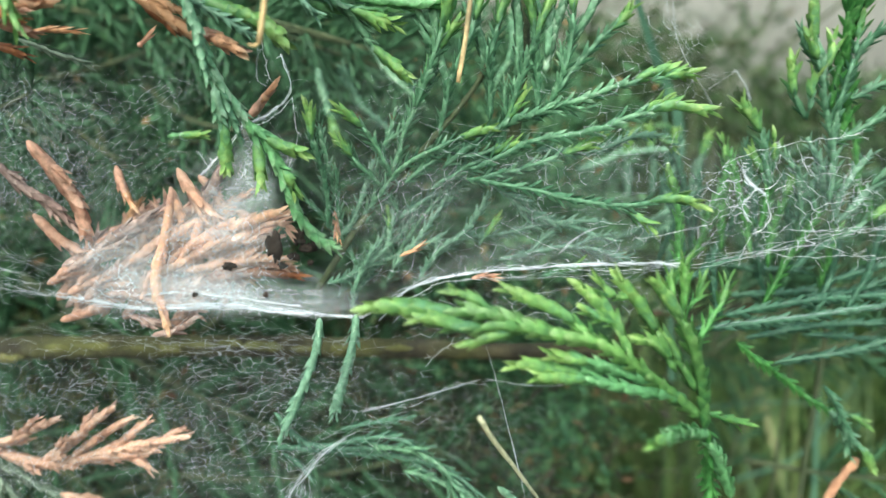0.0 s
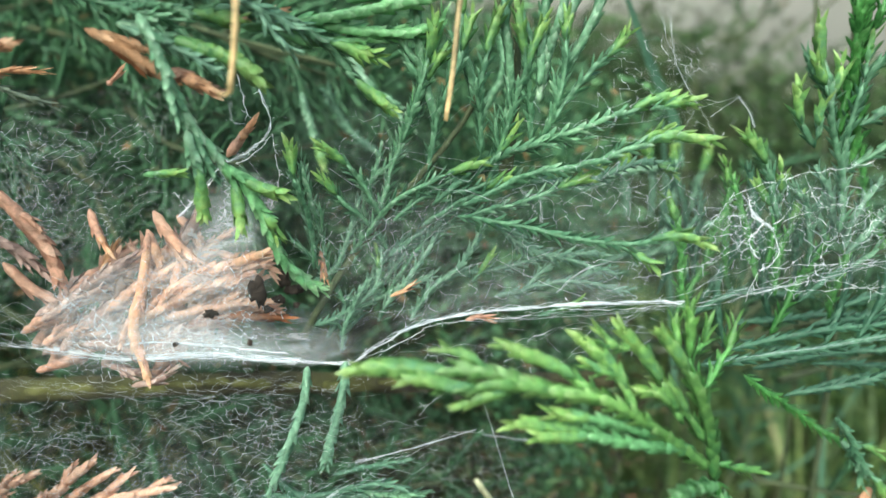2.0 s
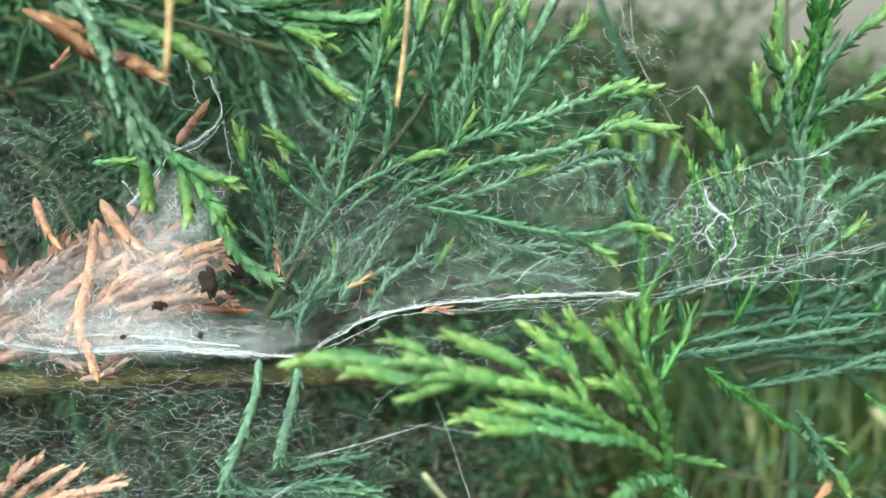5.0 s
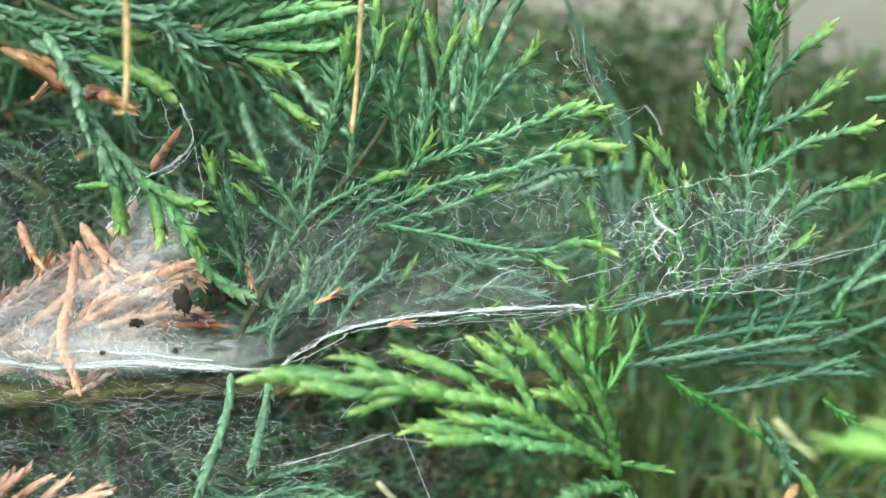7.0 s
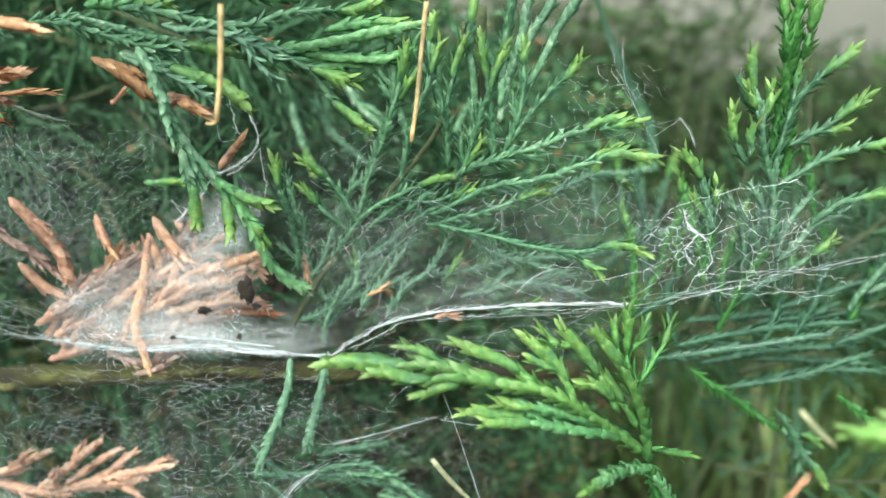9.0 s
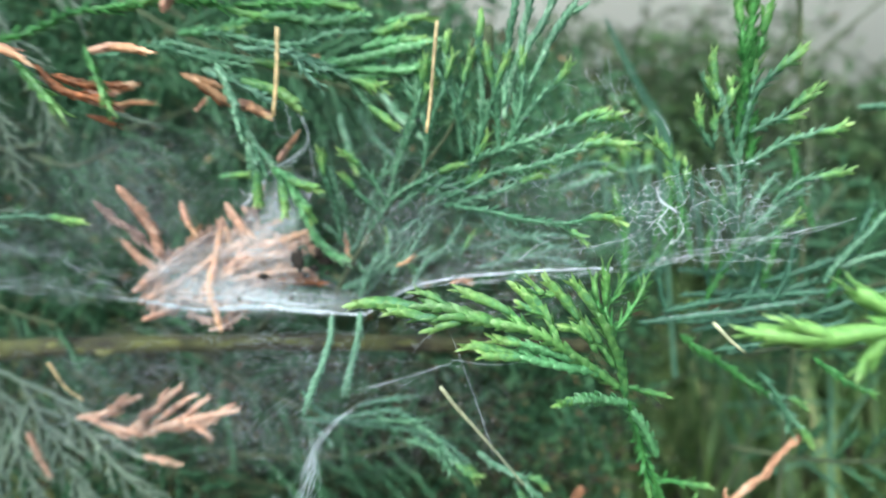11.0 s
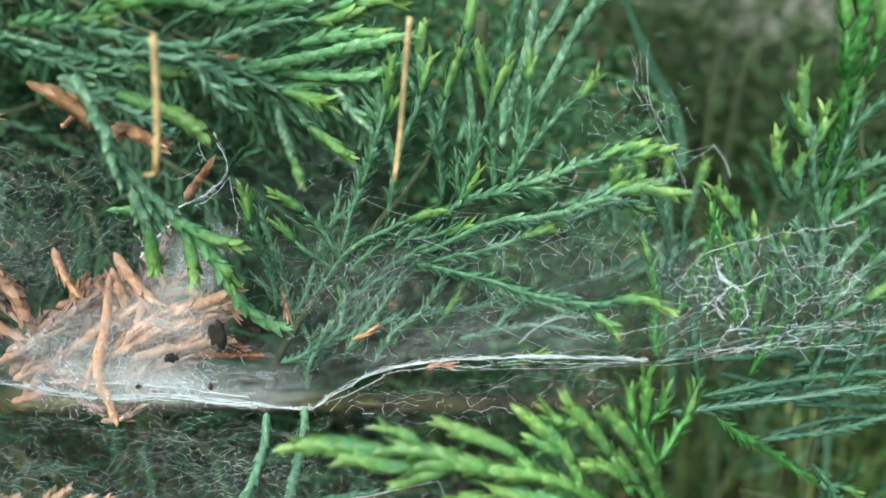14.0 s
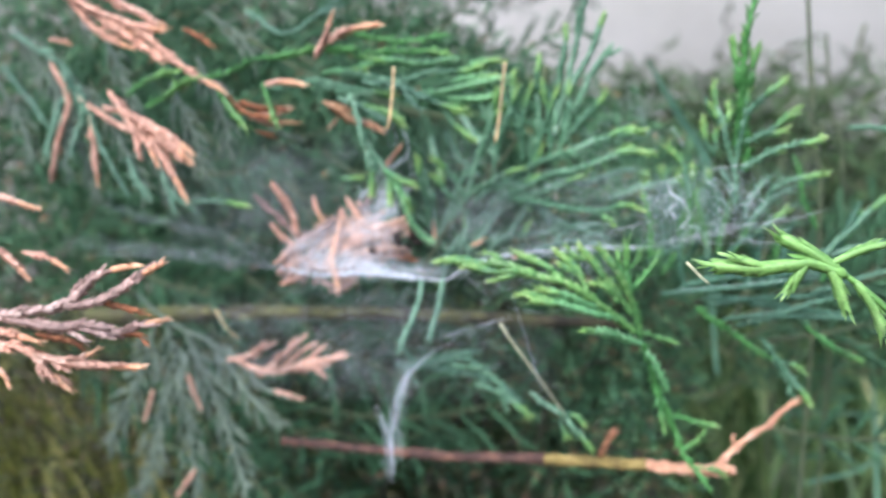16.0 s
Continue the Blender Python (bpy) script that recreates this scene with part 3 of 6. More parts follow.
sprig(ns, "m", 3, 1.15, (42.7, 95.0, 302.9), (36.5, 88.0, 306.5), (31.2, 81.0, 308.7), (27.7, 76.0, 310.0))
sprig(ns, "k", 4, 0.95, (42.9, 96.0, 305.3), (46.5, 97.0, 303.9), (50.0, 98.0, 302.7))
sprig(ns, "m", 0, 1.1, (49.5, 100.0, 288.7), (46.4, 98.0, 296.0), (42.7, 95.0, 303.2))
sprig(ns, "k", 6, 1.0, (39.5, 95.0, 316.4), (38.2, 97.0, 321.1), (39.0, 98.0, 326.3), (39.2, 99.0, 331.4))
sprig(ns, "k", 5, 0.95, (38.2, 97.0, 321.1), (36.9, 98.0, 325.4), (36.4, 98.0, 329.4))
sprig(ns, "k", 5, 0.95, (39.3, 98.0, 322.7), (41.2, 99.0, 325.1), (41.9, 100.0, 327.6))
sprig(ns, "k", 4, 0.9, (39.8, 96.0, 317.8), (43.4, 98.0, 320.8), (46.6, 100.0, 323.9), (47.2, 102.0, 327.0))
ls = thing("conifer_spray", "dark green hanging conifer shoot with fresh tips", "branch", "green sprays")
sprig(ls, "k", 0, 1.05, (42.8, 95.0, 303.4), (45.8, 100.0, 293.9), (49.1, 104.0, 283.3), (54.9, 108.0, 269.2), (62.4, 112.0, 256.4))
sprig(ls, "k", 4, 1.0, (45.8, 100.0, 293.9), (47.3, 101.0, 287.4), (48.5, 102.0, 277.7))
sprig(ls, "k", 5, 1.0, (50.7, 105.0, 279.9), (55.5, 108.0, 279.1), (64.9, 111.0, 276.1))
sprig(ls, "k", 5, 0.95, (54.9, 108.0, 269.2), (58.7, 109.0, 271.5), (60.2, 109.0, 274.1))
sprig(ls, "k", 4, 0.95, (58.2, 110.0, 263.7), (63.2, 111.0, 262.8), (65.3, 112.0, 260.0))

# ---- middle fan ----
mf = thing("conifer_spray", "blue-green conifer spray fanning out with pale tips", "branch", "green sprays")
stem(mf, TWIG, 0.7, 0.4, (-23.7, 124.0, 317.4), (-16.4, 122.0, 329.0), (-7.4, 120.0, 340.0), (0.9, 119.0, 349.2), (8.8, 118.0, 359.9), (13.0, 118.0, 376.6))
stem(mf, TWIG, 1.2, 1.0, (14.1, 124.0, 346.0), (15.6, 124.0, 358.4), (16.3, 125.0, 380.0), name="dark_shoot", label="dark brown upright woody shoot")
sprig(mf, "g", 5, 0.95, (-8.5, 120.0, 339.4), (-5.7, 119.0, 348.2), (-2.1, 118.0, 357.0), (1.4, 117.0, 365.4), (2.9, 117.0, 373.7))
sprig(mf, "g", 0, 0.85, (-14.0, 121.0, 331.4), (-11.2, 121.0, 339.9), (-8.4, 120.0, 347.1), (-6.8, 120.0, 352.2))
sprig(mf, "g", 5, 0.9, (-4.1, 119.0, 353.1), (-1.1, 119.0, 359.0), (1.9, 118.0, 365.6), (4.8, 118.0, 368.4))
sprig(mf, "g", 4, 0.9, (-0.1, 119.0, 347.2), (2.9, 118.0, 357.0), (6.6, 117.0, 365.4), (8.8, 117.0, 374.6))
sprig(mf, "g", 6, 0.9, (9.5, 118.0, 350.7), (10.0, 117.0, 360.7), (11.4, 117.0, 369.1), (12.4, 117.0, 375.4))
sprig(mf, "g", 6, 0.9, (17.9, 118.0, 352.1), (17.7, 118.0, 360.8), (16.4, 118.0, 367.4), (14.9, 118.0, 374.8))
sprig(mf, "g", 3, 0.95, (18.5, 118.0, 351.2), (21.1, 117.0, 356.9), (22.8, 117.0, 363.5), (23.4, 117.0, 374.5))
sprig(mf, "g", 4, 0.9, (21.7, 117.0, 355.0), (26.3, 117.0, 361.7), (30.0, 117.0, 366.3), (34.2, 116.0, 371.2))
sprig(mf, "g", 6, 0.85, (10.1, 119.0, 345.2), (13.4, 118.0, 354.1), (17.1, 118.0, 365.5), (19.8, 118.0, 373.8))
sprig(mf, "g", 8, 1.0, (0.9, 119.0, 342.1), (8.0, 118.0, 347.2), (14.9, 117.0, 350.7), (23.5, 116.0, 354.5), (31.9, 115.0, 356.8), (39.3, 114.6, 358.8), (45.8, 114.5, 358.3))
sprig(mf, "g", 4, 0.9, (36.5, 114.5, 357.9), (39.6, 114.0, 358.8), (42.9, 114.0, 359.3))
sprig(mf, "g", 8, 1.0, (3.0, 119.0, 341.1), (13.0, 117.0, 344.7), (22.6, 115.0, 348.2), (31.0, 114.0, 350.9), (39.2, 113.0, 353.0), (47.1, 112.0, 353.0))
sprig(mf, "g", 5, 0.9, (33.8, 114.0, 351.6), (37.0, 114.0, 353.9), (40.7, 114.0, 355.8))
sprig(mf, "g", 5, 0.9, (-14.0, 121.0, 333.5), (-7.3, 119.0, 342.1), (-1.1, 118.0, 346.0), (4.9, 117.0, 348.4), (10.9, 117.0, 349.4))
sprig(mf, "g", 4, 0.85, (-1.2, 119.0, 338.0), (7.0, 118.0, 343.2), (12.9, 117.0, 347.2), (15.4, 117.0, 348.2))
sprig(mf, "g", 5, 0.85, (8.1, 118.0, 340.1), (16.1, 117.0, 342.7), (23.8, 116.0, 345.8), (30.1, 116.0, 348.4))
sprig(mf, "g", 4, 0.85, (9.0, 118.0, 346.2), (13.5, 118.0, 351.6), (16.8, 118.0, 356.2))
sprig(mf, "g", 0, 0.85, (-5.3, 119.0, 339.0), (0.9, 119.0, 343.1), (7.0, 119.0, 347.2), (11.1, 119.0, 349.7))
sprig(mf, "g", 6, 0.9, (6.0, 116.0, 340.3), (15.7, 113.0, 338.6), (24.0, 110.0, 337.5), (31.8, 107.0, 337.2), (38.4, 105.0, 338.4), (43.3, 103.4, 337.3))
sprig(mf, "g", 4, 0.85, (29.9, 107.0, 337.2), (33.4, 106.0, 335.7), (36.2, 105.0, 333.8))
sprig(mf, "s", 3, 0.95, (19.1, 125.0, 344.9), (31.0, 126.0, 345.9), (40.9, 127.0, 347.2), (47.3, 128.0, 345.3))
sprig(mf, "g", 4, 0.9, (-6.9, 120.0, 339.4), (-11.1, 117.0, 346.2), (-14.7, 115.0, 350.2), (-17.9, 113.0, 353.4))
sprig(mf, "g", 3, 0.85, (-7.6, 121.0, 333.5), (-11.5, 119.0, 340.0), (-15.2, 117.0, 344.7), (-17.9, 116.0, 348.7))
sprig(mf, "g", 0, 0.8, (-17.5, 122.0, 326.8), (-18.9, 120.0, 338.9), (-20.6, 119.0, 346.2), (-22.1, 118.0, 353.1))
sprig(mf, "g", 5, 0.9, (-19.9, 121.0, 331.4), (-20.5, 118.0, 342.1), (-21.4, 116.0, 349.2), (-22.2, 115.0, 355.9))
sprig(mf, "g", 0, 0.8, (-9.2, 124.0, 319.7), (-5.7, 123.0, 328.9), (-0.2, 122.0, 336.6), (5.1, 121.0, 342.0))
sprig(mf, "s", 0, 0.90, (-19.4, 125.0, 317.1), (-12.4, 124.0, 326.5), (-7.8, 123.0, 332.2), (0.9, 122.0, 338.7))
sprig(mf, "s", 0, 0.90, (-15.1, 126.0, 316.8), (-10.3, 125.0, 325.1), (-3.5, 124.0, 333.1), (6.2, 124.0, 338.5))
sprig(mf, "s", 0, 0.84, (9.4, 124.0, 338.5), (19.3, 124.0, 333.1), (29.1, 124.0, 329.9), (35.8, 124.0, 327.7))
sprig(mf, "s", 0, 0.84, (-1.4, 125.0, 324.0), (7.4, 125.0, 328.5), (20.5, 125.0, 330.8), (33.6, 125.0, 331.9))
sprig(mf, "g", 3, 0.8, (8.4, 122.0, 328.0), (9.9, 121.0, 330.3), (11.4, 120.0, 332.6))
sprig(mf, "g", 3, 0.85, (19.5, 116.0, 323.9), (23.2, 114.0, 325.4), (27.0, 113.0, 326.6))
sprig(mf, "g", 0, 0.8, (-14.6, 124.0, 323.1), (-18.9, 124.0, 328.7), (-23.1, 124.0, 333.1), (-26.2, 124.0, 336.3))
sprig(mf, "g", 3, 0.8, (-7.8, 122.0, 327.9), (-8.7, 121.0, 331.4), (-9.2, 121.0, 334.0))

sprig(mf, "g", 4, 1.25, (19.8, 118.0, 358.7), (23.1, 118.0, 374.7), (26.8, 118.0, 388.8), (28.7, 118.0, 402.6))
sprig(mf, "g", 0, 1.2, (22.2, 118.0, 365.1), (30.3, 118.0, 376.7), (35.7, 118.0, 384.2))
sprig(mf, "g", 4, 1.2, (19.0, 118.0, 362.0), (20.7, 118.0, 376.5), (22.4, 118.0, 390.7))
sprig(mf, "g", 3, 1.2, (23.9, 118.0, 371.5), (28.7, 118.0, 380.8), (32.2, 118.0, 393.0))
sprig(mf, "g", 4, 1.2, (15.6, 119.0, 358.9), (13.7, 119.0, 372.2), (15.0, 119.0, 382.7))
sprig(mf, "g", 4, 1.2, (9.7, 119.0, 355.8), (7.0, 119.0, 369.3), (7.8, 119.0, 379.1))
sprig(mf, "g", 0, 1.2, (1.9, 120.0, 354.5), (0.3, 120.0, 366.4), (-1.2, 120.0, 378.2))
sprig(mf, "s", 0, 0.90, (-22.1, 122.0, 320.1), (-14.4, 122.0, 323.5), (-5.6, 122.0, 325.8), (3.0, 121.0, 330.3))
sprig(mf, "s", 0, 0.84, (-16.6, 121.0, 315.9), (-14.2, 121.0, 322.6), (-8.8, 121.0, 328.1), (-7.6, 121.0, 336.7))
sprig(mf, "s", 0, 0.84, (-22.9, 122.0, 326.8), (-16.3, 122.0, 331.2), (-12.9, 122.0, 337.7), (-11.8, 122.0, 344.0))
sprig(mf, "s", 0, 0.84, (-3.5, 121.0, 320.4), (0.9, 121.0, 327.1), (6.2, 121.0, 331.4), (9.3, 121.0, 337.8))
sprig(mf, "s", 0, 0.78, (-7.7, 120.0, 324.0), (-1.2, 120.0, 331.5), (3.0, 120.0, 337.9))
sprig(mf, "s", 0, 0.84, (11.7, 122.0, 324.7), (20.2, 122.0, 326.9), (28.8, 122.0, 326.9), (37.2, 121.0, 326.0))

# ---- drooping spray above the nest ----
ds = thing("conifer_spray", "drooping blue-green conifer spray over the dead leaves", "branch", "green sprays")
sprig(ds, "g", 0, 1.39, (-38.4, 101.0, 372.8), (-36.8, 102.0, 366.7), (-35.5, 103.0, 361.2), (-34.8, 105.0, 356.3))
sprig(ds, "g", 6, 1.27, (-34.8, 105.0, 356.3), (-34.3, 106.0, 351.1), (-33.7, 107.0, 346.6), (-33.1, 107.0, 341.8))
sprig(ds, "g", 0, 1.23, (-35.1, 104.0, 358.8), (-32.5, 107.0, 353.7), (-29.7, 109.0, 349.7))
sprig(ds, "m", 6, 1.22, (-30.6, 109.0, 350.6), (-27.3, 110.0, 347.9), (-24.3, 111.0, 346.2), (-21.4, 111.0, 344.9))
sprig(ds, "m", 6, 1.22, (-31.1, 108.0, 351.5), (-29.7, 110.0, 346.5), (-29.2, 110.0, 342.7), (-29.1, 110.0, 339.1))
sprig(ds, "m", 0, 1.11, (-29.1, 110.0, 348.3), (-26.6, 112.0, 342.6), (-24.7, 115.0, 335.3), (-21.7, 119.0, 329.5), (-17.6, 122.0, 325.7))
sprig(ds, "m", 5, 1.11, (-28.2, 111.0, 344.5), (-25.7, 112.0, 341.6), (-24.6, 113.0, 338.1))
sprig(ds, "m", 4, 1.00, (-52.1, 128.0, 347.5), (-47.2, 127.0, 348.0), (-43.6, 126.0, 348.0))

# ---- upper sprays ----
us = thing("conifer_spray", "long green conifer spray reaching in from above the nest", "branch", "green sprays")
sprig(us, "g", 0, 1.02, (-66.7, 106.0, 375.4), (-53.2, 106.0, 376.1), (-42.1, 106.0, 373.2), (-33.2, 107.0, 370.3))
sprig(us, "g", 11, 1.45, (-44.7, 107.0, 371.9), (-35.4, 107.0, 368.5), (-27.8, 107.0, 365.5), (-21.8, 107.0, 361.6))
sprig(us, "g", 6, 1.09, (-52.8, 107.0, 376.7), (-40.4, 107.0, 375.1), (-32.0, 107.0, 372.6), (-24.7, 108.0, 371.3))
sprig(us, "g", 0, 1.04, (-42.3, 104.0, 378.3), (-31.3, 104.0, 376.3), (-20.5, 105.0, 375.3), (-11.2, 106.0, 378.0))
sprig(us, "g", 0, 1.14, (-29.4, 108.0, 373.1), (-21.7, 111.0, 372.8), (-15.8, 114.0, 368.5), (-10.3, 116.0, 362.4))
sprig(us, "g", 6, 1.14, (-11.8, 116.0, 364.0), (-8.0, 117.0, 359.8), (-4.2, 117.0, 357.1))
sprig(us, "g", 6, 1.04, (-21.0, 112.0, 372.4), (-13.7, 114.0, 368.5), (-5.1, 115.0, 366.2))
sprig(us, "m", 0, 1.14, (-27.1, 112.0, 371.5), (-17.6, 114.0, 372.0), (-5.5, 116.0, 374.4), (6.9, 117.0, 376.8))
sprig(us, "m", 0, 1.04, (-17.8, 115.0, 372.1), (-10.1, 117.0, 370.6), (-1.8, 118.0, 370.5), (3.5, 118.0, 372.5))
sprig(us, "m", 0, 1.04, (-23.5, 113.0, 370.6), (-16.2, 116.0, 369.2), (-8.2, 118.0, 370.2), (-1.9, 119.0, 372.1))
sprig(us, "m", 5, 1.04, (-11.6, 116.0, 375.5), (-3.5, 117.0, 377.0), (3.8, 117.0, 376.3))
sprig(us, "g", 6, 1.04, (-15.5, 116.0, 379.5), (-7.5, 117.0, 378.5), (-0.3, 117.0, 379.4))
sprig(us, "m", 5, 1.04, (-6.6, 118.0, 380.6), (0.7, 118.0, 381.5), (4.9, 118.0, 380.4))
sprig(us, "m", 0, 1.04, (-42.5, 108.0, 378.4), (-29.6, 108.0, 381.3), (-18.5, 109.0, 379.9), (-8.0, 110.0, 381.2))
sprig(us, "m", 5, 1.04, (-49.1, 108.0, 379.5), (-41.3, 106.0, 379.0), (-32.9, 105.0, 378.4))
sprig(us, "m", 0, 0.94, (-2.7, 120.0, 357.0), (0.9, 120.0, 364.4), (3.3, 120.0, 371.6), (4.5, 120.0, 375.7))
sprig(us, "g", 5, 0.94, (-1.1, 120.0, 355.9), (0.3, 120.0, 363.3), (2.0, 120.0, 370.6))
sprig(us, "g", 0, 0.88, (-5.3, 121.0, 350.4), (-2.8, 121.0, 356.9), (-0.4, 121.0, 361.2))
sprig(us, "s", 0, 0.94, (-34.2, 102.0, 375.2), (-26.4, 103.0, 374.3), (-19.9, 105.0, 371.7), (-15.6, 106.0, 369.0))
sprig(us, "s", 0, 0.94, (-41.3, 104.0, 371.1), (-33.7, 105.0, 366.5), (-27.7, 106.0, 362.7))

# ---- softer shoots further back ----
fb = thing("conifer_spray", "pale green conifer shoots standing behind the web", "branch", "green sprays")
sprig(fb, "s", 5, 1.5, (49.0, 170.0, 332.0), (48.8, 170.0, 340.1), (49.2, 170.0, 349.0))
sprig(fb, "s", 5, 1.5, (55.5, 172.0, 331.1), (55.3, 172.0, 340.0), (54.3, 172.0, 350.9))
sprig(fb, "s", 5, 1.5, (61.5, 172.0, 331.1), (61.6, 172.0, 340.0), (61.4, 172.0, 349.9))
sprig(fb, "s", 5, 1.5, (67.5, 174.0, 330.8), (69.0, 174.0, 339.9), (70.5, 174.0, 349.4))
sprig(fb, "s", 0, 1.5, (35.0, 168.0, 338.8), (48.1, 169.0, 343.0), (62.9, 170.0, 344.2))
sprig(fb, "s", 0, 1.4, (42.7, 172.0, 318.9), (53.0, 172.0, 323.5), (64.6, 172.0, 329.6))
sprig(fb, "s", 0, 1.4, (51.8, 172.0, 317.3), (57.6, 172.0, 322.0), (76.4, 172.0, 331.1))
sprig(fb, "g", 5, 1.4, (-29.3, 160.0, 363.4), (-26.9, 160.0, 355.5), (-24.5, 160.0, 344.8))
sprig(fb, "s", 0, 1.3, (-11.1, 165.0, 347.4), (-18.0, 165.0, 352.9), (-24.8, 165.0, 362.5))
sprig(fb, "g", 0, 1.3, (11.2, 160.0, 355.5), (16.4, 160.0, 364.7), (16.9, 160.0, 376.1))
sprig(fb, "g", 0, 1.3, (-18.3, 160.0, 371.1), (-13.1, 160.0, 362.1), (-2.4, 160.0, 354.2))


def grass_blade(label, width, *pts):
    line = spline(pts, 6)
    verts, faces = [], []
    for k, (q, (a, s, o)) in enumerate(zip(line, course_axes(line))):
        w = width * (1 - (k / len(line)) ** 3)
        side = a.cross(Vector((0, 1, 0))).normalized()
        verts += [q - side * w, q + Vector((0, 0.3 * w, 0)), q + side * w]
    for k in range(len(line) - 1):
        i = 3 * k
        faces += [(i, i + 1, i + 4, i + 3), (i + 1, i + 2, i + 5, i + 4)]
    b = thing("wild_grass", label, "grass", "grass blades")
    part("blade", (verts, faces, [0.6] * len(verts)), SLATE, b)


grass_blade("pale bluish grass blade arching behind the spray", 1.6, (77.7, 215.0, 339.6), (75.2, 213.0, 354.3), (62.6, 200.0, 371.5), (50.1, 185.0, 390.1))
grass_blade("pale bluish grass blade standing upright", 1.0, (83.0, 222.0, 258.8), (77.7, 222.0, 320.0), (73.2, 222.0, 366.3))
grass_blade("pale green grass blade over the dark grass", 1.1, (163.1, 260.0, 184.0), (160.5, 262.0, 236.1), (159.1, 264.0, 263.3))
grass_blade("pale green grass blade lying across", 0.8, (120.8, 280.0, 222.5), (152.7, 282.0, 223.9), (182.6, 284.0, 222.0))
grass_blade("pale green grass blade lying across", 0.9, (136.9, 280.0, 185.5), (168.3, 282.0, 199.1), (195.7, 284.0, 243.2))
for label, wid, a, b, c in (("thin brown-green grass stalk", 0.9, (106.0, 170.0, 327.9), (103.4, 170.0, 356.9), (99.5, 170.0, 414.9)),
                            ("thin brown-green grass stalk", 0.9, (132.4, 230.0, 340.4), (127.1, 230.0, 371.3), (124.3, 230.0, 403.9)),
                            ("dry brown stalk leaning behind", 1.6, (159.6, 420.0, 378.0), (192.4, 420.0, 405.0), (205.8, 420.0, 444.4)),
                            ("dry brown stalk leaning behind", 1.6, (176.0, 430.0, 357.3), (202.4, 430.0, 385.6), (257.6, 430.0, 433.3))):
    st = thing("grass_stalk", label, "grass", "grass stalks")
    stem(st, TWIG, wid, wid * 0.7, (a[0] - 10, a[1] + 6, 0), ((a[0] * 2 - 10) / 2, a[1] + 3, a[2] / 2), a, b, c, step=8, name="stalk")

# ---- upright spray at the right ----
rs = thing("conifer_spray", "upright green conifer spray with bright tips", "branch", "green sprays")
sprig(rs, "g", 0, 1.0, (67.3, 112.0, 337.3), (67.1, 112.0, 346.8), (65.5, 112.0, 354.0), (64.1, 112.0, 360.1))
sprig(rs, "g", 5, 1.05, (64.8, 112.0, 357.1), (63.3, 112.0, 363.0), (62.2, 112.0, 367.9), (62.2, 112.0, 371.9))
sprig(rs, "g", 4, 1.0, (64.1, 112.0, 359.1), (61.8, 112.0, 363.1), (59.6, 112.0, 366.2))
sprig(rs, "g", 5, 1.0, (63.7, 112.0, 351.0), (60.8, 112.0, 356.1), (58.8, 112.0, 363.1))
sprig(rs, "g", 4, 1.0, (64.3, 112.0, 357.1), (65.9, 113.0, 361.5), (65.6, 113.0, 366.0))
sprig(rs, "g", 3, 0.9, (62.1, 112.0, 352.0), (62.3, 112.0, 356.1), (62.9, 112.0, 358.6))
sprig(rs, "g", 0, 1.0, (67.6, 113.0, 345.6), (68.8, 113.0, 357.0), (70.3, 113.0, 362.9))
sprig(rs, "g", 6, 1.0, (69.6, 113.0, 360.0), (73.6, 113.0, 365.8), (76.3, 113.0, 368.7), (79.2, 113.0, 371.7))
sprig(rs, "g", 4, 1.0, (69.9, 113.0, 361.9), (71.1, 114.0, 365.9), (71.7, 114.0, 368.4))
sprig(rs, "g", 5, 1.0, (69.0, 113.0, 353.9), (74.9, 114.0, 356.8), (79.6, 114.0, 360.8), (83.4, 114.0, 363.9))
sprig(rs, "g", 4, 1.0, (71.9, 114.0, 355.9), (77.0, 114.0, 356.3), (81.4, 114.0, 358.2))
sprig(rs, "g", 5, 1.0, (68.0, 113.0, 347.7), (76.4, 114.0, 351.7), (84.0, 115.0, 354.1), (90.2, 115.0, 355.7))
sprig(rs, "g", 4, 0.95, (73.4, 114.0, 350.7), (78.4, 114.0, 352.1), (80.8, 114.0, 354.2))
sprig(rs, "g", 5, 1.0, (75.4, 114.0, 339.0), (80.2, 114.0, 344.3), (85.3, 114.0, 345.8), (91.0, 114.0, 345.7))
sprig(rs, "g", 5, 1.0, (56.1, 109.0, 340.1), (54.0, 110.0, 347.3), (51.8, 110.0, 351.3), (49.6, 110.0, 355.2))
sprig(rs, "g", 3, 0.95, (55.1, 109.0, 340.2), (53.5, 110.0, 344.2), (51.8, 110.0, 346.8))
sprig(rs, "g", 4, 0.95, (56.3, 110.0, 342.1), (56.1, 110.0, 346.2), (55.6, 110.0, 349.8))
sprig(rs, "k", 0, 1.0, (55.9, 110.0, 331.5), (56.1, 110.0, 336.8), (55.8, 110.0, 342.1))
sprig(rs, "g", 0, 1.0, (66.7, 113.0, 336.0), (62.1, 113.0, 342.6), (59.2, 113.0, 346.8))
sprig(rs, "s", 0, 0.95, (68.3, 114.0, 334.7), (66.6, 114.0, 343.4), (64.1, 114.0, 348.7))
sprig(rs, "s", 0, 0.95, (69.9, 115.0, 333.4), (73.0, 116.0, 340.9), (78.4, 117.0, 346.1))
sprig(rs, "s", 0, 0.95, (71.1, 115.0, 332.2), (77.5, 116.0, 338.6), (84.2, 117.0, 341.6))
sprig(rs, "g", 0, 0.95, (64.3, 114.0, 331.5), (63.7, 114.0, 339.2), (62.3, 114.0, 344.5))
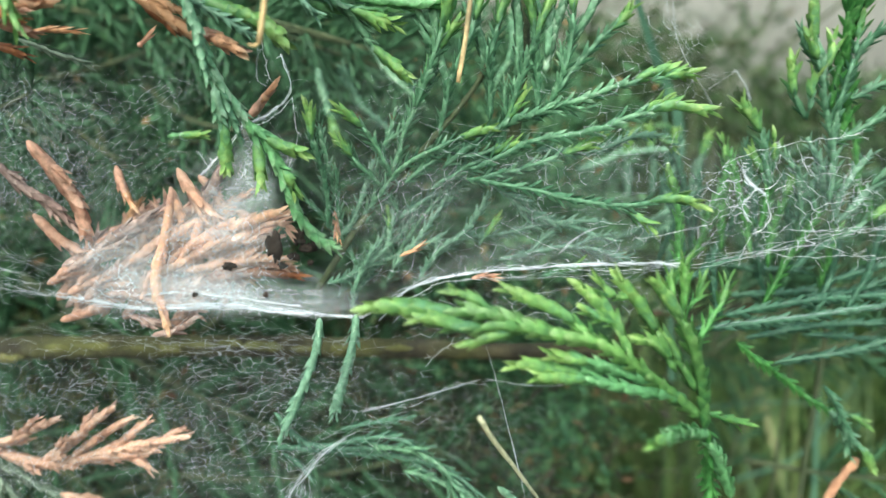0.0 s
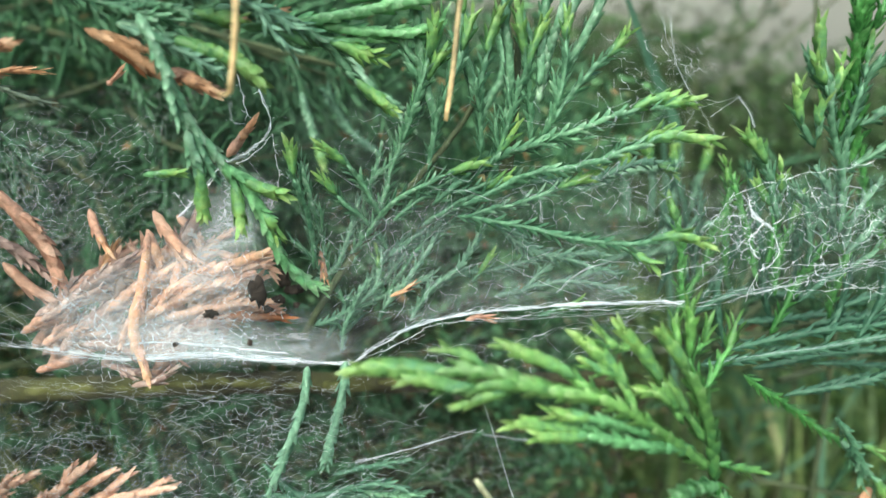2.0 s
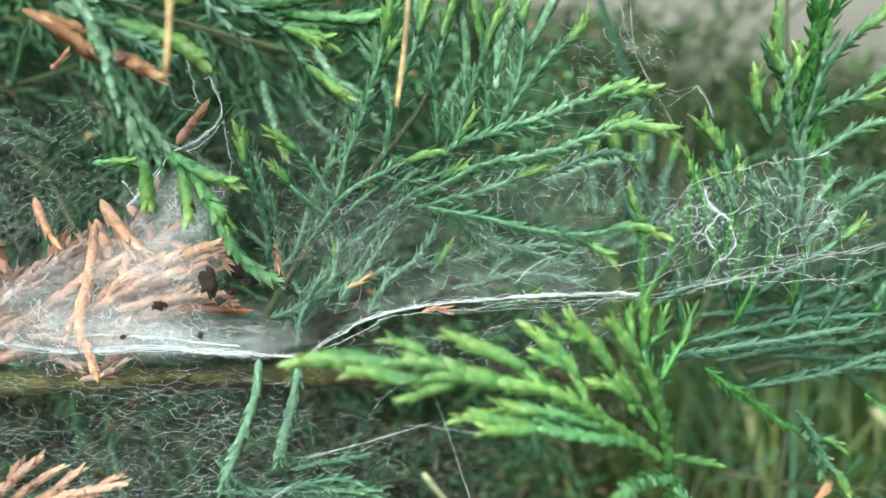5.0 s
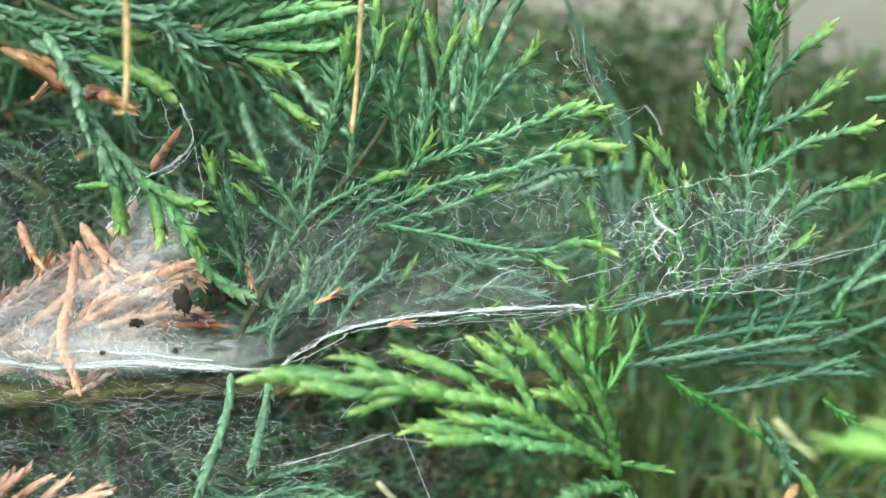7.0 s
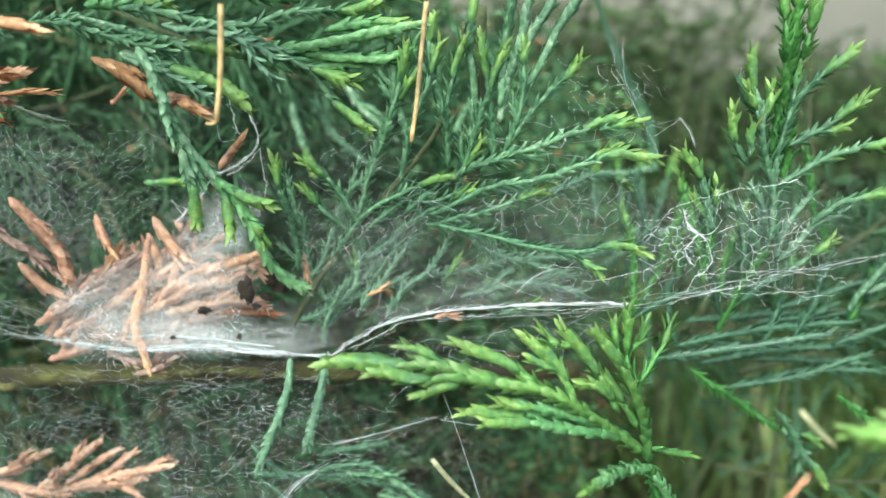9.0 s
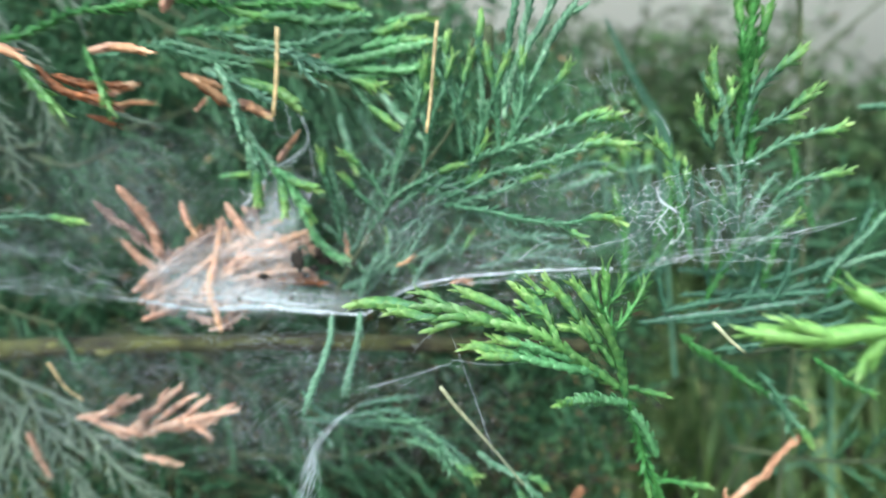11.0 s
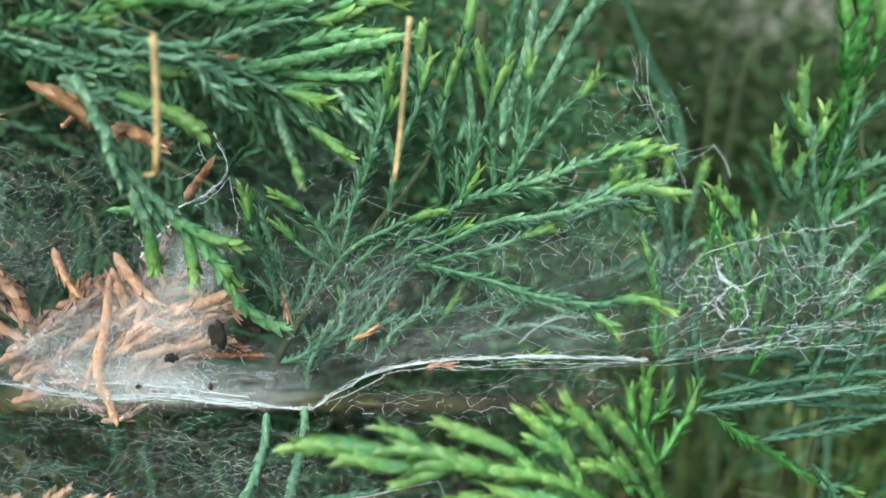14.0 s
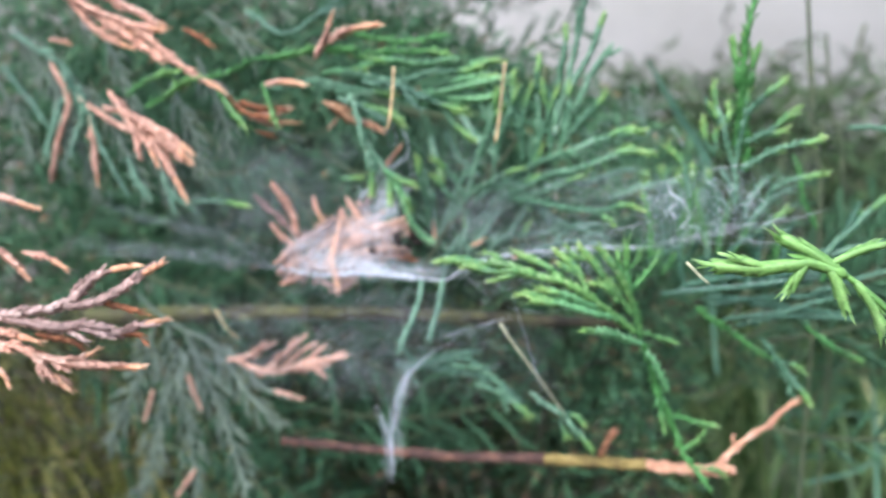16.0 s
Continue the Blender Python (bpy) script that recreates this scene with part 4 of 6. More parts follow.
sprig(rs, "k", 5, 1.5, (71.0, 116.0, 346.3), (69.4, 115.0, 360.0), (69.2, 114.0, 369.9), (70.0, 113.0, 384.8))
sprig(rs, "k", 5, 1.2, (69.4, 114.0, 367.9), (67.9, 113.0, 374.6), (66.2, 113.0, 383.0))
sprig(rs, "k", 5, 1.2, (69.8, 114.0, 368.9), (70.9, 113.0, 373.6), (72.7, 113.0, 381.1))

sprig(rs, "k", 5, 1.3, (68.5, 115.0, 353.5), (69.4, 114.0, 372.9), (70.8, 113.0, 388.6), (72.5, 113.0, 404.1))
# ---- silk-dusted shoots at the right ----
sr = thing("conifer_spray", "grey-green conifer shoots dusted with silk", "branch", "green sprays")
sprig(sr, "e", 0, 1.1, (48.8, 118.0, 312.3), (59.8, 119.0, 313.2), (71.9, 120.0, 314.2), (87.2, 121.0, 316.8))
sprig(sr, "e", 0, 1.0, (54.8, 120.0, 314.2), (67.9, 121.0, 316.7), (79.1, 122.0, 317.6), (92.7, 123.0, 317.9))
sprig(sr, "e", 0, 1.0, (72.5, 121.0, 313.9), (75.0, 122.0, 320.4), (76.0, 122.0, 325.9), (77.0, 123.0, 331.2))
sprig(sr, "e", 0, 1.0, (78.8, 121.0, 315.1), (81.7, 121.0, 321.8), (82.5, 121.0, 328.3), (83.9, 121.0, 333.7))
sprig(sr, "e", 0, 0.9, (45.0, 118.0, 321.3), (51.0, 118.0, 324.6), (57.5, 119.0, 326.5))
sprig(sr, "g", 4, 1.0, (74.2, 118.0, 329.9), (77.9, 118.0, 333.0), (82.5, 118.0, 337.2))
sprig(sr, "e", 0, 1.0, (66.7, 120.0, 323.1), (71.5, 120.0, 327.4), (76.5, 120.0, 329.5))
sprig(sr, "g", 5, 1.1, (91.6, 126.0, 318.1), (100.5, 128.0, 329.2), (112.2, 130.0, 340.1))
sprig(sr, "g", 4, 1.1, (96.4, 128.0, 322.7), (105.3, 129.0, 325.9), (115.5, 130.0, 327.3))
sprig(sr, "e", 0, 1.1, (90.9, 128.0, 311.2), (101.4, 129.0, 314.5), (115.8, 130.0, 319.3))
sprig(sr, "g", 4, 1.1, (103.5, 140.0, 358.5), (111.3, 141.0, 359.0), (122.1, 142.0, 356.2))
sprig(sr, "e", 0, 1.1, (63.3, 128.0, 307.3), (79.1, 129.0, 309.1), (98.9, 130.0, 311.0))
sprig(sr, "e", 0, 1.0, (71.7, 130.0, 301.0), (87.4, 131.0, 303.8), (105.7, 132.0, 303.2))
rng = random.Random(41)
br2 = thing("conifer_spray", "soft blue-green conifer shoots rising behind the lace", "branch", "green sprays")
for k in range(22):
    q = Vector((rng.uniform(46, 100), rng.uniform(123, 150), rng.uniform(311, 332)))
    d = Vector((rng.uniform(-0.35, 0.6), rng.uniform(-0.2, 0.2), 1.0)).normalized() * rng.uniform(14, 26)
    sprig(br2, rng.choice("eek"), rng.choice((0, 0, 4)), rng.uniform(0.9, 1.2), q, q + d * 0.5 + Vector((rng.uniform(-1, 1), 0, 0)), q + d)
for k in range(9):
    q = Vector((rng.uniform(58, 84), rng.uniform(122, 140), rng.uniform(303, 324)))
    d = Vector((1.0, rng.uniform(-0.1, 0.2), rng.uniform(-0.15, 0.3))).normalized() * rng.uniform(18, 34)
    sprig(br2, "e", 0, rng.uniform(0.9, 1.2), q, q + d * 0.5 + Vector((0, 0, rng.uniform(-1, 1))), q + d)
rl = thing("conifer_spray", "dark green conifer shoot hanging above the grass", "branch", "green sprays")
sprig(rl, "k", 0, 1.0, (59.1, 124.0, 308.3), (69.8, 126.0, 300.4), (77.9, 127.0, 294.5), (84.9, 128.0, 289.1))
sprig(rl, "g", 5, 1.1, (82.3, 128.0, 291.6), (86.5, 127.0, 285.7), (89.3, 127.0, 281.9), (91.9, 127.0, 277.6))
sprig(rl, "g", 4, 0.95, (83.6, 128.0, 290.3), (86.6, 128.0, 289.7), (90.4, 128.0, 287.5))
sprig(rl, "g", 0, 0.95, (76.3, 122.0, 298.8), (84.2, 126.0, 288.8), (89.7, 130.0, 279.2))
sprig(rl, "k", 4, 0.95, (88.8, 120.0, 302.9), (96.8, 122.0, 296.2), (104.1, 124.0, 291.9))

# ---- bright leaf close by ----
bl = thing("leafy_twig", "bright yellow-green young twig with lobed leaves", "twig")
stem(bl, FRESH, 0.7, 0.45, (98.9, 60.0, 309.2), (87.5, 60.0, 317.4), (77.7, 60.0, 325.9), (70.8, 60.0, 329.4))
sprig(bl, "f", 0, 1.45, (77.7, 60.0, 325.9), (71.8, 60.0, 328.6), (67.7, 59.5, 328.5), (60.7, 59.5, 327.6), (50.9, 59.5, 328.2))
sprig(bl, "f", 0, 1.24, (76.7, 60.0, 326.8), (71.7, 60.0, 330.2), (67.7, 60.0, 332.4), (64.2, 60.0, 335.2))
sprig(bl, "f", 0, 1.24, (70.6, 59.5, 329.2), (69.0, 59.5, 326.1), (66.7, 59.5, 322.5))
sprig(bl, "f", 0, 1.24, (74.2, 60.0, 328.1), (76.5, 60.0, 323.5), (78.0, 60.0, 318.0))
sprig(bl, "f", 0, 1.07, (63.7, 59.5, 327.6), (60.3, 59.0, 329.0), (56.9, 59.0, 330.1))
sprig(bl, "f", 0, 0.99, (78.7, 60.0, 325.4), (82.8, 60.0, 318.4), (84.9, 60.0, 311.9))
sprig(bl, "f", 0, 0.91, (73.8, 60.0, 328.1), (79.5, 60.0, 330.8), (87.3, 61.0, 332.3))

# ---- hanging shoots and lower sprays ----
hs = thing("conifer_spray", "two pale green shoots hanging below the web", "branch", "green sprays")
sprig(hs, "v", 0, 1.20, (-20.2, 110.0, 316.8), (-21.3, 110.0, 310.7), (-23.7, 109.0, 303.7), (-27.9, 108.0, 293.8))
sprig(hs, "v", 0, 1.20, (-13.8, 111.0, 316.7), (-15.0, 111.0, 309.3), (-17.0, 111.0, 302.8), (-19.2, 111.0, 296.8))
bs = thing("conifer_spray", "dark blue-green conifer spray low under the web", "branch", "green sprays")
sprig(bs, "e", 0, 1.0, (-32.5, 118.0, 287.9), (-23.6, 118.0, 287.4), (-12.4, 118.0, 288.0), (-0.3, 119.0, 287.3))
sprig(bs, "e", 0, 1.0, (-20.5, 119.0, 286.2), (-9.2, 119.0, 285.7), (-0.2, 118.0, 283.9), (9.8, 117.0, 277.8))
sprig(bs, "e", 4, 1.0, (-4.8, 119.0, 283.9), (0.9, 118.0, 280.8), (4.2, 117.0, 277.2))
sprig(bs, "e", 0, 0.9, (-19.7, 122.0, 289.6), (-10.6, 122.0, 291.5), (-4.9, 123.0, 292.2))
sprig(bs, "e", 3, 0.9, (-30.0, 117.0, 287.3), (-26.6, 116.0, 285.4), (-25.0, 116.0, 283.1))
sprig(bs, "e", 0, 0.9, (-29.7, 112.0, 297.7), (-23.2, 114.0, 290.2), (-9.1, 116.0, 291.1), (-0.5, 117.0, 285.8))
sprig(bs, "g", 5, 1.0, (-13.0, 117.0, 289.8), (-2.1, 116.0, 286.9), (4.8, 116.0, 280.1), (10.8, 116.0, 273.3))
sprig(bs, "g", 4, 0.95, (-6.1, 118.0, 282.5), (4.6, 118.0, 279.4), (13.2, 118.0, 271.8))
sprig(bs, "g", 6, 1.1, (12.2, 112.0, 283.6), (20.3, 114.0, 275.5), (25.3, 116.0, 269.8), (31.1, 118.0, 262.7))
sprig(bs, "g", 4, 1.0, (19.5, 114.0, 276.3), (24.5, 114.0, 274.9), (27.8, 115.0, 271.2))
sprig(bs, "g", 4, 1.0, (20.3, 115.0, 274.3), (21.9, 115.0, 270.0), (23.6, 115.0, 266.5))
tw = thing("dry_needle", "pale dry needle leaning under the green spray", "needle", "dry needles")
stem(tw, PALE, 0.2, 0.45, (22.5, 104.0, 279.3), (15.4, 96.0, 292.9), (9.3, 90.0, 303.8), (6.9, 87.0, 309.0), sides=6, name="shaft")

# ---- lower left: old drooping spray with a dead end ----
od = thing("conifer_spray", "old grey-green drooping conifer spray with dead shoots", "branch", "old sprays")
sprig(od, "o", 0, 1.0, (-135.7, 128.0, 307.5), (-121.3, 127.0, 297.4), (-105.6, 124.0, 292.3), (-88.6, 121.0, 285.5))
sprig(od, "p", 8, 1.15, (-90.8, 121.0, 285.4), (-79.5, 120.0, 283.2), (-64.2, 119.0, 285.2), (-56.0, 119.0, 286.5))
sprig(od, "p", 7, 1.1, (-72.8, 119.5, 284.6), (-60.0, 119.0, 287.3), (-53.9, 119.0, 288.5), (-48.5, 118.8, 289.7))
sprig(od, "p", 7, 1.1, (-79.5, 120.0, 283.2), (-71.8, 118.0, 289.0), (-66.9, 117.0, 293.3), (-62.3, 116.6, 296.8))
sprig(od, "p", 7, 1.1, (-72.8, 119.5, 284.6), (-66.8, 118.5, 289.1), (-62.3, 118.0, 292.3), (-59.2, 118.0, 294.1))
sprig(od, "p", 6, 1.1, (-68.6, 119.5, 284.8), (-63.0, 119.0, 288.1), (-59.4, 119.0, 290.8), (-55.7, 119.0, 292.8))
sprig(od, "p", 6, 1.1, (-64.2, 119.0, 285.2), (-60.1, 119.0, 284.4), (-56.7, 118.0, 282.3))
sprig(od, "p", 6, 1.1, (-95.8, 122.0, 285.0), (-85.7, 120.0, 287.9), (-78.5, 119.0, 291.4), (-73.6, 118.0, 293.2))
sprig(od, "o", 0, 0.95, (-96.1, 123.0, 290.8), (-82.5, 121.0, 277.8), (-73.6, 120.0, 274.5), (-67.3, 120.0, 273.9))
sprig(od, "p", 5, 1.1, (-76.7, 120.0, 276.4), (-71.5, 120.0, 274.6), (-66.3, 120.0, 273.3))
sprig(od, "o", 0, 0.95, (-101.3, 124.0, 288.3), (-90.3, 123.0, 276.7), (-83.5, 122.0, 270.3), (-77.2, 122.0, 266.6))
sprig(od, "p", 5, 1.1, (-117.8, 130.0, 277.5), (-114.7, 130.0, 270.1), (-112.0, 130.0, 263.7))
sprig(od, "p", 5, 1.0, (-135.3, 133.0, 269.1), (-137.9, 133.0, 262.2), (-140.1, 133.0, 256.4))
sprig(od, "p", 5, 1.2, (-118.2, 132.0, 239.2), (-123.7, 132.0, 232.0), (-127.8, 132.0, 227.0))

feather(od, "o", 1.1, 1, 16, (-125.9, 130.0, 297.7), (-122.7, 131.0, 279.2), (-119.6, 132.0, 254.8), (-119.4, 134.0, 224.5))
feather(od, "o", 1.1, 2, 15, (-115.2, 128.0, 293.1), (-106.8, 129.0, 271.9), (-100.5, 130.0, 252.5), (-95.4, 131.0, 230.5))
feather(od, "o", 1.1, 3, 15, (-130.4, 131.0, 296.3), (-139.0, 132.0, 275.9), (-150.3, 133.0, 256.9), (-159.0, 134.0, 242.0))
feather(od, "o", 1.1, 4, 13, (-104.8, 126.0, 289.7), (-93.6, 125.0, 278.0), (-84.8, 124.0, 267.5), (-76.4, 124.0, 260.8))
feather(od, "o", 1.1, 5, 14, (-127.7, 134.0, 280.3), (-135.3, 135.0, 257.1), (-140.1, 136.0, 237.9), (-150.4, 137.0, 217.6))

# ---- upper left: dead and green sprays ----
ud = thing("conifer_spray", "dead orange conifer spray mixed with green shoots", "branch", "dead sprays")
sprig(ud, "d", 0, 1.1, (-133.5, 92.0, 413.5), (-116.6, 92.0, 400.6), (-99.8, 92.0, 392.7), (-88.4, 91.0, 383.7), (-79.7, 91.0, 376.9))
sprig(ud, "d", 5, 1.1, (-101.5, 92.0, 394.5), (-94.3, 91.0, 391.8), (-88.8, 91.0, 390.9))
sprig(ud, "d", 0, 1.1, (-127.0, 95.0, 405.5), (-113.6, 95.0, 397.8), (-99.7, 94.0, 389.9))
sprig(ud, "d", 6, 1.2, (-81.4, 91.0, 377.7), (-75.3, 91.0, 375.0), (-70.9, 91.0, 372.4))
sprig(ud, "d", 0, 1.2, (-108.4, 89.0, 375.0), (-103.3, 88.0, 369.0), (-98.3, 87.0, 361.4), (-97.1, 87.0, 354.1))
sprig(ud, "d", 5, 1.2, (-103.3, 88.0, 369.0), (-94.4, 87.0, 363.6), (-87.4, 87.0, 358.6), (-80.2, 86.7, 353.5))
sprig(ud, "d", 5, 1.2, (-100.5, 88.0, 368.0), (-90.7, 87.0, 362.7), (-83.7, 87.0, 358.4), (-79.2, 86.7, 355.1))
sprig(ud, "d", 5, 1.1, (-98.9, 88.0, 364.7), (-93.9, 87.0, 358.0), (-91.9, 87.0, 352.3))
sprig(ud, "d", 7, 1.1, (-94.6, 87.0, 361.2), (-88.7, 87.0, 353.0), (-85.2, 86.7, 347.3), (-82.3, 86.7, 341.9))
sprig(ud, "d", 5, 1.1, (-99.7, 88.0, 366.4), (-90.1, 87.0, 359.5), (-80.5, 87.0, 352.0))
sprig(ud, "d", 4, 1.15, (-128.9, 93.0, 408.5), (-115.7, 93.0, 399.1), (-100.7, 93.0, 391.1))
sprig(ud, "d", 4, 1.15, (-120.7, 93.0, 409.3), (-105.7, 93.0, 400.7), (-88.5, 92.0, 391.6))
sprig(ud, "d", 0, 1.1, (-113.8, 93.0, 397.3), (-100.1, 92.0, 388.7), (-87.4, 92.0, 382.3))
sprig(ud, "d", 5, 1.1, (-124.2, 94.0, 403.4), (-113.2, 94.0, 392.6), (-101.8, 94.0, 386.8))
sprig(ud, "d", 4, 1.0, (-111.7, 90.0, 370.4), (-107.0, 89.0, 369.1), (-101.4, 88.0, 368.1))
sprig(ud, "k", 8, 0.9, (-101.1, 88.0, 372.1), (-96.1, 88.0, 375.8), (-91.1, 89.0, 378.0), (-84.3, 90.0, 379.3))
sprig(ud, "k", 8, 0.9, (-95.6, 88.0, 369.4), (-89.8, 88.0, 372.0), (-83.9, 89.0, 375.2), (-77.9, 91.0, 376.7))
sprig(ud, "k", 8, 0.95, (-73.6, 91.0, 372.6), (-69.4, 91.0, 368.4), (-66.9, 91.0, 365.1), (-64.1, 91.0, 361.5))
sprig(ud, "k", 6, 0.9, (-61.6, 95.0, 374.8), (-59.2, 95.0, 369.9), (-57.3, 95.0, 365.8), (-56.1, 95.0, 362.1))
sprig(ud, "d", 8, 1.1, (-61.6, 95.0, 374.5), (-55.4, 95.0, 375.2), (-47.6, 95.0, 373.7))
sprig(ud, "r", 0, 1.1, (-74.6, 97.0, 373.4), (-69.4, 97.0, 368.2), (-64.0, 97.0, 366.4), (-57.0, 97.0, 364.4))
sprig(ud, "r", 0, 1.0, (-71.1, 97.0, 370.8), (-63.9, 97.0, 368.8), (-55.0, 97.0, 368.3))
sprig(ud, "r", 0, 1.0, (-88.3, 97.0, 393.0), (-82.8, 97.0, 390.1), (-77.5, 97.0, 386.5))
sprig(ud, "d", 8, 1.1, (-46.5, 97.0, 381.2), (-42.2, 97.5, 385.7), (-35.4, 97.6, 388.3), (-26.1, 97.6, 389.4))
sprig(ud, "d", 5, 1.1, (-46.4, 97.0, 382.0), (-42.8, 97.0, 387.2), (-40.3, 97.0, 393.9))
sprig(ud, "k", 0, 1.0, (-79.2, 93.0, 377.1), (-63.8, 95.0, 381.2), (-50.7, 97.0, 383.9), (-32.4, 98.0, 384.3))
sprig(ud, "k", 6, 0.95, (-59.6, 97.0, 381.3), (-52.5, 97.0, 382.4), (-45.4, 97.0, 385.8))
sprig(ud, "k", 6, 0.95, (-46.4, 99.0, 383.2), (-36.6, 100.0, 382.7), (-25.2, 101.0, 380.5))
sprig(ud, "k", 0, 0.95, (-40.2, 101.0, 388.6), (-24.0, 103.0, 386.3), (-8.1, 105.0, 387.0))
sprig(ud, "k", 5, 0.95, (-33.6, 101.0, 381.9), (-24.1, 103.0, 383.2), (-8.0, 104.0, 381.5))
sprig(ud, "s", 0, 0.95, (-72.8, 106.0, 398.8), (-60.2, 106.0, 391.2), (-49.1, 106.0, 395.2), (-38.1, 106.0, 402.2))
sprig(ud, "d", 0, 1.0, (-141.8, 104.0, 387.9), (-136.5, 104.0, 375.0), (-142.3, 104.0, 360.6), (-145.7, 104.0, 349.5))
sprig(ud, "d", 4, 1.0, (-128.1, 104.0, 370.9), (-128.1, 104.0, 360.1), (-127.7, 104.0, 347.3))
sprig(ud, "s", 0, 0.95, (-135.6, 104.0, 383.9), (-130.5, 104.0, 369.2), (-136.1, 104.0, 356.7))
sprig(ud, "s", 0, 0.95, (-133.6, 104.0, 382.0), (-141.6, 104.0, 367.9), (-146.3, 104.0, 355.2))
sprig(ud, "s", 0, 0.95, (-131.6, 104.0, 380.1), (-126.3, 104.0, 367.3), (-121.2, 104.0, 352.6), (-115.6, 104.0, 343.4))
sprig(ud, "s", 0, 0.9, (-114.5, 104.0, 356.0), (-111.1, 104.0, 346.9), (-108.4, 104.0, 341.4))
sprig(ud, "s", 0, 0.9, (-104.4, 104.0, 352.1), (-98.9, 104.0, 343.1), (-90.3, 104.0, 336.7))
sprig(ud, "s", 6, 0.9, (-94.3, 103.0, 341.2), (-82.3, 103.0, 341.4), (-71.8, 103.0, 340.0))
sprig(ud, "d", 4, 1.0, (-136.4, 98.0, 393.4), (-131.2, 98.0, 392.2), (-129.2, 98.0, 391.2))
sprig(ud, "s", 0, 0.9, (-162.2, 104.0, 387.4), (-151.8, 104.0, 377.6), (-144.0, 104.0, 366.2))
sprig(ud, "s", 0, 0.9, (-156.4, 104.0, 398.0), (-143.8, 104.0, 389.8), (-133.6, 104.0, 382.0))
sprig(ud, "d", 0, 1.0, (-132.0, 104.0, 376.5), (-121.9, 104.0, 368.9), (-111.8, 104.0, 363.1))
feather(ud, "o", 0.9, 11, 11, (-160.2, 108.0, 402.8), (-149.2, 107.0, 388.9), (-140.9, 106.0, 371.8), (-140.9, 106.0, 349.4))
feather(ud, "o", 0.9, 12, 10, (-138.4, 107.0, 384.6), (-125.6, 106.0, 371.0), (-116.1, 106.0, 356.1), (-108.9, 106.0, 341.4))
feather(ud, "o", 0.9, 13, 10, (-110.0, 107.0, 363.2), (-102.0, 106.0, 348.5), (-92.4, 106.0, 339.3))
feather(ud, "o", 0.85, 14, 9, (-167.2, 108.0, 382.7), (-159.2, 108.0, 369.0), (-156.2, 108.0, 353.6))
feather(ud, "o", 0.85, 15, 9, (-88.8, 110.0, 401.1), (-77.5, 110.0, 393.3), (-70.3, 110.0, 382.6))
for k, (x, z) in enumerate(((-152, 392), (-128, 398), (-104, 380), (-118, 372), (-94, 388), (-146, 374))):
    feather(ud, "o", 0.9, 20 + k, 10, (x, 112.0, z), (x + 6, 111.0, z - 11), (x + 10, 111.0, z - 22), (x + 11, 112.0, z - 34))
rb = thing("dead_sprig", "rust-brown curled dead sprig caught above the web", "sprig", "dead sprays")
sprig(rb, "b", 0, 1.50, (-49.2, 108.0, 371.1), (-43.6, 108.0, 368.2), (-39.3, 108.0, 365.2), (-36.8, 108.0, 363.0))
sprig(rb, "b", 0, 1.32, (-47.6, 108.5, 370.8), (-42.0, 108.5, 368.7), (-38.5, 108.5, 366.5))
sprig(rb, "r", 0, 1.44, (-46.5, 108.5, 368.7), (-41.3, 108.5, 365.7), (-37.9, 108.5, 363.5))
sprig(rb, "d", 5, 1.44, (-38.1, 108.0, 364.3), (-34.5, 108.0, 363.4), (-32.8, 108.0, 362.4), (-30.7, 108.0, 361.3))
sprig(rb, "d", 5, 1.20, (-37.1, 108.0, 365.2), (-34.0, 108.0, 363.8), (-31.4, 108.0, 362.1))
of = thing("dead_sprig", "small orange dead leaf among green shoots", "sprig", "dead sprays")
sprig(of, "d", 4, 1.1, (-27.4, 113.0, 372.4), (-24.8, 113.0, 373.1), (-21.7, 113.0, 373.8))
df = thing("dead_sprig", "pale orange dead sprig with papery scales", "sprig", "dead sprays")
sprig(df, "d", 8, 1.3, (-71.5, 104.0, 366.7), (-64.4, 104.0, 367.8), (-57.4, 104.0, 368.3))
sprig(df, "d", 0, 1.1, (-71.2, 106.0, 366.6), (-66.1, 106.0, 364.9), (-62.6, 106.0, 364.1))
sprig(df, "r", 0, 1.0, (-72.2, 108.0, 363.5), (-67.8, 108.0, 362.2), (-66.1, 108.0, 361.3))
sprig(df, "b", 0, 0.6, (-71.8, 116.0, 365.4), (-65.9, 116.0, 365.9), (-60.0, 116.0, 365.6))
sprig(df, "o", 0, 0.8, (-71.9, 116.0, 364.5), (-65.3, 116.0, 362.1), (-57.7, 116.0, 359.8))

# ---- near dead spray at the left ----
nd = thing("dead_spray", "weathered dead conifer spray with orange tips close by", "branch", "dead sprays")
sprig(nd, "a", 0, 1.05, (-124.3, 44.0, 316.6), (-105.3, 45.0, 317.5), (-90.1, 46.0, 319.0), (-81.3, 47.0, 324.2))
sprig(nd, "a", 6, 1.0, (-85.3, 46.0, 320.4), (-80.4, 47.0, 325.6), (-75.4, 47.5, 327.7), (-68.8, 48.0, 329.3))
sprig(nd, "a", 6, 1.0, (-88.6, 46.0, 319.0), (-78.6, 47.0, 320.4), (-71.6, 48.0, 324.9), (-61.5, 48.0, 330.0))
sprig(nd, "a", 0, 1.0, (-120.8, 44.0, 317.4), (-105.3, 45.0, 316.8), (-92.2, 46.0, 314.3), (-83.7, 47.0, 315.0), (-74.8, 48.0, 313.7))
sprig(nd, "r", 0, 0.95, (-81.7, 47.0, 320.3), (-73.6, 48.0, 319.0), (-68.1, 48.5, 317.7))
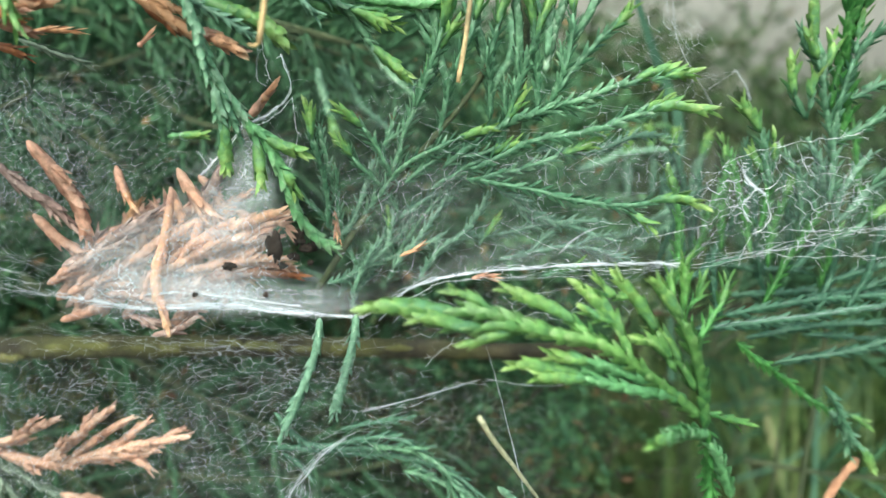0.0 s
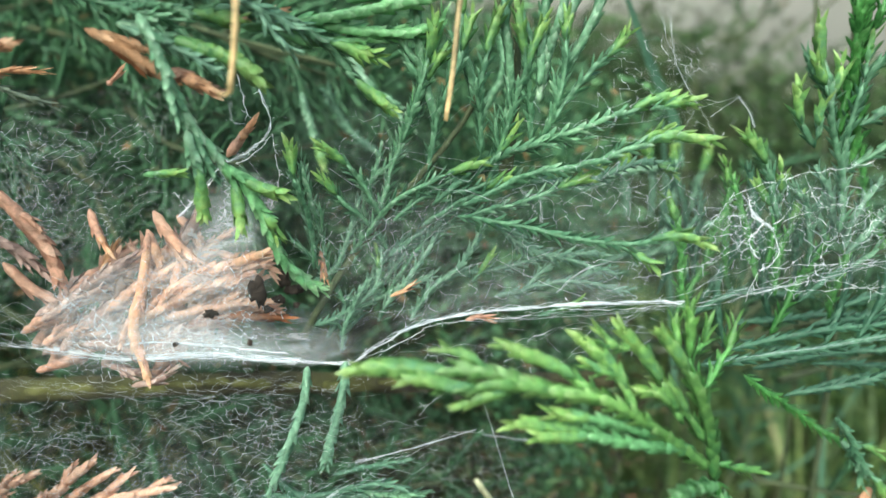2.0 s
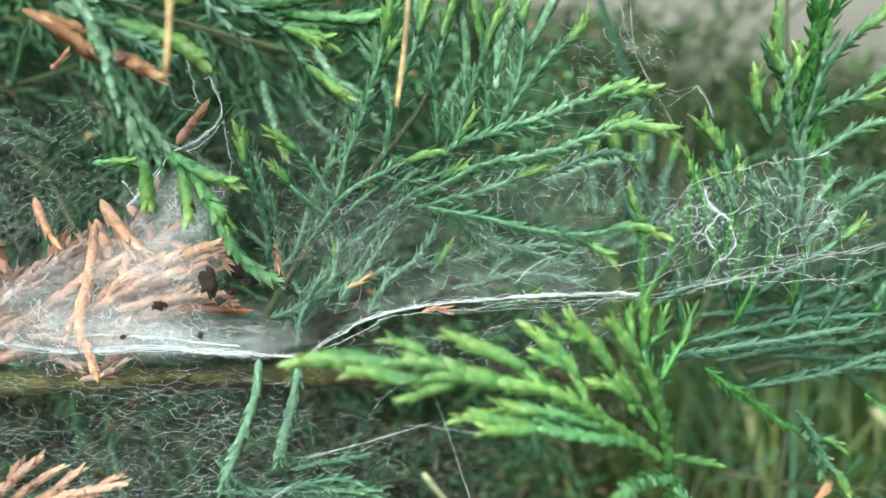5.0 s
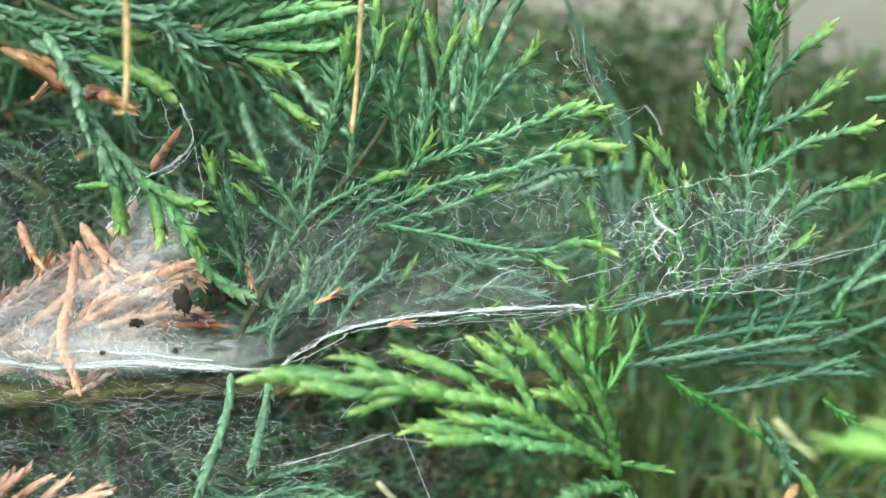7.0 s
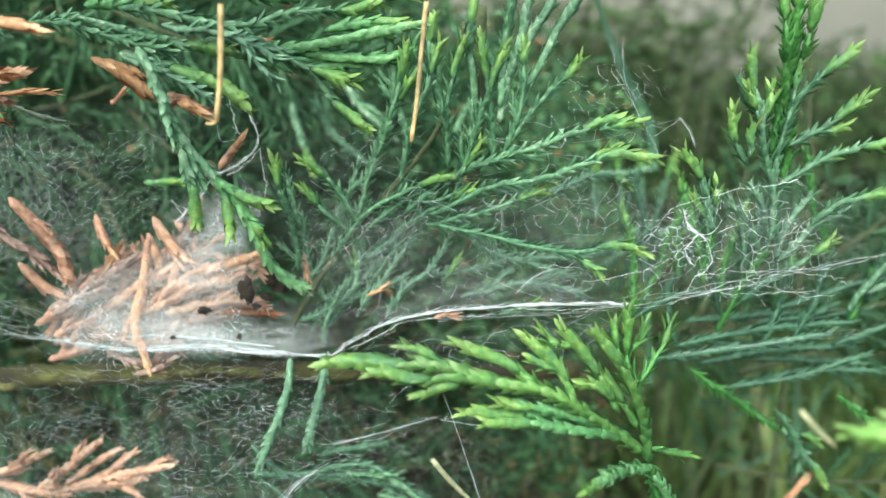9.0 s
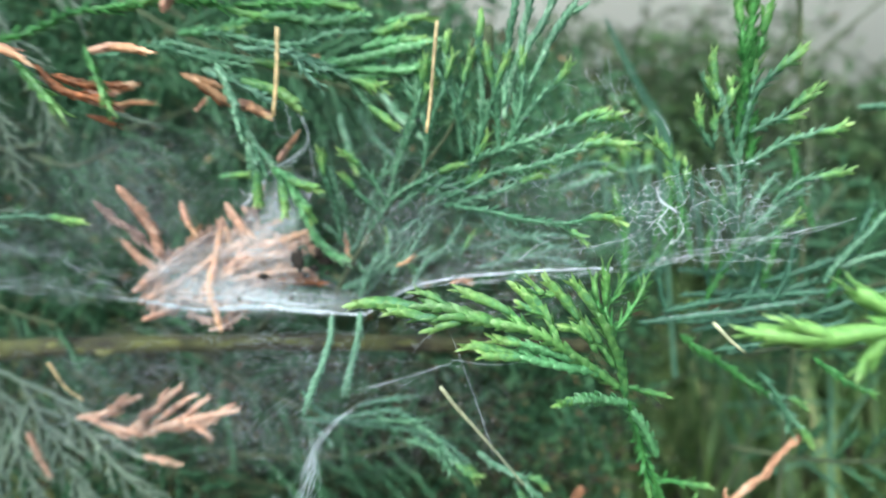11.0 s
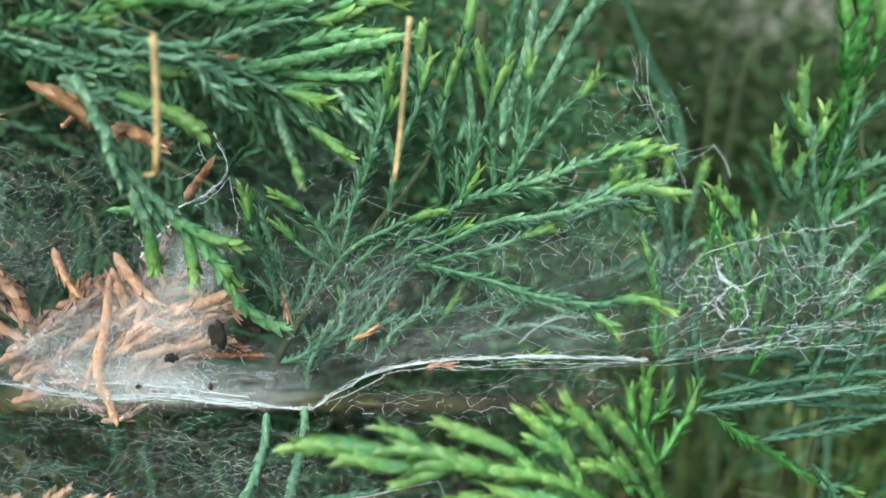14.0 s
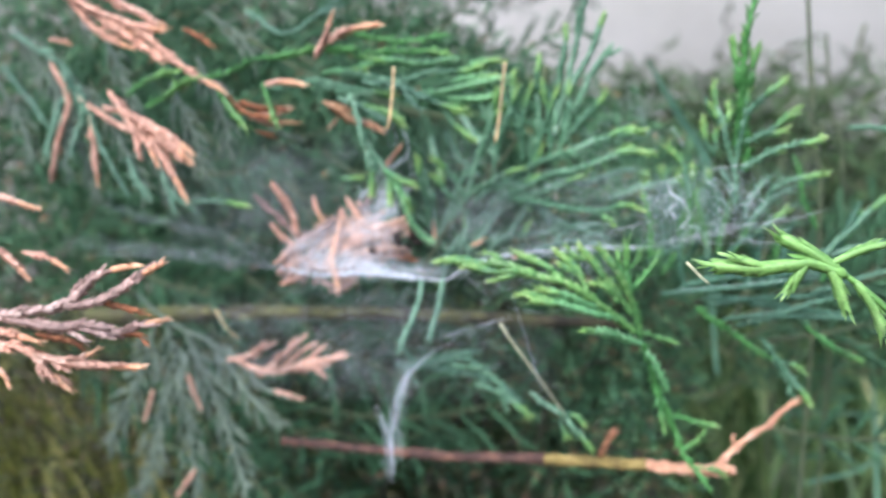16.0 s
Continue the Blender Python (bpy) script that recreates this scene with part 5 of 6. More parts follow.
sprig(nd, "a", 5, 0.95, (-85.3, 47.0, 314.5), (-77.1, 48.0, 313.0), (-71.0, 49.0, 314.9), (-63.1, 50.0, 316.3))
sprig(nd, "r", 0, 0.95, (-77.1, 48.0, 313.0), (-71.9, 49.0, 312.9), (-70.5, 49.0, 310.9))
sprig(nd, "a", 0, 0.8, (-89.5, 46.5, 314.3), (-86.5, 46.5, 313.0), (-84.2, 46.5, 311.4))
sprig(nd, "d", 5, 1.05, (-115.7, 45.0, 313.2), (-102.5, 45.0, 312.9), (-94.9, 46.0, 310.9))
sprig(nd, "d", 6, 1.0, (-112.6, 45.0, 311.2), (-99.7, 45.0, 308.9), (-94.8, 46.0, 304.1), (-88.1, 47.0, 298.7))
sprig(nd, "d", 8, 1.05, (-102.8, 45.0, 310.2), (-92.9, 46.0, 306.9), (-82.4, 48.0, 305.4), (-70.0, 50.0, 304.7))
sprig(nd, "r", 0, 0.9, (-99.2, 48.0, 312.3), (-92.3, 49.0, 310.9), (-87.1, 50.0, 308.1))
sprig(nd, "d", 4, 0.9, (-89.2, 47.0, 306.1), (-85.3, 48.0, 307.3), (-81.8, 48.0, 308.8))
sprig(nd, "d", 4, 0.9, (-109.9, 45.0, 305.8), (-106.1, 45.0, 303.2), (-105.1, 45.0, 301.2))
sprig(nd, "d", 6, 0.9, (-117.4, 50.0, 347.5), (-107.7, 50.0, 344.6), (-97.2, 51.0, 341.7))
sprig(nd, "d", 4, 0.9, (-116.3, 52.0, 333.6), (-108.2, 52.0, 329.4), (-102.8, 52.0, 324.6))
sprig(nd, "d", 5, 0.95, (-106.7, 54.0, 331.3), (-100.1, 54.0, 329.9), (-93.5, 54.0, 326.7))

# ---- the nest of dead leaves ----
ne = thing("leaf_nest", "clump of dead orange conifer leaves bound with silk", "nest")
sprig(ne, "d", 30, 1.03, (-48.0, 118.0, 338.5), (-49.5, 116.0, 329.0), (-50.4, 114.0, 322.1), (-49.1, 113.5, 312.8))
sprig(ne, "d", 4, 1.10, (-59.7, 121.5, 342.6), (-58.3, 121.0, 338.2), (-55.5, 120.0, 334.1))
sprig(ne, "d", 0, 1.26, (-69.4, 112.0, 347.5), (-66.5, 114.0, 341.4), (-64.3, 116.0, 335.2), (-63.9, 118.0, 327.5))
sprig(ne, "a", 0, 0.94, (-77.2, 114.0, 343.9), (-73.4, 115.0, 339.3), (-69.4, 116.0, 335.7), (-65.9, 117.0, 330.9))
sprig(ne, "d", 0, 1.21, (-71.1, 118.0, 322.1), (-62.5, 119.0, 327.9), (-56.3, 120.0, 331.4), (-49.6, 121.0, 334.7))
sprig(ne, "a", 0, 1.10, (-68.3, 117.0, 323.4), (-59.8, 118.0, 329.1), (-50.3, 119.0, 334.6))
sprig(ne, "p", 4, 1.31, (-47.4, 119.0, 342.1), (-44.4, 118.0, 337.5), (-41.6, 117.5, 334.5), (-38.7, 117.0, 332.5))
sprig(ne, "d", 5, 1.21, (-50.2, 122.0, 338.7), (-48.8, 121.0, 335.6), (-47.9, 120.0, 332.5))
sprig(ne, "d", 6, 1.26, (-48.5, 118.0, 325.9), (-40.8, 118.0, 330.2), (-34.4, 118.0, 332.3), (-27.8, 119.0, 334.4))
sprig(ne, "p", 0, 1.21, (-51.5, 117.0, 322.4), (-42.8, 117.0, 326.7), (-33.4, 118.0, 330.7))
sprig(ne, "p", 0, 1.21, (-58.8, 117.0, 323.4), (-51.4, 118.0, 328.6), (-44.5, 120.0, 332.5))
sprig(ne, "a", 0, 1.10, (-65.1, 116.0, 318.3), (-57.6, 117.0, 324.5), (-50.4, 118.0, 327.5))
sprig(ne, "p", 5, 1.15, (-46.1, 117.0, 323.5), (-39.1, 118.0, 324.3), (-33.0, 119.0, 325.0), (-27.4, 120.0, 325.0))
sprig(ne, "r", 0, 1.10, (-39.5, 119.0, 323.0), (-33.4, 120.0, 322.8), (-25.3, 122.0, 321.3))
sprig(ne, "p", 4, 1.10, (-34.7, 119.0, 331.6), (-28.9, 119.0, 332.2), (-28.1, 119.0, 328.5))
sprig(ne, "a", 0, 1.10, (-69.8, 118.0, 324.3), (-65.9, 119.0, 326.2), (-62.7, 120.0, 331.4))
sprig(ne, "d", 0, 1.10, (-68.7, 117.0, 319.1), (-64.3, 117.0, 321.3), (-56.3, 116.0, 321.5))
sprig(ne, "a", 0, 1.21, (-46.3, 122.0, 333.3), (-42.0, 123.0, 339.7), (-39.8, 124.0, 344.4))
sprig(ne, "p", 0, 1.10, (-45.9, 125.0, 340.6), (-43.0, 124.0, 337.4), (-41.2, 123.0, 334.3))
sprig(ne, "a", 0, 0.83, (-53.0, 116.0, 311.5), (-48.3, 115.0, 312.7), (-43.9, 115.0, 315.4))
sprig(ne, "a", 0, 0.77, (-57.5, 117.0, 314.7), (-51.8, 116.0, 313.7), (-47.5, 116.0, 313.8))
sprig(ne, "a", 0, 1.10, (-47.8, 115.0, 318.6), (-41.3, 115.0, 321.8), (-34.3, 116.0, 323.7))
sprig(ne, "d", 0, 1.10, (-38.9, 118.0, 327.6), (-35.6, 118.0, 329.7), (-30.3, 118.0, 331.3))
sprig(ne, "d", 0, 1.10, (-45.1, 118.0, 328.6), (-44.2, 119.0, 331.6), (-42.9, 120.0, 333.6))
sprig(ne, "a", 0, 0.99, (-60.2, 115.0, 319.6), (-55.0, 115.0, 319.7), (-50.5, 114.0, 317.8))
sprig(ne, "p", 0, 1.21, (-73.3, 117.0, 334.0), (-69.6, 117.0, 329.8), (-64.7, 117.0, 326.6))
rng = random.Random(77)
for n in range(84):
    u, v = rng.random(), rng.random()
    q = Vector((-71.0, 121.0, 320.2)) * (1 - u) + Vector((-33.6, 122.0, 327.9)) * u + Vector((0, 0, (v - 0.5) * 15 * (0.4 + math.sin(3.14 * u))))
    q.y += (v - 0.5) * 4 + rng.uniform(-0.5, 5.5)
    turn = rng.gauss(0.55, 0.35) if rng.random() < 0.7 else rng.uniform(-0.9, 2.4)
    d = Vector((math.cos(turn), rng.uniform(-0.2, 0.2), math.sin(turn))) * rng.uniform(7, 17)
    bend = Vector((rng.uniform(-1, 1), -0.4, rng.uniform(-1, 1))) * 0.9
    sprig(ne, rng.choice("dpppab"), 0, rng.uniform(0.75, 1.5), q - d / 2, q + bend, q + d / 2, fringe=rng.random() < 0.3)
ds2 = thing("dead_sprig", "small orange dead sprig hanging in silk", "sprig", "dead sprays")
sprig(ds2, "d", 4, 1.2, (-33.4, 119.3, 351.2), (-31.0, 119.2, 354.2), (-28.0, 119.2, 358.0))
ds3 = thing("dead_sprig", "tiny orange dead leaf caught in the web", "sprig", "dead sprays")
sprig(ds3, "d", 3, 0.9, (-19.0, 121.0, 334.4), (-18.9, 121.0, 331.9), (-18.6, 121.0, 329.7))
ds4 = thing("dead_sprig", "tiny pale dead leaf lying on the silk", "sprig", "dead sprays")
sprig(ds4, "d", 3, 0.8, (6.2, 114.0, 323.2), (8.1, 114.0, 323.7), (9.6, 114.0, 323.3))
ds5 = thing("dead_sprig", "dim orange dead leaf stuck in the sheet web", "sprig", "dead sprays")
sprig(ds5, "b", 0, 0.75, (-6.7, 119.0, 326.1), (-4.9, 119.0, 326.9), (-3.5, 119.0, 327.9))

ds6 = thing("dead_sprig", "tiny orange dead leaf among the threads", "sprig", "dead sprays")
sprig(ds6, "d", 2, 0.8, (-52.3, 119.0, 363.6), (-51.5, 119.0, 364.3), (-50.7, 119.0, 365.2))


def clod(name, label, c, rx, ry, rz, seed):
    return tagged(part(name, lump(c, rx, ry, rz, seed), DEBRIS_HOLLOW), label, "debris", "dark debris")


# Dark lumps stand in for the shadowed opening beside the nest; crumbs are debris.
clod("dark_clod", "dark crumbly lump standing in for the shadowed nest opening", (-28.9, 114.6, 328.6), 1.3, 0.9, 2.3, 7)
clod("dark_clod", "small black crumb held by silk", (-36.6, 112.6, 325.4), 1.1, 0.6, 0.7, 2)
clod("dark_clod", "dark crumbly lump standing in for the shadowed nest opening", (-26.1, 121.0, 329.2), 1.1, 0.9, 1.4, 3)
for k, (c, r) in enumerate((((-24.3, 121.0, 327.0), 1.0), ((-26.8, 120.0, 325.6), 0.8), ((-22.9, 122.0, 327.9), 0.7), ((-28.8, 119.0, 324.1), 0.6), ((-23.7, 120.0, 324.5), 0.5))):
    clod("dark_clod", "dark crumbly lump standing in for the shadowed nest opening", c, r * 1.3, r, r, 10 + k)
clod("dark_clod", "small black crumb held by silk", (-30.2, 112.0, 320.3), 0.4, 0.4, 0.5, 4)
clod("dark_clod", "small black crumb held by silk", (-42.9, 112.2, 320.3), 0.45, 0.35, 0.35, 5)

# ---- hanging dry needles ----
n1 = thing("dry_needle", "straw-coloured dry needle hanging by silk", "needle", "dry needles")
stem(n1, STRAW, 0.42, 0.34, (-20.4, 89.0, 376.1), (-21.2, 89.0, 368.0), (-22.5, 89.1, 360.6), sides=7, step=1.5, name="shaft")
stem(n1, STRAW, 0.2, 0.15, (-22.5, 89.1, 360.7), (-23.0, 89.0, 360.3), (-23.9, 89.0, 360.4), sides=5, step=0.5, name="barb")
n2 = thing("dry_needle", "straw-coloured dry needle hanging among green shoots", "needle", "dry needles")
stem(n2, STRAW, 0.42, 0.36, (6.8, 104.0, 378.1), (5.6, 104.0, 368.6), (4.8, 104.0, 362.1), (3.8, 104.0, 356.5), sides=7, step=1.5, name="shaft")
n3 = thing("dry_needle", "short pale needle lodged over the grass", "needle", "dry needles")
stem(n3, PALE, 0.3, 0.18, (49.4, 64.9, 327.9), (51.6, 64.9, 325.5), (53.8, 64.9, 323.5), sides=6, step=1, name="shaft")
n4 = thing("dry_needle", "thin yellowish needle caught by the old spray", "needle", "dry needles")
stem(n4, STRAW, 0.35, 0.2, (-87.5, 105.0, 307.1), (-84.2, 105.0, 301.3), (-80.0, 105.0, 297.7), sides=6, step=1, name="shaft")

# ---- the web ----
web = thing("funnel_web", "white funnel web with a thick silk edge and tangled threads", "web")


def strands(name, n, spread, radius, *pts, seed=1, step=1.0, label="", rag=0.12):
    """A bundle of ragged silk threads along one course, that split and join."""
    rng = random.Random(seed)
    data = ([], [])
    for k in range(n):
        ph, sp = rng.random() * 90, spread * rng.uniform(0.3, 1.3)
        line = [q + noise.noise_vector(q * 0.09 + Vector((ph, 0, 0))) * sp + noise.noise_vector(q * 0.45 + Vector((0, ph, 0))) * (sp * 0.12 + rag) + noise.noise_vector(q * 1.3 + Vector((0, 0, ph))) * rag * 0.5 for q in spline(pts, step)]
        a, b = rng.randrange(0, max(1, len(line) // 4)), len(line) - rng.randrange(0, max(1, len(line) // 4))
        if k == 0:
            a, b = 0, len(line)
        r = radius * rng.uniform(0.5, 1.2)
        tube(line[a:b], [r * (0.75 + 1.1 * max(-0.4, noise.noise(q * 0.6 + Vector((ph, 3, 0))))) for q in line[a:b]], 4, data)
    return part(name, data, FINE if radius < 0.06 else SILK, web, label)


def bead(data, q, r):
    """A tiny droplet-like grain on a thread."""
    verts, faces = data
    i = len(verts)
    verts += [q + Vector(o) * r for o in ((1, 0, 0), (0, 1, 0), (-1, 0, 0), (0, -1, 0), (0, 0, 1.2), (0, 0, -1.2))]
    for j in range(4):
        faces += [(i + j, i + (j + 1) % 4, i + 4), (i + (j + 1) % 4, i + j, i + 5)]


def net(name, c00, c10, c01, c11, cell, radius, seed, keep=0.85, depth=1.5, hole=0.0, stretch=1.0, beads=0.0):
    """An irregular mesh of threads over a warped four-cornered patch, thicker where they meet."""
    rng = random.Random(seed)
    c00, c10, c01, c11 = map(Vector, (c00, c10, c01, c11))
    w, h = (c10 - c00).length, (c01 - c00).length
    nx, ny = max(2, int(w / (cell * 0.6 * stretch))), max(2, int(h / cell))
    grid = {}
    for j in range(ny + 1):
        for i in range(nx + 1):
            u, v = (i + rng.uniform(-0.32, 0.32)) / nx, (j + ((i + j) % 2 - 0.5) * 0.36 + rng.uniform(-0.26, 0.26)) / ny
            q = c00 * (1 - u) * (1 - v) + c10 * u * (1 - v) + c01 * (1 - u) * v + c11 * u * v
            pull = noise.noise_vector(q * 0.16 + Vector((seed, 5, 0))) * cell * 1.3
            q = q + Vector((pull.x, 0, pull.z)) + Vector((0, 1, 0)) * (noise.noise(q * 0.08 + Vector((seed, 0, 0))) * depth * 2 + rng.uniform(-0.3, 0.3) * depth)
            grid[i, j] = q
    data = ([], [])
    for (i, j), q in grid.items():
        for ln in ((i + 1, j), (i, j + 1)):
            if ln not in grid or rng.random() > keep or (ln[1] > j and not (i + j) % 2):
                continue
            u, v = i / nx, j / ny
            if rng.random() > min(1.0, 5 * min(u, 1 - u, v, 1 - v) + 0.1):
                continue
            if hole and noise.noise(q * 0.11 + Vector((seed, 9, 0))) > hole:
                continue
            e = grid[ln]
            bow = Vector((rng.uniform(-1, 1), rng.uniform(-1, 1), rng.uniform(-1, 1))) * cell * 0.12
            r = radius * rng.choice((0.6, 0.75, 0.9, 1.1, 1.5)) * (1.0 + 1.0 * noise.noise(q * 0.2 + Vector((0, seed, 4))))
            tube([q, q.lerp(e, 0.3) + bow, q.lerp(e, 0.7) + bow, e], [r * 1.8, r * 0.8, r * 0.7, r * 1.8], 3, data)
            if rng.random() < beads:
                bead(data, q, rng.uniform(0.03, 0.075))
    return tagged(part(name, data, FINE, web), kind="stuff")


def veil(name, mat, rows, seed=0, sub=10, rumple=0.6, label="", hem=1.12):
    """A thin rumpled silk skin through rows of points."""
    lines = [spline(r, 1.0) for r in rows]
    n = max(len(x) for x in lines)
    lines = [[x[min(len(x) - 1, round(k * (len(x) - 1) / (n - 1)))] for k in range(n)] for x in lines]
    cols = [spline([x[k] for x in lines], 1.0 if len(rows) > 2 else 1.0) for k in range(0, n)]
    m = max(len(c) for c in cols)
    cols = [[c[min(len(c) - 1, round(k * (len(c) - 1) / (m - 1)))] for k in range(m)] for c in cols]
    verts = [q + noise.noise_vector(q * 0.25 + Vector((seed, 0, 0))) * rumple for c in cols for q in c]
    faces = [(a * m + b, a * m + b + 1, (a + 1) * m + b + 1, (a + 1) * m + b) for a in range(n - 1) for b in range(m - 1)]
    fade = [min(1.0, 5 * min(a / (n - 1), 1 - a / (n - 1)), 3.5 * min(b / (m - 1), hem - b / (m - 1))) for a in range(n) for b in range(m)]
    return part(name, (verts, faces, fade), mat, web, label)


def ribbon(name, width, seed, *pts, label=""):
    """A matted band of silk of uneven width, thinned out to both hems."""
    verts, faces, fade = [], [], []
    for q in (p + noise.noise_vector(p * 0.5 + Vector((seed, 0, 0))) * 0.25 for p in spline(pts, 0.6)):
        w = width * (0.35 + abs(noise.noise(q * 0.22 + Vector((0, seed, 0)))) * 1.6 + 0.4 * noise.noise(q * 1.1))
        verts += [q + Vector((0, 0.25 * k * k, k * w)) for k in (-1, -0.5, 0, 0.5, 1)]
        fade += [0.0, 0.55, 1.0, 0.55, 0.0]
    for k in range(len(verts) // 5 - 1):
        faces += [(5 * k + j, 5 * k + j + 1, 5 * k + j + 6, 5 * k + j + 5) for j in range(4)]
    return part(name, (verts, faces, fade), RIBBON, web, label)


def fray(name, c, n, reach, radius, seed, flat=0.5):
    """Forking silk strands spreading from a knot."""
    rng = random.Random(seed)
    data = ([], [])

    def grow(q, d, length, r, level):
        line = [q]
        for _ in range(5):
            d = (d + Vector((rng.uniform(-1, 1), rng.uniform(-1, 1) * flat, rng.uniform(-1, 1))) * 0.45).normalized()
            line.append(line[-1] + d * length / 5)
        tube(line, [r * (1 - 0.1 * k) * rng.uniform(0.7, 1.4) for k in range(6)], 5, data)
        if level:
            for k in (2, 3, 5):
                grow(line[k], (d + Vector((rng.uniform(-1, 1), rng.uniform(-1, 1) * flat, rng.uniform(-1, 1)))).normalized(), length * rng.uniform(0.4, 0.8), r * 0.6, level - 1)

    for k in range(n):
        a = 6.3 * (k + rng.random()) / n
        grow(Vector(c), Vector((math.cos(a), rng.uniform(-0.4, 0.4), math.sin(a))), reach * rng.uniform(0.6, 1.2), radius, 2)
    return part(name, data, SILK, web)


def lace(name, radius, seed, reach, *pts):
    """A knobbly wandering silk cord with short forking side threads."""
    rng = random.Random(seed)
    line = [q + noise.noise_vector(q * 0.32 + Vector((seed, 0, 0))) * 0.55 + noise.noise_vector(q * 0.9 + Vector((seed, 7, 0))) * 0.28 for q in spline(pts, 0.45)]
    data = tube(line, [radius * rng.uniform(0.5, 1.3) * (1 + 0.9 * noise.noise(q * 0.5 + Vector((0, seed, 2)))) for q in line], 5)
    for k in range(1, len(line)):
        if rng.random() < 0.3:
            q, ln = line[k], reach * rng.uniform(0.3, 1.2)
            d = Vector((rng.uniform(-1, 1), rng.uniform(-0.5, 0.5), rng.uniform(-1, 1))).normalized()
            path = [q]
            for _ in range(4):
                d = (d + Vector((rng.uniform(-1, 1), rng.uniform(-0.5, 0.5), rng.uniform(-1, 1))) * 0.6).normalized()
                path.append(path[-1] + d * ln / 4)
            tube(path, [radius * rng.uniform(0.3, 0.8) for _ in path], 4, data)
            if rng.random() < 0.6:
                d = Vector((rng.uniform(-1, 1), 0.2, rng.uniform(-1, 1))).normalized()
                tube([path[2], path[2] + d * ln * 0.3, path[2] + d * ln * 0.5 + Vector((0.2, 0, -0.2))], radius * 0.4, 4, data)
    return part(name, data, SILK, web)


lace("silk_lace", 0.027, 6, 3.0, (49.7, 111.0, 326.2), (58.5, 111.0, 328.2), (65.4, 112.0, 327.2), (77.8, 113.0, 327.5))
lace("silk_lace", 0.024, 7, 3.0, (58.1, 112.0, 338.9), (62.4, 112.0, 340.6), (67.1, 112.0, 337.7), (74.7, 113.0, 339.1))
lace("silk_lace", 0.016, 11, 2.0, (-1.6, 107.0, 308.8), (2.5, 106.0, 313.2), (7.4, 105.0, 315.9), (9.4, 104.0, 319.7))
lace("silk_lace", 0.015, 12, 2.4, (-15.1, 108.0, 300.3), (-5.0, 108.0, 301.1), (3.2, 107.0, 305.6), (9.1, 106.0, 306.4))
strands("silk_edge", 11, 1.1, 0.04, (-84.0, 118.0, 320.6), (-70.2, 116.0, 319.1), (-55.2, 115.0, 317.0), (-47.0, 113.0, 317.6), (-37.8, 113.0, 318.1), (-27.3, 112.0, 317.1), (-13.2, 112.0, 316.2), seed=1, label="thick white silk edge strand")
strands("silk_edge", 9, 1.5, 0.034, (-13.2, 112.0, 316.2), (-7.1, 113.0, 319.8), (-1.1, 114.0, 322.4), (8.1, 114.0, 324.2), (19.0, 113.0, 325.2), (30.5, 111.0, 326.3), (42.0, 109.0, 326.9), seed=2, rag=0.35, label="thick white silk edge strand")
strands("silk_edge", 5, 1.8, 0.03, (32.2, 110.0, 326.3), (42.0, 109.0, 326.9), (53.3, 108.0, 328.9), (64.4, 108.0, 331.1), (75.2, 108.0, 333.4), (88.9, 108.0, 336.4), seed=3)
strands("silk_edge", 4, 1.4, 0.026, (3.0, 114.0, 322.7), (15.1, 113.0, 323.0), (27.6, 111.0, 324.5), (41.6, 109.0, 326.0), seed=4)
strands("silk_edge", 4, 1.2, 0.02, (49.4, 117.0, 312.9), (66.5, 118.0, 314.8), (77.5, 119.0, 315.9), (90.7, 120.0, 317.1), seed=10)
strands("silk_thread", 4, 0.30, 0.037, (-13.0, 108.0, 299.9), (-2.9, 106.0, 303.5), (7.8, 104.0, 307.8), seed=11)
strands("silk_thread", 4, 0.30, 0.043, (8.1, 95.0, 317.2), (10.2, 98.0, 309.5), (12.4, 101.0, 300.3), (16.1, 105.0, 285.3), seed=12)
strands("silk_thread", 4, 0.30, 0.031, (8.2, 95.0, 311.5), (16.8, 94.0, 311.0), (24.9, 92.0, 312.5), seed=13)
strands("silk_thread", 3, 0.4, 0.025, (-22.9, 90.0, 360.5), (-27.6, 105.0, 357.1), (-30.0, 121.0, 356.7), seed=14)
strands("silk_thread", 2, 0.4, 0.026, (42.7, 125.0, 375.2), (43.4, 122.0, 365.1), (46.8, 116.0, 355.0), (47.0, 113.0, 353.0), seed=17)
strands("silk_thread", 8, 0.7, 0.028, (51.6, 116.0, 359.2), (53.5, 116.0, 356.8), (54.5, 116.0, 354.2), seed=18)
strands("silk_thread", 4, 0.5, 0.026, (15.9, 116.0, 345.3), (17.4, 116.0, 343.8), (19.4, 116.0, 343.3), (19.6, 116.0, 336.3), seed=19)
strands("silk_thread", 4, 0.60, 0.031, (21.9, 113.0, 327.6), (25.8, 113.0, 331.2), (30.4, 112.0, 333.0), seed=20)
strands("silk_thread", 11, 1.50, 0.037, (-14.8, 106.0, 296.5), (-21.0, 106.0, 292.2), (-25.0, 105.0, 287.3), (-28.1, 104.0, 280.1), seed=21)
strands("silk_thread", 34, 4.5, 0.024, (-19.6, 90.0, 297.0), (-20.5, 88.0, 289.6), (-22.4, 87.0, 281.9), (-23.8, 86.0, 267.7), seed=22)
strands("silk_thread", 18, 3.5, 0.024, (-29.9, 90.0, 282.8), (-26.4, 89.0, 278.5), (-24.7, 88.0, 271.7), (-24.3, 87.0, 262.3), seed=23)
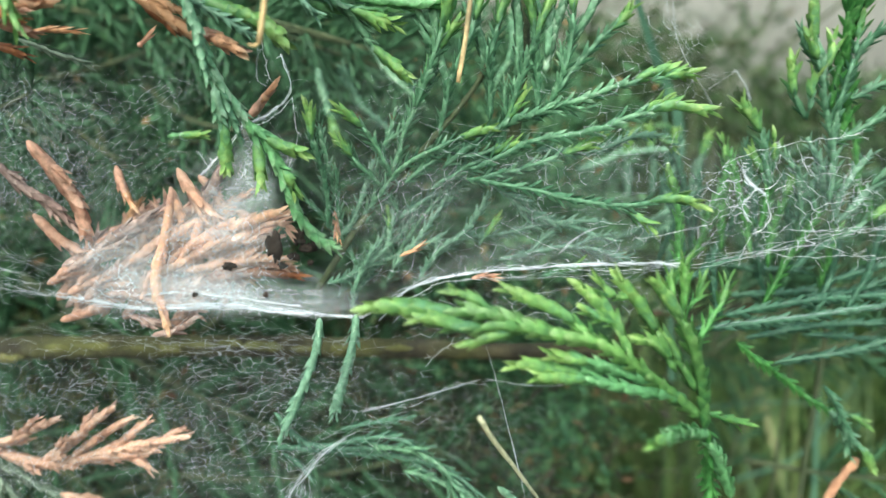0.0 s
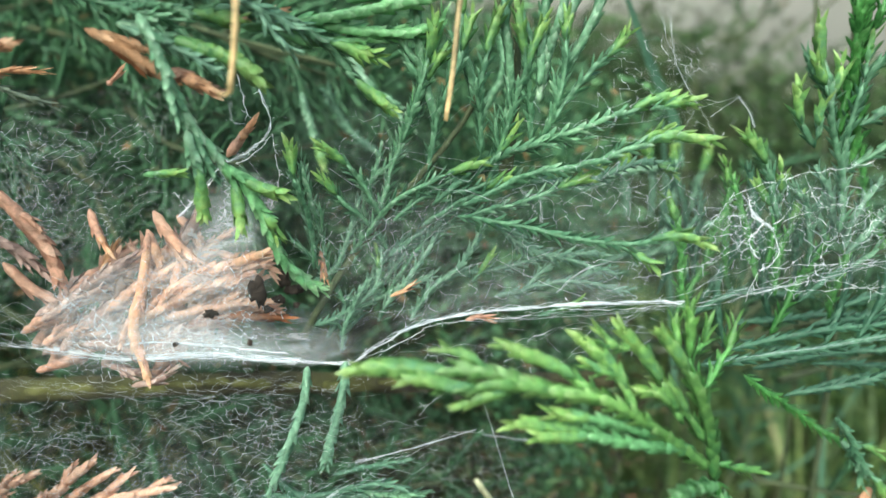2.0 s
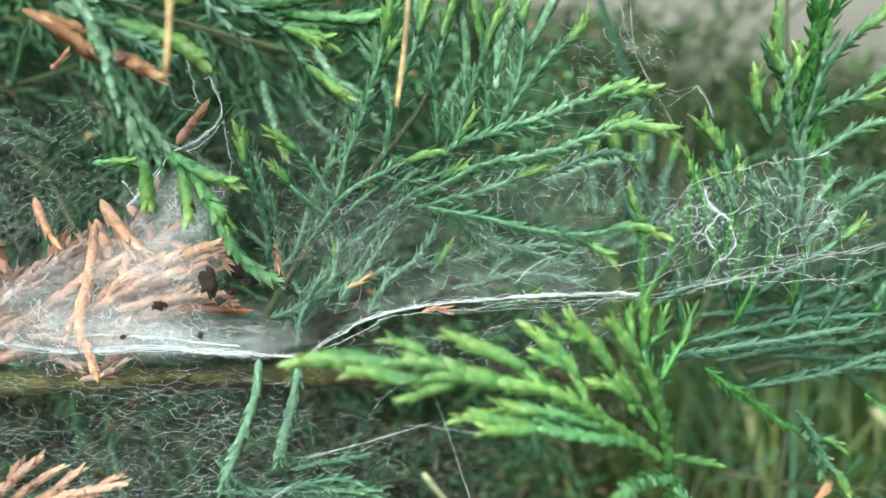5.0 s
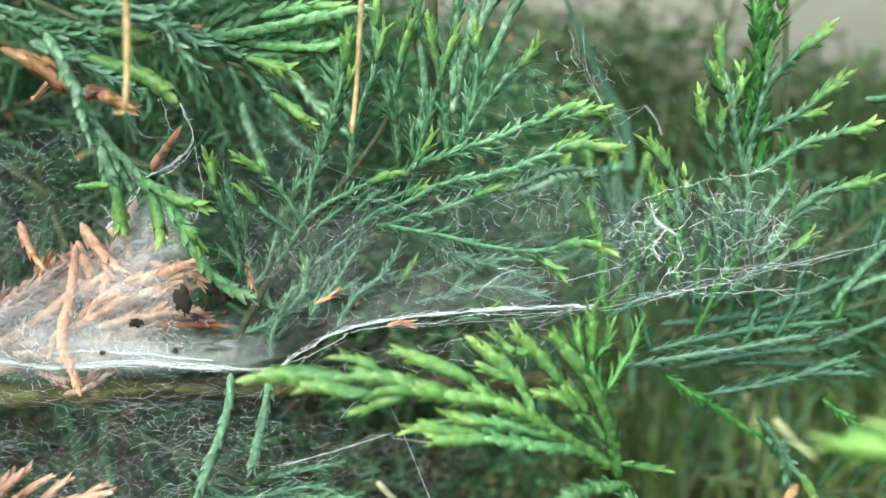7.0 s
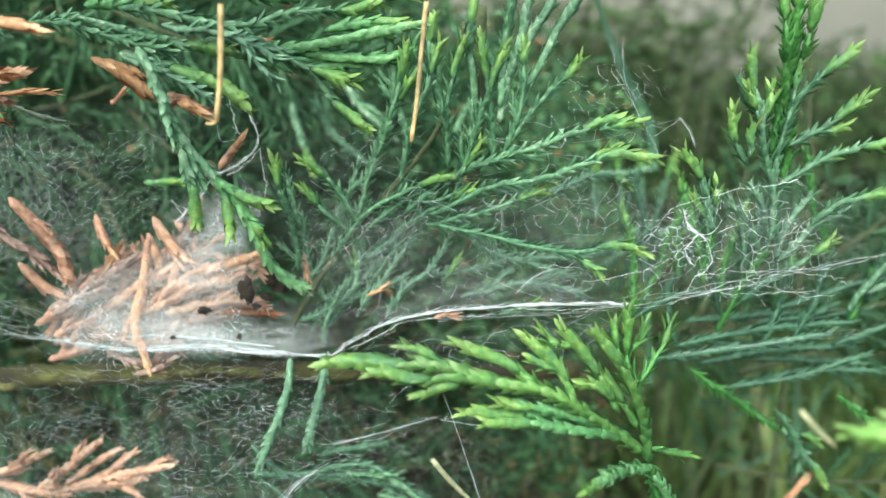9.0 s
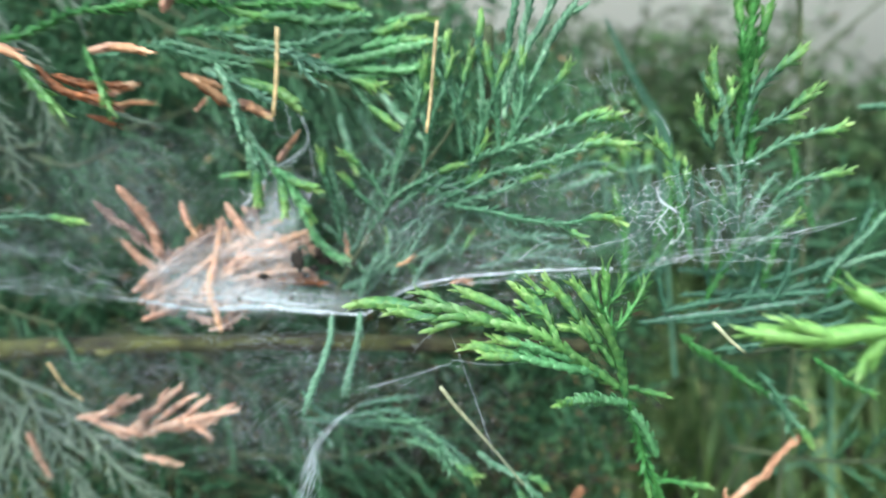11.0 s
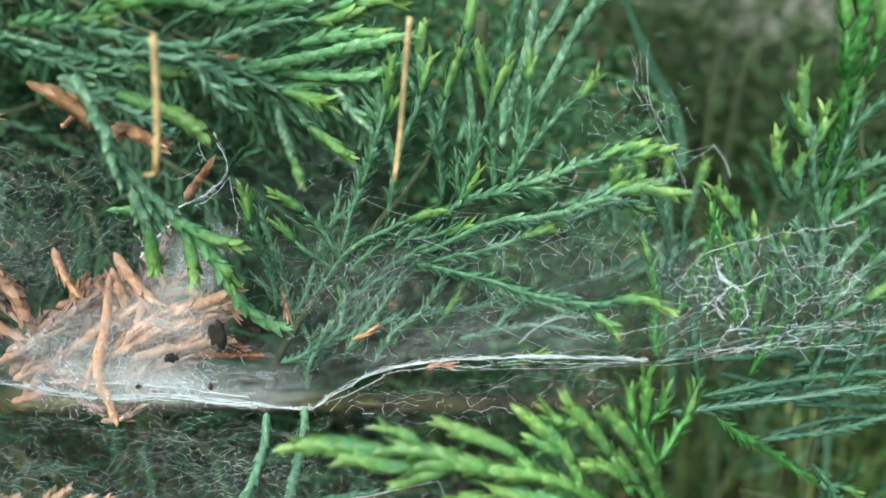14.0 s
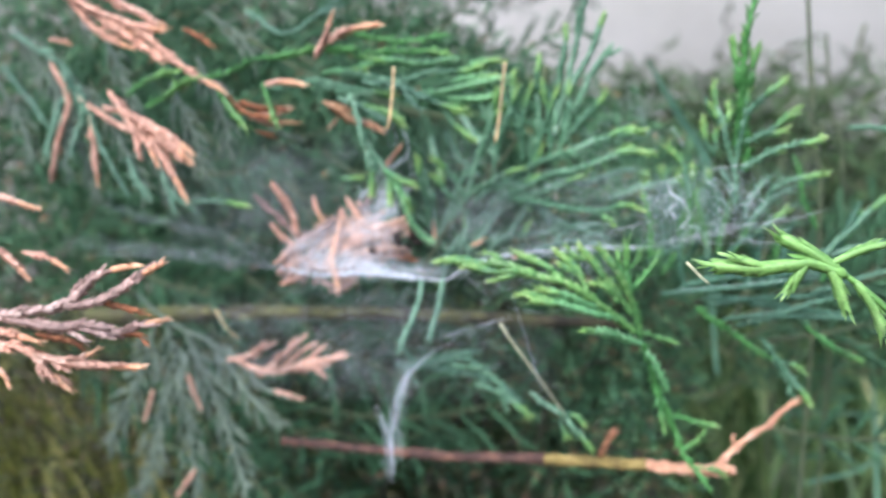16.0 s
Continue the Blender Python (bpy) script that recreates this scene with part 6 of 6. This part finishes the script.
strands("silk_thread", 22, 7.0, 0.02, (-155.7, 118.0, 327.3), (-113.5, 118.0, 324.2), (-81.2, 117.0, 321.2), (-63.9, 116.0, 319.4), seed=24)
strands("silk_thread", 16, 7.0, 0.02, (-144.0, 120.0, 341.9), (-107.6, 119.0, 332.6), (-81.2, 118.0, 326.4), (-64.3, 117.0, 321.3), seed=25)
strands("silk_thread", 3, 8.0, 0.018, (-18.2, 118.0, 319.0), (3.0, 118.0, 327.6), (23.4, 117.0, 334.1), (42.7, 115.0, 339.4), seed=28)
strands("silk_thread", 3, 6.0, 0.018, (-7.5, 117.0, 314.9), (13.4, 116.0, 318.5), (33.7, 115.0, 322.0), (52.5, 113.0, 330.7), seed=29)
fray("silk_knot", (71.3, 110.0, 339.0), 5, 3.0, 0.022, 34)
net("thread_net", (-112.4, 124.0, 361.5), (-40.3, 122.0, 359.3), (-115.1, 120.0, 325.9), (-50.5, 122.0, 335.5), 1.6, 0.017, 42, 0.93, 2.0, 0.2, 1.25, 0.12)
net("thread_net", (-104.3, 117.0, 310.1), (-11.4, 111.0, 312.1), (-106.9, 114.0, 278.9), (-17.4, 106.0, 284.4), 1.2, 0.012, 51, 0.88, 2.0, 0.15, 1.9, 0.15)
net("thread_net", (-76.0, 115.0, 318.5), (-8.0, 111.5, 316.0), (-77.0, 114.0, 305.0), (-10.0, 110.0, 305.0), 1.2, 0.015, 59, 0.85, 1.2, 0.2, 2.0, 0.1)
net("thread_net", (-96.0, 115.0, 308.0), (2.0, 108.0, 310.0), (-98.0, 112.0, 276.0), (-4.0, 103.5, 282.0), 1.6, 0.014, 58, 0.85, 2.0, 0.1, 1.7, 0.25)
net("thread_net", (39.7, 107.0, 345.8), (60.0, 108.0, 346.6), (40.6, 107.0, 329.8), (61.6, 108.0, 330.7), 1.5, 0.026, 50, 0.95, 1.2, 0.2, 1.25, 0.2)
net("thread_net", (58.0, 109.0, 346.0), (78.0, 110.0, 347.0), (58.6, 109.0, 329.0), (79.0, 110.0, 329.0), 1.6, 0.026, 55, 0.93, 1.2, 0.18, 1.25, 0.25)
net("thread_net", (46.0, 107.0, 344.0), (58.0, 107.0, 344.0), (46.6, 107.0, 333.0), (58.4, 107.0, 333.0), 1.25, 0.036, 56, 0.95, 0.8, 0.25, 1.25, 0.2)
net("thread_net", (-22.0, 121.0, 347.1), (42.7, 117.0, 349.2), (-23.0, 121.0, 320.4), (43.2, 114.0, 327.5), 2.2, 0.024, 47, 0.7, 5.0, 0.1)
net("thread_net", (-16.5, 116.0, 362.5), (41.3, 116.0, 365.2), (-17.4, 117.0, 339.2), (44.9, 113.0, 339.6), 2.6, 0.02, 53, 0.6, 4.0, 0.05, 1.5)
net("thread_net", (12.5, 113.0, 353.9), (49.5, 112.0, 360.2), (12.8, 112.0, 330.8), (49.3, 108.0, 342.9), 2.0, 0.022, 54, 0.6, 4.0, 0.05, 1.2)
net("thread_net", (-13.1, 112.0, 318.0), (46.0, 111.0, 327.6), (-13.2, 111.0, 310.4), (46.7, 111.0, 319.0), 1.5, 0.026, 48, 0.65, 1.5, 0.2, 1.8)
net("thread_net", (-66.5, 114.0, 332.4), (-27.5, 116.0, 335.2), (-60.3, 112.0, 313.1), (-21.3, 112.0, 316.4), 1.3, 0.024, 49, 0.8, 1.0)
veil("silk_sheet", VEIL, (((-79.5, 124.0, 319.5), (-67.9, 128.0, 322.1), (-51.3, 130.0, 324.0), (-32.2, 132.0, 321.9), (-10.9, 130.0, 320.6)),
                          ((-76.5, 119.0, 318.5), (-60.7, 118.0, 319.4), (-44.6, 118.0, 320.5), (-29.0, 119.0, 319.2), (-9.9, 120.0, 319.0)),
                          ((-75.1, 117.0, 319.1), (-55.2, 115.0, 316.9), (-37.8, 113.0, 318.0), (-25.3, 112.0, 316.8), (-9.1, 112.5, 318.4))), 1, label="hazy white silk sheet")
veil("silk_sheet", VEIL_DENSE, (((-60.8, 119.0, 324.1), (-54.6, 118.0, 328.6), (-47.3, 118.0, 327.5), (-39.2, 118.0, 323.3)),
                                ((-61.6, 116.0, 321.0), (-54.4, 114.5, 323.0), (-45.2, 114.5, 323.0), (-33.4, 116.0, 321.1)),
                                ((-59.4, 115.0, 317.0), (-52.7, 114.0, 316.5), (-44.0, 113.0, 317.1), (-21.4, 112.5, 316.2))), 2, label="dense white silk over the dead leaves")
veil("silk_sheet", VEIL_NEST, (((-70.2, 116.0, 328.9), (-55.6, 117.0, 335.0), (-44.3, 118.0, 339.1), (-25.7, 117.0, 336.1)),
                          ((-70.1, 114.5, 321.9), (-54.4, 113.0, 326.4), (-43.3, 113.5, 328.4), (-25.5, 115.0, 328.2)),
                          ((-67.5, 114.0, 314.5), (-54.3, 112.3, 313.5), (-44.8, 112.0, 314.2), (-25.4, 112.0, 315.8))), 3, hem=1.0)
veil("silk_sheet", VEIL_THIN, (((-15.0, 126.0, 319.2), (3.0, 126.0, 326.1), (19.4, 124.0, 328.7), (39.7, 120.0, 331.6)),
                               ((-13.9, 118.0, 317.9), (3.0, 118.0, 323.4), (18.5, 117.0, 326.8), (41.0, 114.0, 329.5)),
                               ((-12.2, 112.0, 316.4), (-1.1, 114.0, 322.5), (18.0, 113.0, 325.1), (41.5, 109.0, 326.9))), 4)
veil("silk_patch", VEIL_PATCH, (((-37.2, 119.0, 350.7), (-35.3, 118.0, 351.7), (-33.5, 118.0, 348.2)), ((-35.5, 119.0, 346.1), (-33.9, 119.0, 345.6), (-32.4, 119.0, 345.1)), ((-39.3, 121.0, 337.7), (-34.7, 120.0, 337.8), (-27.8, 118.0, 339.1)), ((-41.6, 121.0, 334.5), (-34.9, 120.0, 333.6), (-29.3, 119.0, 335.3))), 5, label="torn white silk patch")
veil("silk_patch", VEIL_PATCH, (((-29.1, 117.0, 349.7), (-24.7, 117.0, 347.2)), ((-29.8, 118.0, 341.1), (-24.9, 117.0, 341.7))), 6)
veil("silk_patch", VEIL, (((-46.4, 121.0, 341.9), (-38.0, 119.0, 347.2), (-30.6, 118.0, 345.2)), ((-43.2, 119.0, 331.6), (-35.4, 118.0, 332.8), (-26.9, 118.0, 336.0))), 9)
veil("web_sheet", WEB, (((-122.7, 136.0, 368.1), (-80.0, 134.0, 367.8), (-37.3, 130.0, 365.1)), ((-122.2, 131.0, 344.6), (-78.0, 130.0, 344.6), (-36.7, 128.0, 345.8)), ((-121.5, 126.0, 322.4), (-75.6, 126.0, 324.8), (-33.9, 126.0, 326.0))), 21, hem=1.0, rumple=1.5)
veil("web_sheet", WEB, (((-113.4, 125.0, 361.6), (-70.3, 124.0, 360.4), (-41.4, 122.0, 357.3)), ((-114.7, 119.0, 322.8), (-75.7, 119.0, 325.1), (-62.9, 120.0, 329.3))), 22, hem=1.0, rumple=2.0)
veil("web_sheet", WEB_LONG, (((-118.4, 121.0, 313.3), (-65.8, 118.0, 312.2), (-11.5, 114.0, 312.6)), ((-121.2, 120.0, 292.5), (-66.5, 116.0, 294.7), (-13.5, 111.0, 297.3)), ((-124.5, 119.0, 269.3), (-67.7, 114.0, 273.1), (-15.7, 108.0, 277.5))), 23, hem=1.0, rumple=2.0)
veil("web_sheet", WEB_LONG, (((-59.1, 113.0, 309.5), (-34.8, 112.0, 311.0), (-9.1, 111.0, 312.5)), ((-59.5, 111.0, 294.9), (-34.7, 109.0, 296.0), (-4.9, 107.0, 299.3)), ((-60.3, 109.0, 276.5), (-34.8, 106.0, 278.7), (-6.9, 104.0, 280.3))), 24, hem=1.0, rumple=2.0)
veil("web_sheet", WEB_LONG, (((36.0, 111.0, 348.3), (59.3, 111.0, 350.2), (88.4, 113.0, 353.0)), ((36.4, 110.0, 336.1), (60.0, 110.0, 338.0), (89.8, 112.0, 338.8)), ((37.2, 110.0, 323.3), (62.0, 111.0, 324.1), (92.5, 113.0, 325.7))), 25, hem=1.0, rumple=2.0)
veil("web_sheet", WEB_WIDE, (((38.0, 108.0, 345.6), (51.2, 107.0, 347.5), (73.3, 109.0, 347.4)), ((38.6, 108.0, 337.3), (52.0, 107.0, 338.3), (74.4, 109.0, 339.1)), ((39.3, 108.0, 326.7), (53.4, 108.0, 327.7), (75.7, 109.0, 328.6))), 26, hem=1.0, rumple=1.5)
net("thread_net", (30.0, 122.0, 371.4), (48.1, 119.0, 369.8), (32.5, 120.0, 355.6), (49.9, 117.0, 353.6), 1.5, 0.022, 57, 0.8, 1.2, 0.15, 1.2, 0.9)
strands("silk_thread", 4, 2.2, 0.018, (38.5, 118.0, 375.0), (40.0, 118.0, 368.0), (43.5, 117.0, 362.0), seed=61, rag=0.3)
veil("web_sheet", WEB_WIDE, (((-22.0, 121.0, 346.1), (9.0, 118.0, 348.2), (42.4, 116.0, 349.2)), ((-22.3, 120.0, 333.6), (9.1, 117.0, 336.2), (42.0, 113.0, 339.6)), ((-22.5, 119.0, 320.9), (9.2, 116.0, 324.9), (42.0, 111.0, 329.1))), 28, hem=1.0, rumple=2.5)
veil("web_sheet", WEB_LONG, (((-11.2, 112.5, 317.3), (9.0, 113.0, 323.5), (44.4, 109.0, 326.5)), ((-9.1, 111.0, 313.6), (11.0, 111.0, 318.9), (45.1, 110.0, 322.3)), ((-7.0, 110.0, 308.7), (13.0, 110.0, 314.0), (46.4, 110.0, 317.2))), 29, hem=1.0, rumple=1.5)
ribbon("silk_band", 0.75, 3, (-66.2, 116.0, 318.6), (-55.2, 114.6, 317.0), (-47.0, 112.6, 317.6), (-37.8, 112.6, 318.1), (-27.3, 111.7, 317.1), (-13.2, 111.7, 316.2), label="matted white silk band")
ribbon("silk_band", 0.5, 8, (-56.0, 114.6, 319.4), (-46.0, 112.8, 320.4), (-37.0, 113.0, 319.6), (-24.0, 112.4, 318.0), label="matted white silk band")
ribbon("silk_band", 0.5, 5, (-13.2, 111.8, 316.2), (-7.1, 112.8, 319.8), (-1.1, 113.8, 322.4), (8.1, 113.8, 324.2), (19.0, 112.8, 325.2), (30.5, 110.8, 326.3), (42.0, 108.8, 326.9), label="matted white silk band")
veil("silk_sheet", VEIL_MIST, (((-58.0, 113.5, 326.0), (-52.0, 112.6, 326.5), (-44.0, 113.0, 324.0), (-30.0, 113.5, 321.5), (-12.0, 114.0, 321.0)),
                               ((-60.0, 113.2, 321.5), (-52.0, 112.0, 321.5), (-43.0, 112.2, 320.5), (-28.0, 112.2, 319.5), (-11.0, 112.8, 319.0)),
                               ((-60.0, 113.5, 316.0), (-51.0, 112.0, 315.8), (-42.0, 112.2, 316.4), (-27.0, 111.8, 316.0), (-12.0, 112.0, 315.8))), 43, label="milky white silk sheet", hem=1.0)
strands("silk_thread", 6, 11.0, 0.012, (-116.0, 118.0, 304.0), (-80.0, 116.0, 300.0), (-45.0, 112.0, 302.0), (-8.0, 109.0, 306.0), seed=71, rag=0.4)
strands("silk_thread", 5, 9.0, 0.012, (-110.0, 116.0, 288.0), (-70.0, 113.0, 290.0), (-35.0, 109.0, 294.0), (0.0, 106.0, 300.0), seed=72, rag=0.4)
strands("silk_thread", 6, 4.0, 0.013, (-80.0, 116.0, 313.0), (-50.0, 113.0, 311.0), (-25.0, 111.0, 312.0), (-8.0, 110.0, 313.0), seed=73, rag=0.4)
veil("silk_sheet", VEIL_FAN, (((-26.0, 119.0, 346.0), (9.0, 115.0, 346.0), (50.0, 111.0, 350.0)), ((-24.0, 117.0, 332.0), (9.1, 114.0, 336.2), (50.0, 109.0, 339.6)), ((-20.0, 115.0, 318.0), (9.2, 113.5, 324.0), (50.0, 108.5, 328.0))), 41, hem=1.0, rumple=1.5)
lace("silk_lace", 0.058, 101, 1.2, (52.5, 106.5, 339.9), (51.0, 106.7, 341.3), (49.9, 106.8, 343.0), (49.2, 107.0, 344.4))
lace("silk_lace", 0.037, 102, 1.2, (52.5, 106.5, 339.9), (54.7, 106.7, 340.4), (56.4, 106.8, 342.2))
lace("silk_lace", 0.063, 103, 1.2, (52.5, 106.5, 339.9), (51.6, 106.7, 338.4), (50.6, 106.8, 337.5), (51.0, 107.0, 335.7), (52.0, 107.1, 334.3))
lace("silk_lace", 0.048, 104, 1.2, (52.5, 106.5, 339.9), (53.8, 106.7, 339.0), (54.7, 106.8, 337.7), (55.1, 107.0, 335.2), (54.6, 107.1, 333.2))
lace("silk_lace", 0.024, 105, 1.7, (50.7, 107.0, 337.5), (48.3, 107.2, 335.8), (45.8, 107.3, 334.0), (39.7, 107.5, 332.3), (32.7, 107.6, 331.2))
lace("silk_lace", 0.031, 106, 1.7, (54.5, 107.0, 333.2), (52.5, 107.2, 332.1), (51.8, 107.3, 329.8), (51.5, 107.5, 328.1))
lace("silk_lace", 0.031, 107, 1.7, (48.3, 107.5, 344.5), (51.8, 107.7, 345.5), (55.7, 107.8, 346.1), (59.1, 108.0, 347.2), (64.6, 108.1, 347.9), (69.6, 108.2, 348.9))
lace("silk_lace", 0.026, 108, 1.7, (52.6, 107.5, 332.0), (56.7, 107.7, 332.5), (62.4, 107.8, 333.0), (68.5, 108.0, 332.5), (74.8, 108.1, 332.0), (79.7, 108.2, 330.6))
lace("silk_lace", 0.021, 109, 1.7, (59.2, 108.0, 347.2), (60.6, 108.2, 343.7), (62.0, 108.3, 341.9), (64.2, 108.5, 342.3), (67.9, 108.6, 341.6), (71.8, 108.8, 339.7))
lace("silk_lace", 0.021, 110, 1.7, (54.0, 108.0, 328.6), (59.9, 108.2, 329.6), (65.3, 108.3, 330.4), (71.9, 108.5, 328.1), (78.4, 108.6, 328.1))
lace("silk_lace", 0.019, 111, 1.7, (62.5, 108.0, 333.0), (62.9, 108.2, 335.7), (66.4, 108.3, 337.4), (70.0, 108.5, 337.8))
lace("silk_lace", 0.021, 112, 1.7, (48.3, 107.5, 344.5), (46.7, 107.7, 342.7), (45.6, 107.8, 340.6), (44.5, 108.0, 338.3))
lace("silk_lace", 0.026, 113, 1.7, (25.5, 110.0, 333.2), (28.3, 110.2, 333.5), (33.3, 110.3, 333.3), (37.0, 110.5, 333.7))
ribbon("silk_band", 0.42, 60, (52.4, 106.3, 340.0), (50.9, 106.5, 341.3), (49.8, 106.6, 343.1), (49.1, 106.8, 344.4), label="matted white silk band")
ribbon("silk_band", 0.42, 61, (52.4, 106.3, 340.0), (51.5, 106.5, 338.5), (50.5, 106.6, 337.6), (50.9, 106.8, 335.8), (51.9, 106.9, 334.4), label="matted white silk band")
ribbon("silk_band", 0.42, 62, (52.4, 106.3, 340.0), (53.7, 106.5, 339.0), (54.6, 106.6, 337.8), (55.0, 106.8, 335.3), (54.5, 106.9, 333.3), label="matted white silk band")
lace("silk_cord", 0.050, 121, 1.0, (-30.9, 119.5, 364.8), (-30.1, 119.7, 360.8), (-29.5, 119.8, 358.5), (-28.4, 120.0, 357.6))
lace("silk_cord", 0.075, 122, 1.0, (-27.3, 119.5, 362.1), (-26.3, 119.7, 359.4), (-25.9, 119.8, 357.9), (-26.5, 120.0, 355.1), (-30.3, 120.1, 351.9), (-33.3, 120.3, 350.6), (-35.5, 120.4, 349.7))
lace("silk_cord", 0.050, 123, 1.0, (-25.5, 119.5, 354.8), (-26.8, 119.7, 353.9), (-28.3, 119.8, 352.1), (-30.5, 120.0, 350.6), (-32.5, 120.1, 350.0))
lace("silk_cord", 0.040, 124, 1.0, (-25.5, 119.5, 354.8), (-25.2, 119.7, 351.6), (-25.5, 119.8, 346.9), (-26.9, 120.0, 341.9))
lace("silk_cord", 0.070, 125, 1.0, (-35.1, 119.5, 349.7), (-36.8, 119.7, 347.6), (-39.4, 119.8, 345.0), (-41.8, 120.0, 342.2), (-43.5, 120.1, 340.9))
lace("silk_cord", 0.035, 126, 1.0, (-41.7, 119.5, 342.0), (-42.6, 119.7, 343.9), (-43.5, 119.8, 345.1))
ribbon("silk_band", 0.55, 70, (-27.3, 119.6, 362.1), (-26.3, 119.8, 359.4), (-25.9, 119.9, 357.9), (-26.6, 120.0, 355.1), (-30.3, 120.2, 351.9), (-33.3, 120.3, 350.6), (-35.5, 120.5, 349.7), label="matted white silk band")
ribbon("silk_band", 0.55, 71, (-35.2, 119.6, 349.7), (-36.9, 119.8, 347.6), (-39.4, 119.9, 345.0), (-41.9, 120.0, 342.2), (-43.5, 120.2, 340.9), label="matted white silk band")
lace("silk_cord", 0.05, 21, 1.2, (-13.2, 112.0, 316.2), (-7.1, 113.0, 319.8), (-1.1, 114.0, 322.4), (8.1, 114.0, 324.2), (19.0, 113.0, 325.2), (30.5, 111.0, 326.3), (42.0, 109.0, 326.9))
lace("silk_cord", 0.03, 22, 1.0, (-12.2, 112.0, 316.6), (-5.1, 113.0, 319.5), (2.0, 114.0, 322.2), (11.1, 114.0, 323.1), (22.9, 112.0, 324.8), (37.1, 110.0, 325.5))
lace("silk_cord", 0.045, 23, 1.2, (-55.2, 115.0, 317.0), (-47.0, 113.0, 317.6), (-37.8, 113.0, 318.1), (-27.3, 112.0, 317.1), (-13.2, 112.0, 316.2))
veil("silk_patch", VEIL_PATCH, (((-32.8, 121.0, 354.4), (-32.0, 121.5, 352.2), (-30.1, 121.0, 351.7)), ((-34.2, 121.0, 352.2), (-32.7, 121.0, 351.0), (-30.7, 121.0, 350.0))), 31, hem=1.0)
rng = random.Random(63)
data = ([], [])
ends = [Vector(q) for q in ((-17.9, 113.0, 353.4), (-6.8, 120.0, 352.2), (16.8, 118.0, 356.2), (30.1, 116.0, 348.4), (36.2, 105.0, 333.8), (43.3, 103.4, 337.3), (47.1, 112.0, 353.0), (45.8, 114.5, 358.3), (11.4, 120.0, 332.6), (27.0, 113.0, 326.6), (31.8, 107.0, 337.2), (15.4, 117.0, 348.2), (4.9, 117.0, 348.4), (51.6, 116.0, 359.2), (-1.1, 114.0, 322.4), (19.0, 113.0, 325.2), (52.3, 106.0, 339.9))]
for k in range(15):
    a, b = rng.sample(ends, 2)
    if (a - b).length < 45:
        sag = Vector((0, rng.uniform(-1, 1), -rng.uniform(0.5, 2.5)))
        tube(spline((a, (a + b) / 2 + sag, b), 1.5), rng.uniform(0.012, 0.026), 4, data)
tagged(part("stray_thread", data, FINE, web), kind="stuff")
data = ([], [])
for x0, x1, y0, y1, z0, z1, n in ((-110, 0, 104, 116, 280, 312, 420), (-20, 48, 110, 119, 322, 352, 420), (-110, -45, 119, 124, 328, 360, 220), (30, 80, 106, 118, 326, 370, 260), (-60, -12, 111.5, 112.5, 316, 326, 60)):
    for _ in range(n):
        bead(data, Vector((rng.uniform(x0, x1), rng.uniform(y0, y1), rng.uniform(z0, z1))), rng.choice((0.025, 0.03, 0.04, 0.06)))
tagged(part("silk_grain", data, FINE, web, "tiny white grains stuck to the threads"), kind="stuff")
veil("silk_sheet", VEIL_FAN, (((-40.0, 121.0, 368.0), (-20.0, 120.0, 366.0), (6.0, 119.0, 366.0)), ((-38.0, 120.0, 348.0), (-20.0, 119.0, 348.0), (6.0, 118.0, 350.0)), ((-34.0, 119.0, 328.0), (-20.0, 118.5, 328.0), (6.0, 117.0, 330.0))), 44, hem=1.0, rumple=1.5)
net("thread_net", (-34.0, 119.0, 358.0), (0.0, 118.0, 360.0), (-30.0, 118.0, 328.0), (2.0, 116.0, 330.0), 2.0, 0.014, 62, 0.75, 3.0, 0.1, 1.2, 0.2)
veil("web_sheet", WEB_LONG, (((-11.4, 113.0, 311.8), (5.0, 109.0, 309.1), (22.8, 107.0, 303.7)), ((-11.3, 110.0, 297.8), (5.0, 106.0, 297.7), (22.7, 105.0, 296.2)), ((-11.2, 106.0, 278.9), (5.1, 103.0, 281.1), (22.9, 103.0, 281.2))), 34, hem=1.0, rumple=2.0)
